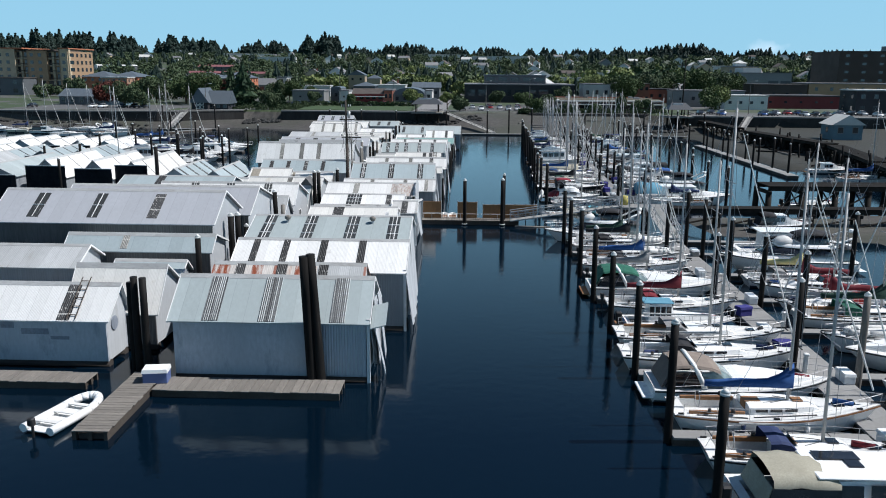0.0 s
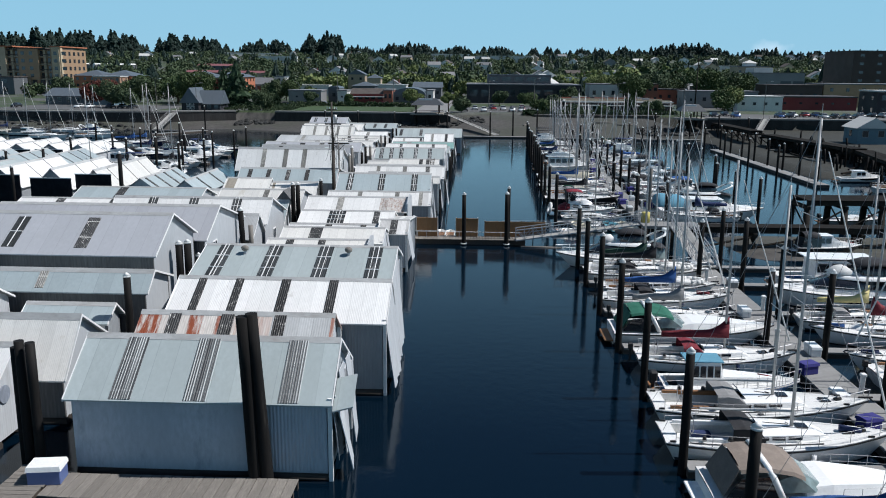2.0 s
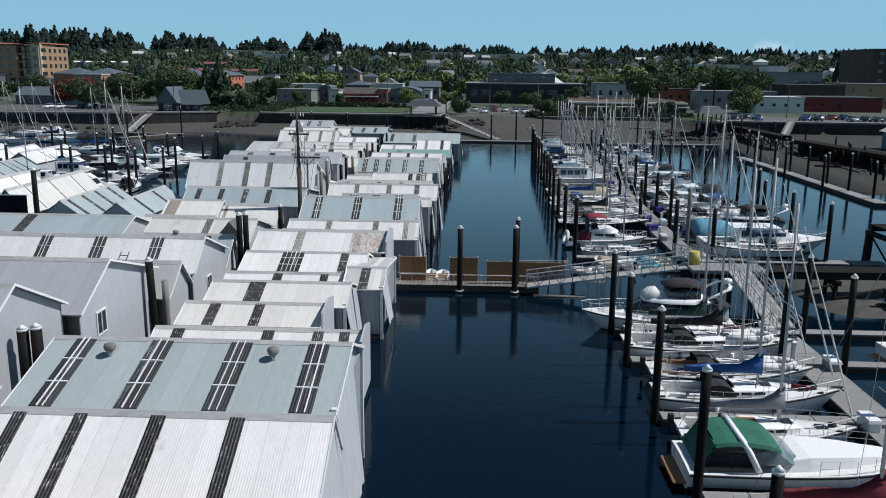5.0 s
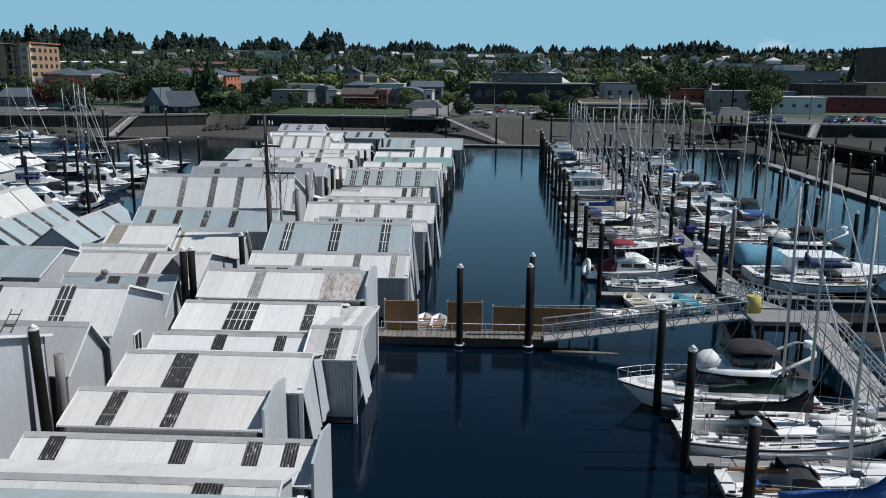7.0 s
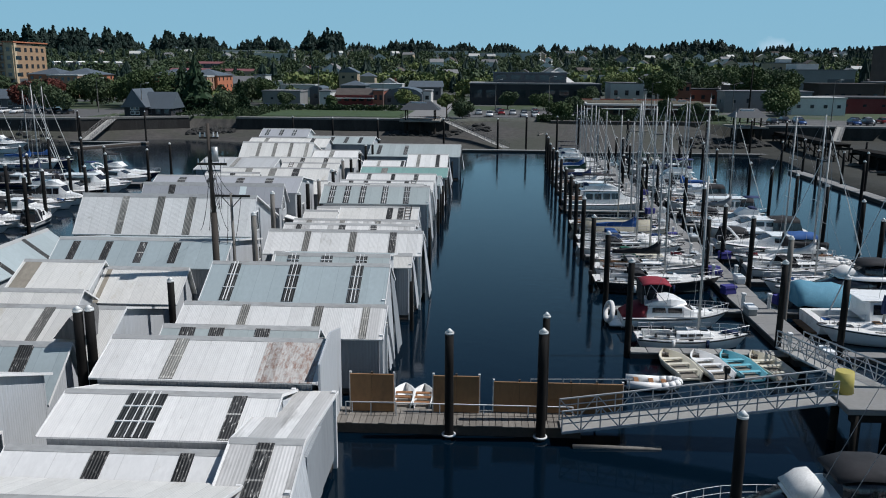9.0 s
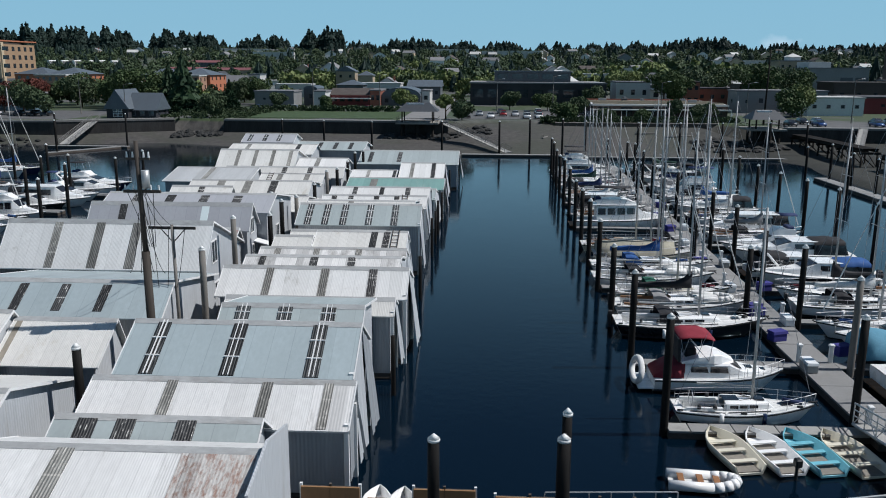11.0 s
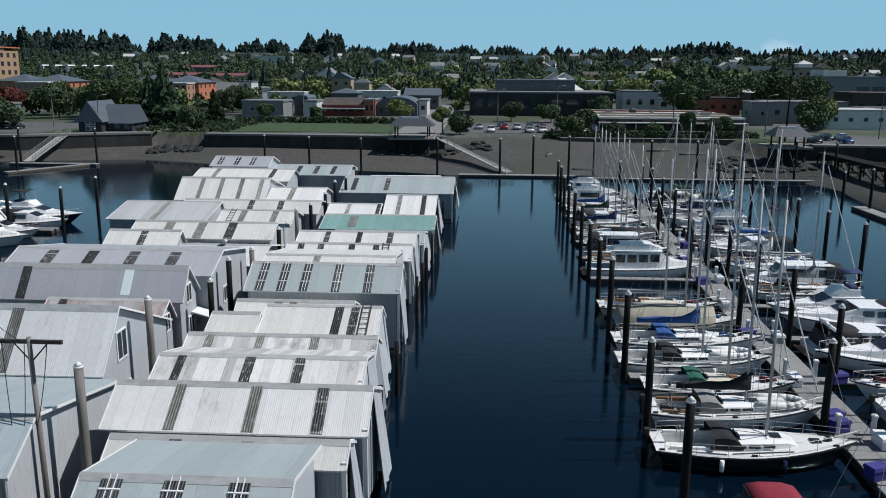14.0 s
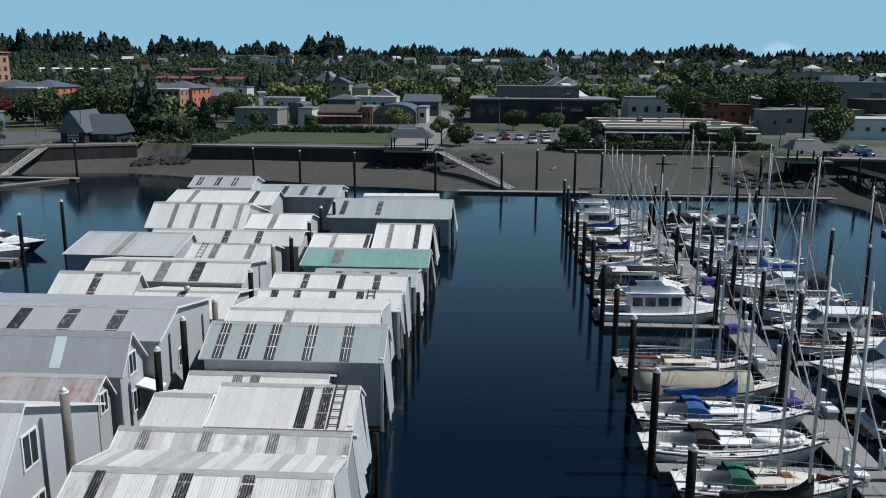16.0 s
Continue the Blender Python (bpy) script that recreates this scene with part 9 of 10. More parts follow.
building(72.4, 78.4, 302, 310, 6.0, "grey", "grey", "blank pale concrete building by the car park", "flat", 1, 1, win=(0.7, 0.9))
building(80, 102, 312, 324, 5.8, "grey", "grey", "low grey commercial building with pale stepped roof", "flat", 1, 4)
building(103, 119, 400, 414, 6.6, "brown", "white", "brown building with a pale hipped roof", "hip", 1, 5, rise=2.3)
building(88, 103, 290, 302, 4.6, "white", "white", "long white commercial building", "flat", 1, 4, win=(0.9, 0.8))
building(105.4, 133, 302, 320, 4.4, "red", "dark", "long red-painted warehouse", "flat", 1, 5, win=(1.0, 0.7))
building(133.5, 176, 332, 350, 8.6, "ochre", "grey", "ochre brick warehouse behind the red one", "flat", 2, 7)
building(112, 133, 332, 346, 8.0, "brown", "brown", "brown shed behind the red warehouse", "flat", 1, 4)
GREYB = building(123, 146, 384, 410, 12.6, "grey", "grey", "large grey concrete building with loading bays", "flat", 1, 1, win=(0.8, 0.8))
for gx in (1.0, 6.6):
    bm = BM()
    box(bm, gx, gx + 4.6, -13.1, -12.95, 1.5, 9.4, 0.02)
    part("bay_panel", bm, FAC["slate"], GREYB, "blue-grey loading bay")
bm = BM()
box(bm, -9.5, -1.0, -8, 4, 13.04, 15.2, 0.05)
part("roof_house", bm, FAC["pale"], GREYB)
building(110, 122.4, 388, 404, 11.0, "tan", "grey", "blank ribbed concrete wing of the grey building", "flat", 1, 1, win=(0.5, 0.5))
TOW = building(173.5, 222, 400, 432, 23, "brown", "dark", "tall dark brown tower block", "flat", 6, 6, win=(1.9, 1.2))
bm = BM()
box(bm, 4, 16, -9, 3, 23.4, 26.2, 0.05)
part("roof_house", bm, FAC["grey"], TOW)
LAN = building(145, 162, 478, 492, 16.0, "tan", "grey", "tan civic building with a white rooftop lantern", "flat", 3, 5)
bm = BM()
box(bm, -3.0, 3.0, -3.0, 3.0, 16.4, 18.2)
part("lantern", bm, FAC["white"], LAN)
bm = BM()
a_ = [bm.verts.new(p) for p in ((-3.6, -3.6, 18.2), (3.6, -3.6, 18.2), (3.6, 3.6, 18.2), (-3.6, 3.6, 18.2))]
t_ = bm.verts.new((0, 0, 20.0))
for i in range(4):
    bm.faces.new((a_[i], a_[(i + 1) % 4], t_))
bm.faces.new(a_[::-1])
part("lantern_roof", bm, RF["white"], LAN, "white pyramid roof")


def brick_flats(x, label):
    """A front wing with a pale parapet and, behind it, orange ranges under hipped roofs; x is the sunlit end wall."""
    building(x - 13.5, x - 1.2, 376, 385, 8.6, "tanbrick", "white", label + ", front wing with a pale parapet", "flat", 3, 5, win=(1.0, 1.4))
    for k in range(2):
        building(x - 14.5 * (k + 1) + 0.4, x - 14.5 * k, 385.5 + 3 * k, 406, 9.0, "orange", "slate", label + ", orange range under a grey hipped roof", "hip", 3, 4, rise=2.7)


brick_flats(-108.4, "brick apartments")
brick_flats(-161.0, "further brick apartments")
building(-99.5, -94.5, 408, 418, 9.0, "pale", "slate", "pale end wing of the brick apartments", "flat", 3, 1)
building(-271, -238, 800, 812, 6.6, "slate", "rose", "long apartment block with a rose-red roof", "gable", 2, 5, rise=1.8)
building(-226, -190, 640, 652, 6.4, "brown", "rose", "row of houses under rose-red roofs", "gable", 1, 5, rise=1.6)
building(-188, -163, 644, 655, 6.2, "tan", "rose", "low row under a rose-red roof edge", "gable", 1, 4, rise=1.6)
# stepped row of townhouses with rounded white gables
for k in range(6):
    ob = building(-404 + 11.7 * k, -394.4 + 11.7 * k, 800, 812, 6.2, "slate", "brown", "townhouse with a white arched gable end", "flat", 1, 2, name="townhouse", cat="house", win=(2.0, 2.8))
    bm = BM()
    prism(bm, [(4.6, 1.0)] + [(1.4 * math.cos(math.pi * i / 8) + 3.2, 6.0 + 1.6 * math.sin(math.pi * i / 8)) for i in range(9)] + [(1.8, 1.0)], 1, -7.0, 5.8)
    part("arched_gable", bm, FAC["white"], ob, "white arched gable")


def apartment_block(x0, x1, y0, y1, floors, bays, label):
    """Balconied flats: piers, floor slabs, recessed glazing and railings under a stepped brown roof."""
    cx, cy = (x0 + x1) / 2, (y0 + y1) / 2
    ob = thing("building", cx, cy, LAND, 0, label, "building", "town buildings")
    X, Y, fh = (x1 - x0) / 2, (y1 - y0) / 2, 3.5
    ob["half"] = (X, Y)
    for k, (za, zb, mat) in enumerate(((-2, 2 * fh, FAC["slate"]), (2 * fh, floors * fh, FAC["ochre"]))):
        bm = BM()
        box(bm, -X, X, -Y + 1.4, Y, za, zb - 0.005 * k)
        part("wall", bm, mat, ob)
    for f in range(floors + 1):
        bm = BM()
        box(bm, -X - 0.3, X + 0.3, -Y - 0.2, -Y + 1.39, f * fh - 0.22, f * fh + 0.22)
        part("floor_slab", bm, FAC["brown"] if f in (0, floors) else FAC["tan"], ob)
    w = 2 * X / bays
    for i in range(bays + 1):
        bm = BM()
        xx = -X + i * w
        deep = -Y - (0.5 if i % 4 < 2 else -0.5)
        box(bm, xx - 0.55, xx + 0.55, deep, -Y + 1.38, -1, floors * fh + (0.9 if i % 4 < 2 else 0.0))
        part("pier", bm, FAC["cream"] if i % 2 else FAC["ochre"], ob)
    for f in range(floors):
        for i in range(bays):
            bm = BM()
            xx = -X + (i + 0.5) * w
            box(bm, xx - w * 0.2, xx + w * 0.2, -Y + 1.33, -Y + 1.42, f * fh + 0.5, f * fh + 2.9)
            part("window", bm, M_GLASS, ob, "dark balcony window")
        bm = BM()
        box(bm, -X, X, -Y - 0.15, -Y - 0.08, f * fh + 0.9, f * fh + 1.25)
        part("balcony_rail", bm, FAC["brown"], ob)
    for f in range(floors):
        for i in range(5):
            bm = BM()
            yy = -Y + 4.5 + 4.6 * i
            box(bm, X - 0.05, X + 0.06, yy - 1.0, yy + 1.0, f * fh + 0.8, f * fh + 2.6)
            part("window", bm, M_GLASS, ob, "dark side window")
    for i in range(0, bays, 4):
        bm = BM()
        xa = -X + i * w
        up = 1.1 if i % 8 else 0.3
        box(bm, xa - 0.5, min(X + 0.8, xa + 3.4 * w), -Y - 1.3, Y + 0.6, floors * fh + up, floors * fh + up + 0.5)
        part("roof", bm, FAC["orange"] if i % 8 else RF["brown"], ob, "thin overhanging flat roof")
        bm = BM()
        box(bm, xa + 0.2, min(X - 0.1, xa + 2.4 * w), -Y - 0.9, -Y + 1.3, 2 * fh + 0.23, floors * fh + up - 0.004)
        bay_ = part("bay", bm, FAC["cream"] if i % 8 else FAC["ochre"], ob, "projecting painted bay")
        for f in range(2, floors):
            for q in (0.5, 1.5):
                bm = BM()
                box(bm, xa + q * w - 0.8, xa + q * w + 0.8, -Y - 0.96, -Y - 0.85, f * fh + 0.9, f * fh + 2.5)
                part("window", bm, M_GLASS, bay_, "dark window")
    return ob


apartment_block(-252, -200, 398, 424, 6, 13, "ochre and orange apartment block with balconies and brown roofs")
building(-300, -216, 384, 396, 8, "slate", "brown", "grey lower apartment block with balconies", "flat", 2, 10, win=(2.2, 1.8))
building(119, 135, 258, 270, 7.4, "dark", "white", "dark waterfront hall with a pale roof edge", "flat", 2, 4)
building(86.0, 93.0, 196, 203, 3.2, "blue", "white", "blue-grey wharf cottage with twin white gables", "gable_y", 1, 2, z=2.2, rise=2.2)
def small_house(x, y, w, d, h, wall, roof, kind, label):
    """A small far house: walls, roof, two windows and, on some, a chimney."""
    r = random.Random(int(x * 31 + y * 17))
    z = min(land(x - w / 2, y - d / 2), land(x + w / 2, y + d / 2))
    ob = thing("house", x, y, z, r.uniform(-25, 25), label, "house", "hillside houses")
    ob["half"] = (w / 2, d / 2)
    bm = BM()
    box(bm, -w / 2, w / 2, -d / 2, d / 2, -3, h)
    if kind == "gable_y":
        prism(bm, [(-w / 2, h), (0, h + w * 0.3), (w / 2, h)], 1, -d / 2, d / 2)
    part("wall", bm, FAC[wall], ob)
    bm = BM()
    if kind == "gable_y":
        for sx in (-1, 1):
            prism(bm, [(sx * (w / 2 + 0.5), h - 0.25), (0, h + w * 0.3 + 0.05), (0, h + w * 0.3 + 0.35), (sx * (w / 2 + 0.5), h + 0.05)][::sx], 1, -d / 2 - 0.4, d / 2 + 0.4)
    elif kind == "flat":
        box(bm, -w / 2 - 0.4, w / 2 + 0.4, -d / 2 - 0.4, d / 2 + 0.4, h + 0.004, h + 0.4)
    else:
        prism(bm, [(-d / 2 - 0.5, h - 0.2), (0, h + d * 0.3), (d / 2 + 0.5, h - 0.2)], 0, -w / 2 - 0.4, w / 2 + 0.4)
    part("roof", bm, RF[roof], ob)
    for sx in (-0.24, 0.2) if y < 700 else ():
        bm = BM()
        box(bm, sx * w - w * 0.09, sx * w + w * 0.09, -d / 2 - 0.06, -d / 2 + 0.05, h * 0.35, h * 0.8)
        part("window", bm, M_GLASS, ob, "dark window")
    if r.random() < 0.3:
        bm = BM()
        box(bm, w * 0.2, w * 0.2 + 0.8, 0.2, 1.0, h, h + d * 0.3 + 1.2)
        part("chimney", bm, FAC["brick"], ob)
    return ob


for k in range(46):
    r = random.Random(900 + k)
    yy = r.uniform(390, 470)
    xx = r.uniform(-0.42, 0.5) * yy
    if -34 < xx < 14 or any(abs(xx - o.location.x) < o["half"][0] + 12 and abs(yy - o.location.y) < o["half"][1] + 10 for o in scene.objects if "half" in o.keys()):
        continue
    small_house(xx, yy, r.uniform(9, 18), r.uniform(8, 12), r.uniform(3.5, 6.5), r.choice(("tan", "grey", "pale", "white", "slate", "white")), r.choice(("dark", "grey", "white", "slate")),
                r.choice(("flat", "gable", "gable_y")), r.choice(("small pale town building among the trees", "low shop building among the trees")))
for k in range(96):
    r = random.Random(300 + k)
    yy = 480 + 870 * r.random() ** 0.8
    xx = r.uniform(-0.5, 0.58) * yy
    w = r.uniform(8, 15)
    if xx < -0.2 * yy and yy < 950:
        continue
    small_house(xx, yy, w, r.uniform(7.5, 10), r.uniform(5.5, 8.5), r.choice(("white", "pale", "white", "tan", "grey", "cream")), r.choice(("grey", "slate", "grey", "white", "brown")),
                r.choice(("gable", "gable_y", "gable_y")), "pale house on the wooded hillside")
# long pale schools and stores showing between the trees
for (bx, by, bw) in ((118, 640, 46), (36, 1150, 80), (-40, 1250, 60), (172, 700, 40), (60, 520, 30), (88, 560, 26), (-330, 1200, 70), (-260, 1080, 50), (250, 900, 60)):
    small_house(bx, by, bw, 12, 8.5, "pale", "white", "flat", "long pale flat-roofed building on the hillside")


# ---- parked cars ----
CARS = [plain("car_paint_" + n, c, 0.3, coat=0.6) for n, c in (("white", (0.7, 0.7, 0.7)), ("silver", (0.42, 0.43, 0.44)), ("black", (0.015, 0.015, 0.017)), ("red", (0.3, 0.02, 0.02)), ("blue", (0.03, 0.07, 0.2)), ("grey", (0.12, 0.12, 0.13)))]
CARNAMES = ("white", "silver", "black", "red", "dark blue", "grey")


def make_car(ci):
    ob = thing("car", 0, -500, 0, 0, CARNAMES[ci] + " car parked near the waterfront", "car", "parked cars")
    bm = BM()
    rg = []
    for x, z, w in ((-2.2, 0.55, 0.8), (-2.1, 0.85, 0.86), (-1.2, 0.95, 0.9), (0.9, 0.95, 0.9), (2.0, 0.75, 0.84), (2.2, 0.5, 0.78)):
        rg.append([(x, -w, 0.3), (x, -w, z * 0.8), (x, -w * 0.93, z), (x, w * 0.93, z), (x, w, z * 0.8), (x, w, 0.3)])
    loft(bm, rg)
    part("body", bm, CARS[ci], ob)
    bm = BM()
    loft(bm, [[(x, -w, 0.95), (x, -w * 0.85, z), (x, w * 0.85, z), (x, w, 0.95)] for x, z, w in ((-1.7, 0.97, 0.8), (-1.1, 1.4, 0.78), (0.3, 1.42, 0.78), (1.1, 0.97, 0.8))], smooth=False)
    part("window_glass", bm, M_GLASS, ob)
    bm = BM()
    box(bm, -1.05, 0.28, -0.66, 0.66, 1.41, 1.47, 0.03)
    part("car_roof", bm, CARS[ci], ob)
    for x in (-1.35, 1.35):
        for y in (-0.85, 0.85):
            bm = BM()
            rod(bm, (x, y - 0.1, 0.32), (x, y + 0.1, 0.32), 0.32, n=12)
            part("wheel", bm, M_BLACK, ob)
    return ob


protos = [None] * 6
carno = 0
for row, (cx0, cx1, cyy, stepx, tn) in enumerate(((-4, 33, 268.0, 3.0, 90), (-4, 33, 277.0, 3.1, 90), (-2, 30, 288.0, 3.4, 90), (68, 128, 246.5, 3.1, 90), (70, 128, 254.0, 3.3, 90), (-66, -24, 300.0, 5.5, 0), (-146, -104, 262.0, 3.4, 90), (-16, -14, 300, 3, 90))):
    n = max(1, int((cx1 - cx0) / stepx))
    for i in range(n):
        r = random.Random(row * 100 + i)
        if r.random() < 0.42:
            continue
        ci = r.choice((0, 0, 1, 1, 2, 2, 2, 3, 4, 5, 5, 0))
        m = pose(cx0 + stepx * i, cyy + r.uniform(-0.3, 0.3), LAND + 0.07, 0, 0, tn + (180 if r.random() < 0.5 else 0))
        if protos[ci] is None:
            protos[ci] = make_car(ci)
            protos[ci].matrix_basis = m
        else:
            copy_thing(protos[ci], m)


# ---- street lamps and poles ashore ----
for (lx, ly, h) in ((86, 258, 10), (63, 262, 9), (-30, 300, 10), (-52, 312, 12), (4, 300, 9), (44, 268, 9), (20, 300, 10), (-86, 256, 8), (-104, 270, 9)):
    ob = thing("street_lamp", lx, ly, LAND, 0, "slim grey street lamp with curved arm", "street lamp", "street lamps")
    bm = BM()
    rod(bm, (0, 0, 0), (0, 0, h), 0.14, 0.08, n=6)
    part("post", bm, M_PILE_GREY, ob)
    bm = BM()
    rod(bm, (0, 0, h - 0.1), (1.6, 0, h + 0.3), 0.06, n=5)
    part("arm", bm, M_PILE_GREY, ob)
    bm = BM()
    box(bm, 1.3, 2.1, -0.15, 0.15, h + 0.18, h + 0.32, 0.03)
    part("lamp_head", bm, M_PED, ob)


# tall timber pole by the wharf
ob = thing("utility_pole", 63.2, 250.0, LAND, 0, "tall dark timber utility pole by the wharf", "utility pole", "utility poles")
bm = BM()
rod(bm, (0, 0, -0.5), (0.25, 0, 16.6), 0.24, 0.13, n=8)
part("pole", bm, M_TIMBER, ob)
for pz in (16.0, 14.6):
    bm = BM()
    box(bm, -0.9, 1.3, -0.1, 0.0, pz, pz + 0.14)
    part("crossarm", bm, M_TIMBER, ob)


# ---- trees ----
def leaf_material(name, a, b):
    m, nt, bsdf, mk, link = nodes_of(name)
    geo = mk("ShaderNodeNewGeometry")
    tc = mk("ShaderNodeTexCoord").outputs["Object"]
    g = noise_node(nt, tc, 0.25, 3.0)
    c = mixed(nt, geo.outputs["Random Per Island"], a, b)
    c = mixed(nt, ramp(nt, g, 0.35, 0.65, 0, 0.6), c, shade(a, 0.82))
    link(c, bsdf.inputs["Base Color"])
    bsdf.inputs["Roughness"].default_value = 0.7
    bsdf.inputs["Specular IOR Level"].default_value = 0.2
    return m


L_CON = leaf_material("conifer_needles", (0.016, 0.036, 0.018), (0.036, 0.066, 0.028))
# far copy of the needles, bluer and darker: distance haze put into the colour
L_FAR = leaf_material("hazed_conifer_needles", (0.010, 0.024, 0.019), (0.019, 0.038, 0.029))
L_BROAD = leaf_material("broad_leaves", (0.050, 0.080, 0.030), (0.076, 0.108, 0.042))
L_DARK = leaf_material("dark_leaves", (0.051, 0.077, 0.038), (0.078, 0.106, 0.052))
L_LIME = leaf_material("spring_leaves", (0.125, 0.160, 0.056), (0.172, 0.205, 0.076))
L_RED = leaf_material("copper_leaves", (0.06, 0.018, 0.014), (0.16, 0.05, 0.035))
M_BARK = surf("tree_bark", (0.09, 0.065, 0.045), 0.9, var=0.3, stretch=(3, 3, 0.4), bump=0.5)

CLUMP = np.array([(-1, -0.6, 0), (1, -0.5, 0.1), (0.8, 0.7, -0.1), (-0.9, 0.6, 0.15), (-0.7, 0, -0.9), (0.9, 0.1, -0.7), (0.7, -0.1, 0.9), (-0.8, 0.1, 0.8), (0.1, -0.9, -0.7), (-0.1, 0.9, -0.8), (0.1, 0.8, 0.8), (0, -0.8, 0.9)], float) * 0.5
CLUMP_F = [(0, 1, 2, 3), (4, 5, 6, 7), (8, 9, 10, 11)]


def rough_turn(rs):
    a = rs.normal(size=(3, 3))
    q, _ = np.linalg.qr(a)
    return q


def add_clumps(V, Fc, centres, sizes, rs):
    for c, s in zip(centres, sizes):
        k = len(V)
        V.extend((CLUMP * s) @ rough_turn(rs) + c)
        Fc.extend([tuple(i + k for i in f) for f in CLUMP_F])


def add_leaves(V, Fc, centres, outward, sizes, rs, loose=0.55):
    """Ragged five-cornered sprays that lie along the outside of the crown's lobes."""
    c, d = np.asarray(centres), np.asarray(outward)
    n = len(c)
    d = d + rs.normal(0, loose, (n, 3))
    d /= np.linalg.norm(d, axis=1)[:, None]
    u = np.cross(d, rs.normal(size=(n, 3)))
    u /= np.linalg.norm(u, axis=1)[:, None]
    v = np.cross(d, u)
    k = len(V)
    rows = []
    for j in range(5):
        a = 1.2566 * j + rs.uniform(-0.4, 0.4, n)
        r = np.asarray(sizes) * rs.uniform(0.4, 0.85, n)
        rows.append(c + u * (r * np.cos(a))[:, None] + v * (r * np.sin(a))[:, None] + d * (rs.uniform(-0.15, 0.15, n) * sizes)[:, None])
    V.extend(map(tuple, np.stack(rows, 1).reshape(-1, 3)))
    Fc.extend([(k + 5 * i, k + 5 * i + 1, k + 5 * i + 2, k + 5 * i + 3, k + 5 * i + 4) for i in range(n)])


def broad_crown(rs, h, w, n, size):
    """Places of leaf sprays on several uneven lobes, and which way each looks."""
    k = 9
    lob = np.array([(rs.normal(0, w * 0.24), rs.normal(0, w * 0.24), h * rs.uniform(0.36, 0.84), w * rs.uniform(0.15, 0.3)) for _ in range(k)] + [(0, 0, h * 0.62, w * 0.36)])
    weight = lob[:, 3] ** 2
    pick = rs.choice(len(lob), n, p=weight / weight.sum())
    d = rs.normal(size=(n, 3))
    d /= np.linalg.norm(d, axis=1)[:, None]
    c = lob[pick, :3] + d * (lob[pick, 3] * rs.uniform(0.7, 1.12, n))[:, None] * np.array((1, 1, 0.9))
    return c, d, rs.uniform(0.6, 1.35, n) * size


def conifer_shell(V, Fc, x, y, z, h, w, rs, layers=7, pts=9, bare=0.08, blunt=0.0):
    """Overlapping ragged skirts; blunt crowns keep their width further up."""
    for i in range(layers):
        f = i / layers
        zb, zt = z + h * (bare + (1 - bare) * f * 0.94), z + h * (bare + (1 - bare) * min(1.0, f * 0.94 + 4.0 / layers))
        r = w * 0.5 * (1 - f ** (2 + 2 * blunt)) ** 0.9 * (1 - (0.45 - 0.3 * blunt) * f) * rs.uniform(0.72, 1.18) + 0.12
        k = len(V)
        ox, oy = rs.normal(0, 0.07 * w * (1 - f), 2)
        V.append((x + 0.4 * ox, y + 0.4 * oy, zt))
        a0 = rs.uniform(0, 6.28)
        for j in range(2 * pts):
            rr = r * (rs.uniform(0.8, 1.25) if j % 2 == 0 else rs.uniform(0.55, 0.85))
            a = a0 + math.pi * j / pts
            V.append((x + ox + rr * math.cos(a), y + oy + rr * math.sin(a), zb + (0.0 if j % 2 == 0 else h * 0.03) - rs.uniform(-0.03, 0.04) * h))
        for j in range(2 * pts):
            Fc.append((k, k + 1 + j, k + 1 + (j + 1) % (2 * pts)))


def mesh_of(name, V, Fc, mat):
    me = bpy.data.meshes.new(name)
    me.from_pydata([tuple(v) for v in V], [], Fc)
    me.materials.append(mat)
    return me


def trunk(bm, rs, h, r, limbs):
    rod(bm, (0, 0, -0.5), (0.1, 0, h * 0.45), r, r * 0.7, n=8)
    rod(bm, (0.1, 0, h * 0.45), (0.0, 0.1, h * 0.8), r * 0.7, r * 0.25, n=7)
    for i in range(limbs):
        a = 6.28 * i / limbs + rs.uniform(-0.4, 0.4)
        z0 = h * rs.uniform(0.25, 0.55)
        rod(bm, (0.05, 0, z0), (math.cos(a) * h * 0.24, math.sin(a) * h * 0.24, z0 + h * rs.uniform(0.15, 0.28)), r * 0.4, r * 0.12, n=6)


def broad_tree(x, y, h, w, mat, label, n=420, seed=0, z=None):
    rs = np.random.default_rng(int(abs(x * 7 + y * 13)) + seed)
    ob = thing("tree", x, y, LAND if z is None else z, rs.uniform(0, 360), label, "tree", "trees ashore")
    bm = BM()
    trunk(bm, rs, h, 0.028 * h, 6)
    part("trunk", bm, M_BARK, ob)
    V, Fc = [], []
    c, d, s = broad_crown(rs, h, w, n * 11, 0.105 * w ** 0.6)
    add_leaves(V, Fc, c, d, s, rs, 0.95)
    cr = new("crown", mesh_of("crown", V, Fc, mat))
    cr.parent = ob
    return ob


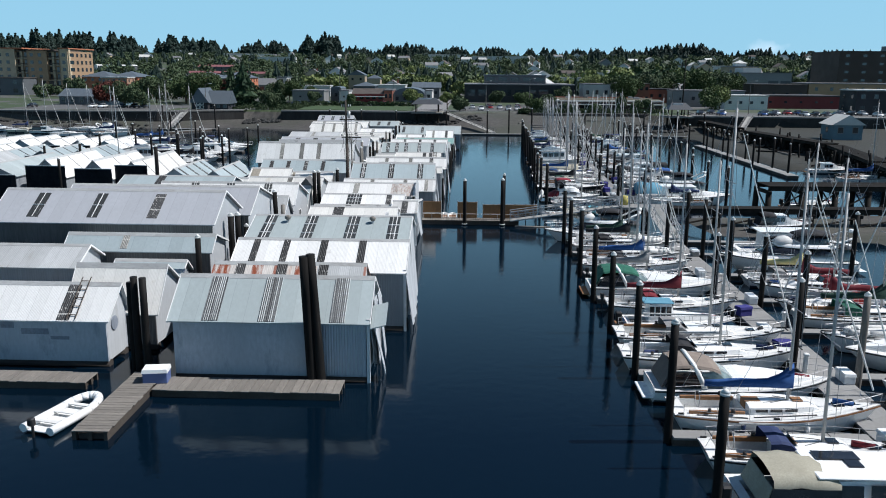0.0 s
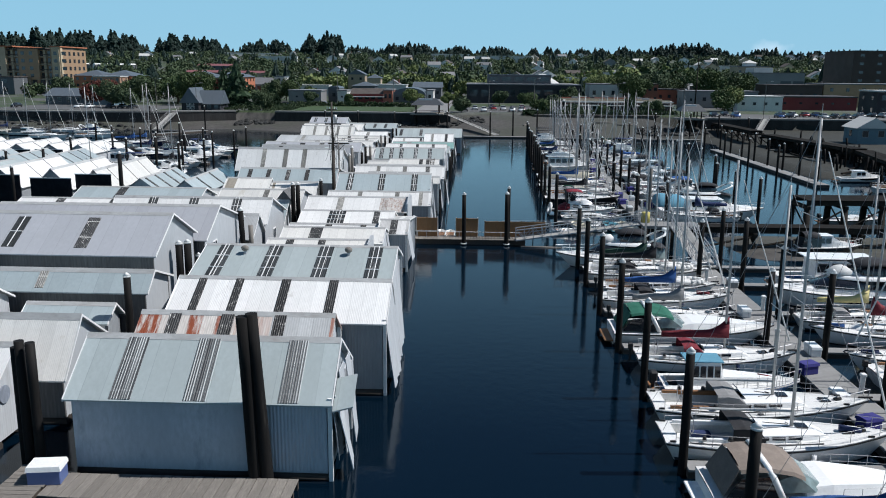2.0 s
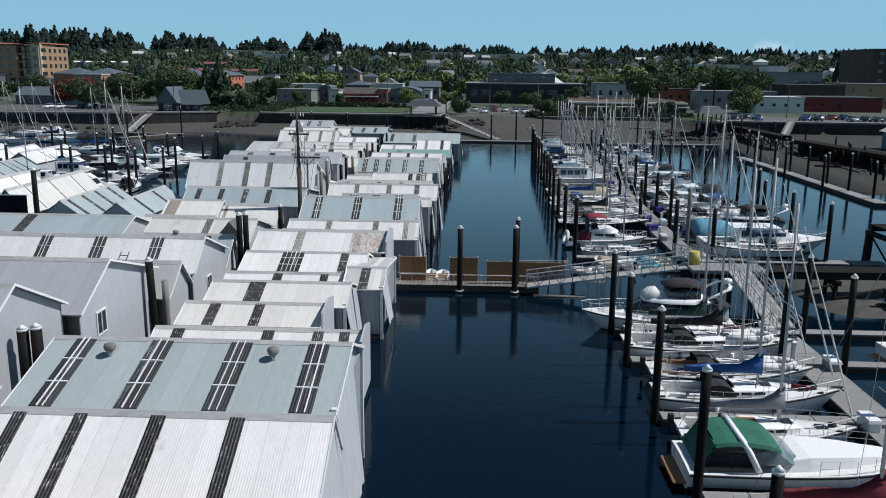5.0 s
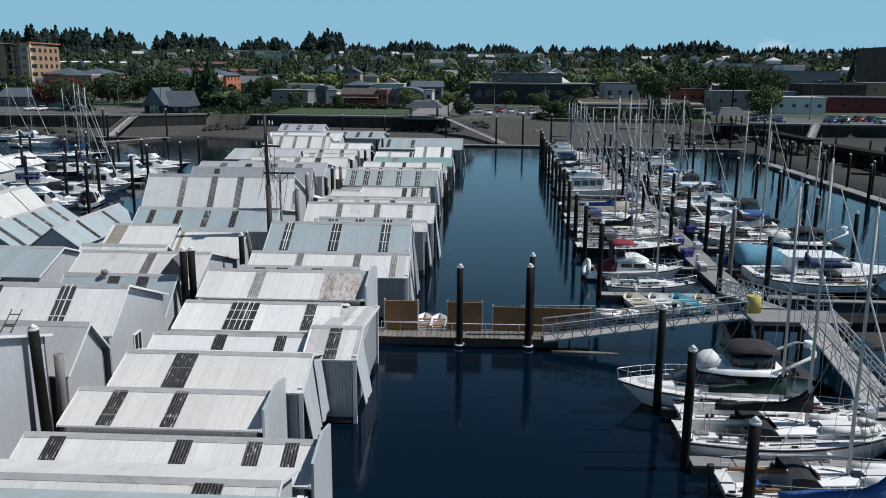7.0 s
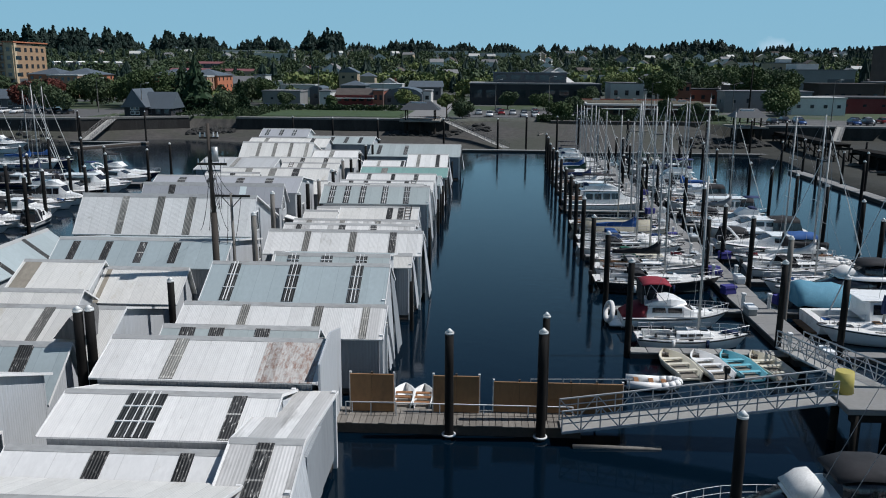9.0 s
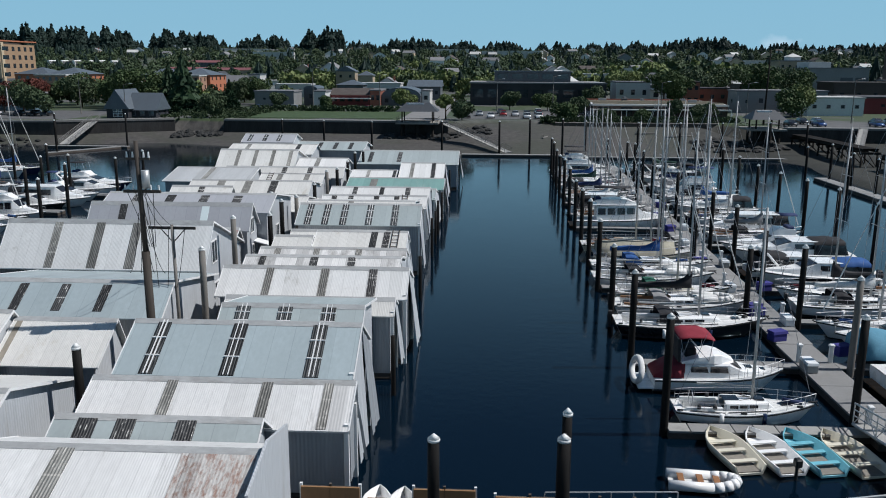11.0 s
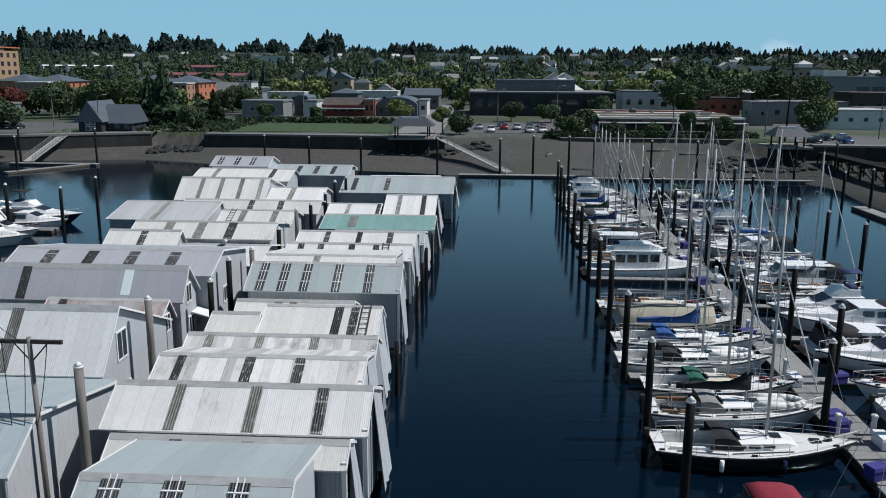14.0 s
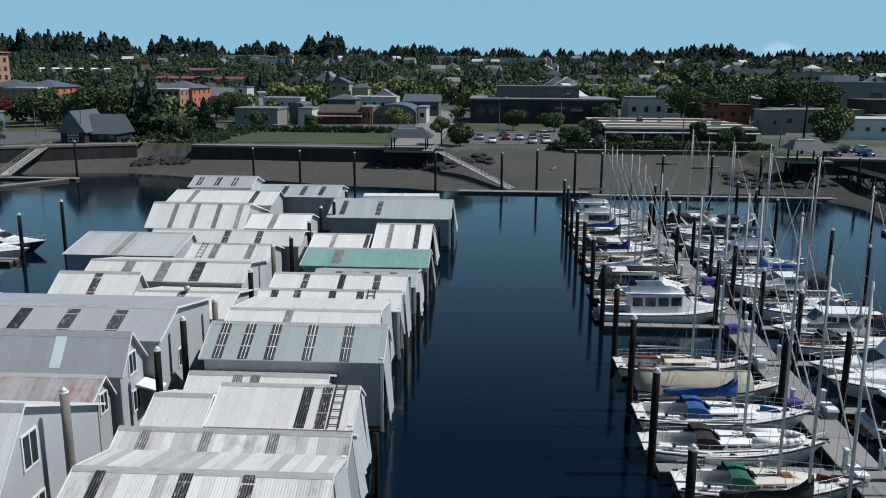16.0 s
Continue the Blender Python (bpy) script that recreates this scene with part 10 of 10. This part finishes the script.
def conifer_tree(x, y, h, w, label, seed=0, z=None):
    rs = np.random.default_rng(int(abs(x * 5 + y * 11)) + seed)
    ob = thing("tree", x, y, LAND if z is None else z, 0, label, "tree", "trees ashore")
    bm = BM()
    rod(bm, (0, 0, -0.5), (0, 0, h * 0.95), 0.022 * h, 0.04, n=8)
    part("trunk", bm, M_BARK, ob)
    V, Fc = [], []
    cs, ss = [], []
    for i in range(900):
        f = rs.uniform(0, 1) ** 1.3
        r = w * 0.5 * (1 - f) ** 0.9 * rs.uniform(0.45, 1.08) * (0.75 + 0.35 * math.sin(f * 40))
        a = rs.uniform(0, 6.28)
        cs.append(np.array((r * math.cos(a), r * math.sin(a), h * (0.08 + 0.9 * f) - 0.12 * r)))
        ss.append(rs.uniform(0.6, 1.3) * (0.9 * (1 - f) + 0.35))
    add_clumps(V, Fc, cs, ss, rs)
    conifer_shell(V, Fc, 0, 0, 0, h, w * 0.72, rs, 12, 9)
    cr = new("crown", mesh_of("crown", V, Fc, L_CON))
    cr.parent = ob
    return ob


conifer_tree(-80.5, 280, 15.8, 12.5, "tall dense dark conifer behind the cottage")
conifer_tree(-86.5, 286, 13.5, 10, "dark conifer beside the taller one")
conifer_tree(-71.0, 290, 9.0, 6, "smaller dark conifer near the lawn")
TREES = (
    (-101, 292, 11.5, 10, L_BROAD, "broad green leafy tree"), (-108, 300, 10, 9, L_BROAD, "rounded green leafy tree"), (-92, 306, 9.5, 8, L_RED, "copper-leaved tree"),
    (-118, 268, 8, 8, L_DARK, "dark green leafy tree"), (-128, 276, 7.5, 8, L_RED, "dark copper-leaved tree"), (-112, 262, 7, 7, L_DARK, "low dark leafy tree"),
    (-74, 330, 9, 8, L_BROAD, "leafy street tree"), (-66, 262, 5.5, 6, L_DARK, "bushy tree by the seawall"), (-79, 345, 8, 5, L_BROAD, "leafy street tree"), (-84.5, 350, 9, 5, L_DARK, "dark street tree"), (-84, 338, 8.5, 7, L_DARK, "dark street tree"),
    (-97, 334, 8, 7, L_DARK, "dark tree before the brick block"), (-9, 262, 7.5, 3.6, L_LIME, "narrow lime-green tree"), (-5, 260, 5.0, 5.5, L_DARK, "round dark shrub tree"), (-24, 312, 6, 6, L_LIME, "bright spring-green tree"),
    (19, 306, 5.0, 6, L_BROAD, "leafy car park tree"), (8, 310, 5.5, 6, L_DARK, "dark car park tree"), (36, 330, 6.5, 8, L_DARK, "dark leafy tree"), (49, 276, 4.6, 4, L_DARK, "dark leafy tree"), (24, 274, 5.0, 6, L_DARK, "dark bushy tree"), (58, 275, 3.6, 4, L_DARK, "dark bushy tree"),
    (20, 263, 3.6, 6, L_BROAD, "spreading shrub on the bank"), (30, 264, 2.4, 4, L_DARK, "dark shrub on the bank"), (39, 265, 2.2, 4, L_BROAD, "leafy shrub on the bank"), (53, 267, 3.4, 5, L_DARK, "dark shrub on the bank"),
    (58, 330, 12.4, 10.5, L_BROAD, "large green leafy tree"), (63, 336, 10.5, 9, L_BROAD, "large leafy tree beside it"), (80, 372, 12, 12, L_DARK, "large dark leafy tree"), (90, 384, 13, 13, L_DARK, "tall dark leafy tree"), (82, 284, 7.5, 9, L_BROAD, "broad tree by the car park"), (85.5, 287, 8.4, 8, L_LIME, "bright green tree by the car park"),
    (92, 345, 14, 14, L_BROAD, "large spring-green tree"), (104, 360, 13, 13, L_DARK, "large dark tree"), (58, 392, 12, 12, L_LIME, "spring-green tree behind the offices"), (116, 372, 12, 12, L_BROAD, "leafy tree behind the warehouses"),
    (-60, 300, 5, 5, L_DARK, "small dark street tree"), (-46, 302, 4, 4, L_BROAD, "small street tree"), (-138, 310, 8.5, 9, L_RED, "dark copper-leaved tree behind the shed"), (-121, 305, 9, 10, L_DARK, "dark leafy tree behind the yard"), (-112, 312, 10.5, 11, L_BROAD, "tall green leafy tree"), (-102, 318, 10, 10, L_BROAD, "tall green leafy tree"), (-150, 300, 9, 9, L_DARK, "dark tree behind the shed"), (-130, 320, 10, 10, L_BROAD, "leafy tree behind the shed"))
for i, (tx, ty, th, tw, tm, tl) in enumerate(TREES):
    broad_tree(tx, ty, th, tw, tm, tl + " growing ashore", 420, i)

# hedge along the lawn and bank
rs = np.random.default_rng(5)
V, Fc = [], []
cs = [np.array((rs.uniform(-66, -22), 294 + rs.normal(0, 0.6), LAND + rs.uniform(0.2, 1.5))) for _ in range(500)] + [np.array((rs.uniform(-78, -58) , rs.uniform(256, 292), LAND + rs.uniform(0.1, 0.9))) for _ in range(420)] + [np.array((rs.uniform(14, 60), 259.5 + rs.normal(0, 1.6), LAND + rs.uniform(-0.3, 0.9))) for _ in range(1300)]
add_clumps(V, Fc, cs, rs.uniform(0.5, 1.1, len(cs)), rs)
tagged(new("shrubs", mesh_of("shrubs", V, Fc, L_DARK)), "dark green shrubs along the bank and lawn", "shrubs", kind="stuff")

# wooded hillside
rs = np.random.default_rng(11)
VC, FC, VB, FB, VL, FL = [], [], [], [], [], []


def hill_broad(xx, yy, h, w, n, lime):
    c, d, s = broad_crown(rs, h, w, n, 0.12 * w)
    add_leaves(VL if lime else VB, FL if lime else FB, c + np.array((xx, yy, land(xx, yy) - 0.3)), d, s, rs, 0.7)


FOOT = [(o.location.x, o.location.y, o["half"][0], o["half"][1]) for o in scene.objects if "half" in o.keys()]


def open_ground(xx, yy, m=3.5):
    return all(abs(xx - a) > hx + m or not -hy - 26 < yy - b < hy + m for a, b, hx, hy in FOOT)


for i in range(3100):
    yy = 425 + 1060 * rs.uniform(0, 1) ** 0.8
    xx = rs.uniform(-0.60, 0.68) * (yy + 30)
    if not open_ground(xx, yy):
        continue
    grove = noise.noise((xx * 0.007, yy * 0.005, 7.0))
    lime = noise.noise((xx * 0.009, yy * 0.004, 17.0))
    if rs.uniform() < 0.16 + 0.25 * smooth(900, 1400, yy) + 0.75 * max(0, grove - 0.12):
        h = rs.uniform(9, 14) * (1 + 0.5 * max(0, grove))
        conifer_shell(VC, FC, xx, yy, land(xx, yy) - 0.3, h, h * rs.uniform(0.38, 0.6), rs, 8, 6, blunt=rs.uniform(0, 0.8))
    else:
        h = rs.uniform(6, 10)
        hill_broad(xx, yy, h, h * rs.uniform(0.9, 1.5), 170 if yy > 600 else 320, lime > 0.26 and yy < 900 and xx > -120)
# bright spring groves behind the town: centre x and y, half width, depth, number, tallest
for gx, gy, gw, gd, gn, gh in ((110, 520, 45, 40, 46, 15), (72, 470, 26, 18, 20, 11), (150, 560, 40, 30, 24, 13), (-30, 520, 62, 30, 52, 10), (8, 560, 30, 20, 22, 10), (-80, 436, 9, 6, 5, 11), (-2, 430, 8, 6, 5, 10), (200, 520, 30, 24, 18, 11), (-52, 470, 26, 8, 14, 8)):
    for i in range(gn):
        xx, yy = gx + gw * rs.uniform(-1, 1), gy + gd * rs.uniform(-1, 1)
        if open_ground(xx, yy, 2.0):
            h = gh * rs.uniform(0.6, 1.0)
            hill_broad(xx, yy, h, h * rs.uniform(0.9, 1.3), 420, rs.uniform() < 0.75)
# trees between the town's buildings
for i in range(170):
    yy = rs.uniform(310, 425)
    xx = rs.uniform(-0.55, 0.62) * (yy + 20)
    if not open_ground(xx, yy, 4.0) or (-24 < xx < -9) or (-12 < xx < 62 and yy < 345) or (-74 < xx < -20 and yy < 322) or xx < -112 and yy < 315:
        continue
    h = rs.uniform(4.5, 7.5)
    hill_broad(xx, yy, h, h * rs.uniform(0.9, 1.3), 420, rs.uniform() < 0.35)
# groves of tall conifers standing on the skyline: centre, half width, height of the tops
GROVES = ((-860, 30, 74), (-825, 31, 79), (-759, 23, 87), (-693, 27, 83), (-633, 26, 82), (-531, 28, 78), (-476, 28, 73), (-365, 43, 70), (-310, 8, 58), (-267, 33, 84),
          (-206, 26, 61), (-121, 56, 67), (-36, 28, 63), (29, 33, 63), (95, 8, 58), (127, 13, 62), (191, 43, 60), (254, 18, 64), (354, 82, 68), (498, 43, 61), (603, 64, 59), (693, 31, 60), (800, 60, 60), (920, 50, 60))
for gx, gw, top in GROVES:
    for i in range(int(12 + gw * 1.25)):
        xx, yy = gx + gw * rs.uniform(-1, 1), rs.uniform(1400, 1520)
        z = land(xx, yy)
        edge = 1 - 0.45 * abs((xx - gx) / gw) ** 2
        h = max(10.0, (top - z) * edge * rs.uniform(0.6, 1.04))
        conifer_shell(VC, FC, xx, yy, z - 0.5, h, min(22.0, h * rs.uniform(0.45, 0.75)), rs, 14, 7, blunt=rs.uniform(0.1, 1.0))
        n = 90
        f, a = rs.uniform(0, 1, n), rs.uniform(0, 6.28, n)
        r = h * 0.3 * (1 - f ** 2) * (1 - 0.35 * f) * rs.uniform(0.75, 1.15, n) + 0.2
        side = np.stack((np.cos(a), np.sin(a), np.full(n, 0.15)), 1)
        add_leaves(VC, FC, np.array((xx, yy, z)) + np.stack((r * np.cos(a), r * np.sin(a), h * (0.1 + 0.9 * f)), 1), side, rs.uniform(0.05, 0.1, n) * h, rs, 0.8)
for i in range(900):
    xx, yy = rs.uniform(-950, 1080), rs.uniform(1380, 1560)
    h = rs.uniform(5, 9)
    if rs.uniform() < 0.15:
        conifer_shell(VC, FC, xx, yy, land(xx, yy) - 0.5, h * 1.2, h * 0.5, rs, 5, 6)
    else:
        hill_broad(xx, yy, h, h * 1.6, 90, False)
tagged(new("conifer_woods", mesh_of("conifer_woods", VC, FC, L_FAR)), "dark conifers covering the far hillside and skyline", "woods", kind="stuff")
tagged(new("broadleaf_woods", mesh_of("broadleaf_woods", VB, FB, L_DARK)), "green leafy trees between the hillside houses", "woods", kind="stuff")
tagged(new("spring_woods", mesh_of("spring_woods", VL, FL, L_LIME)), "pale spring-green trees behind the town", "woods", kind="stuff")
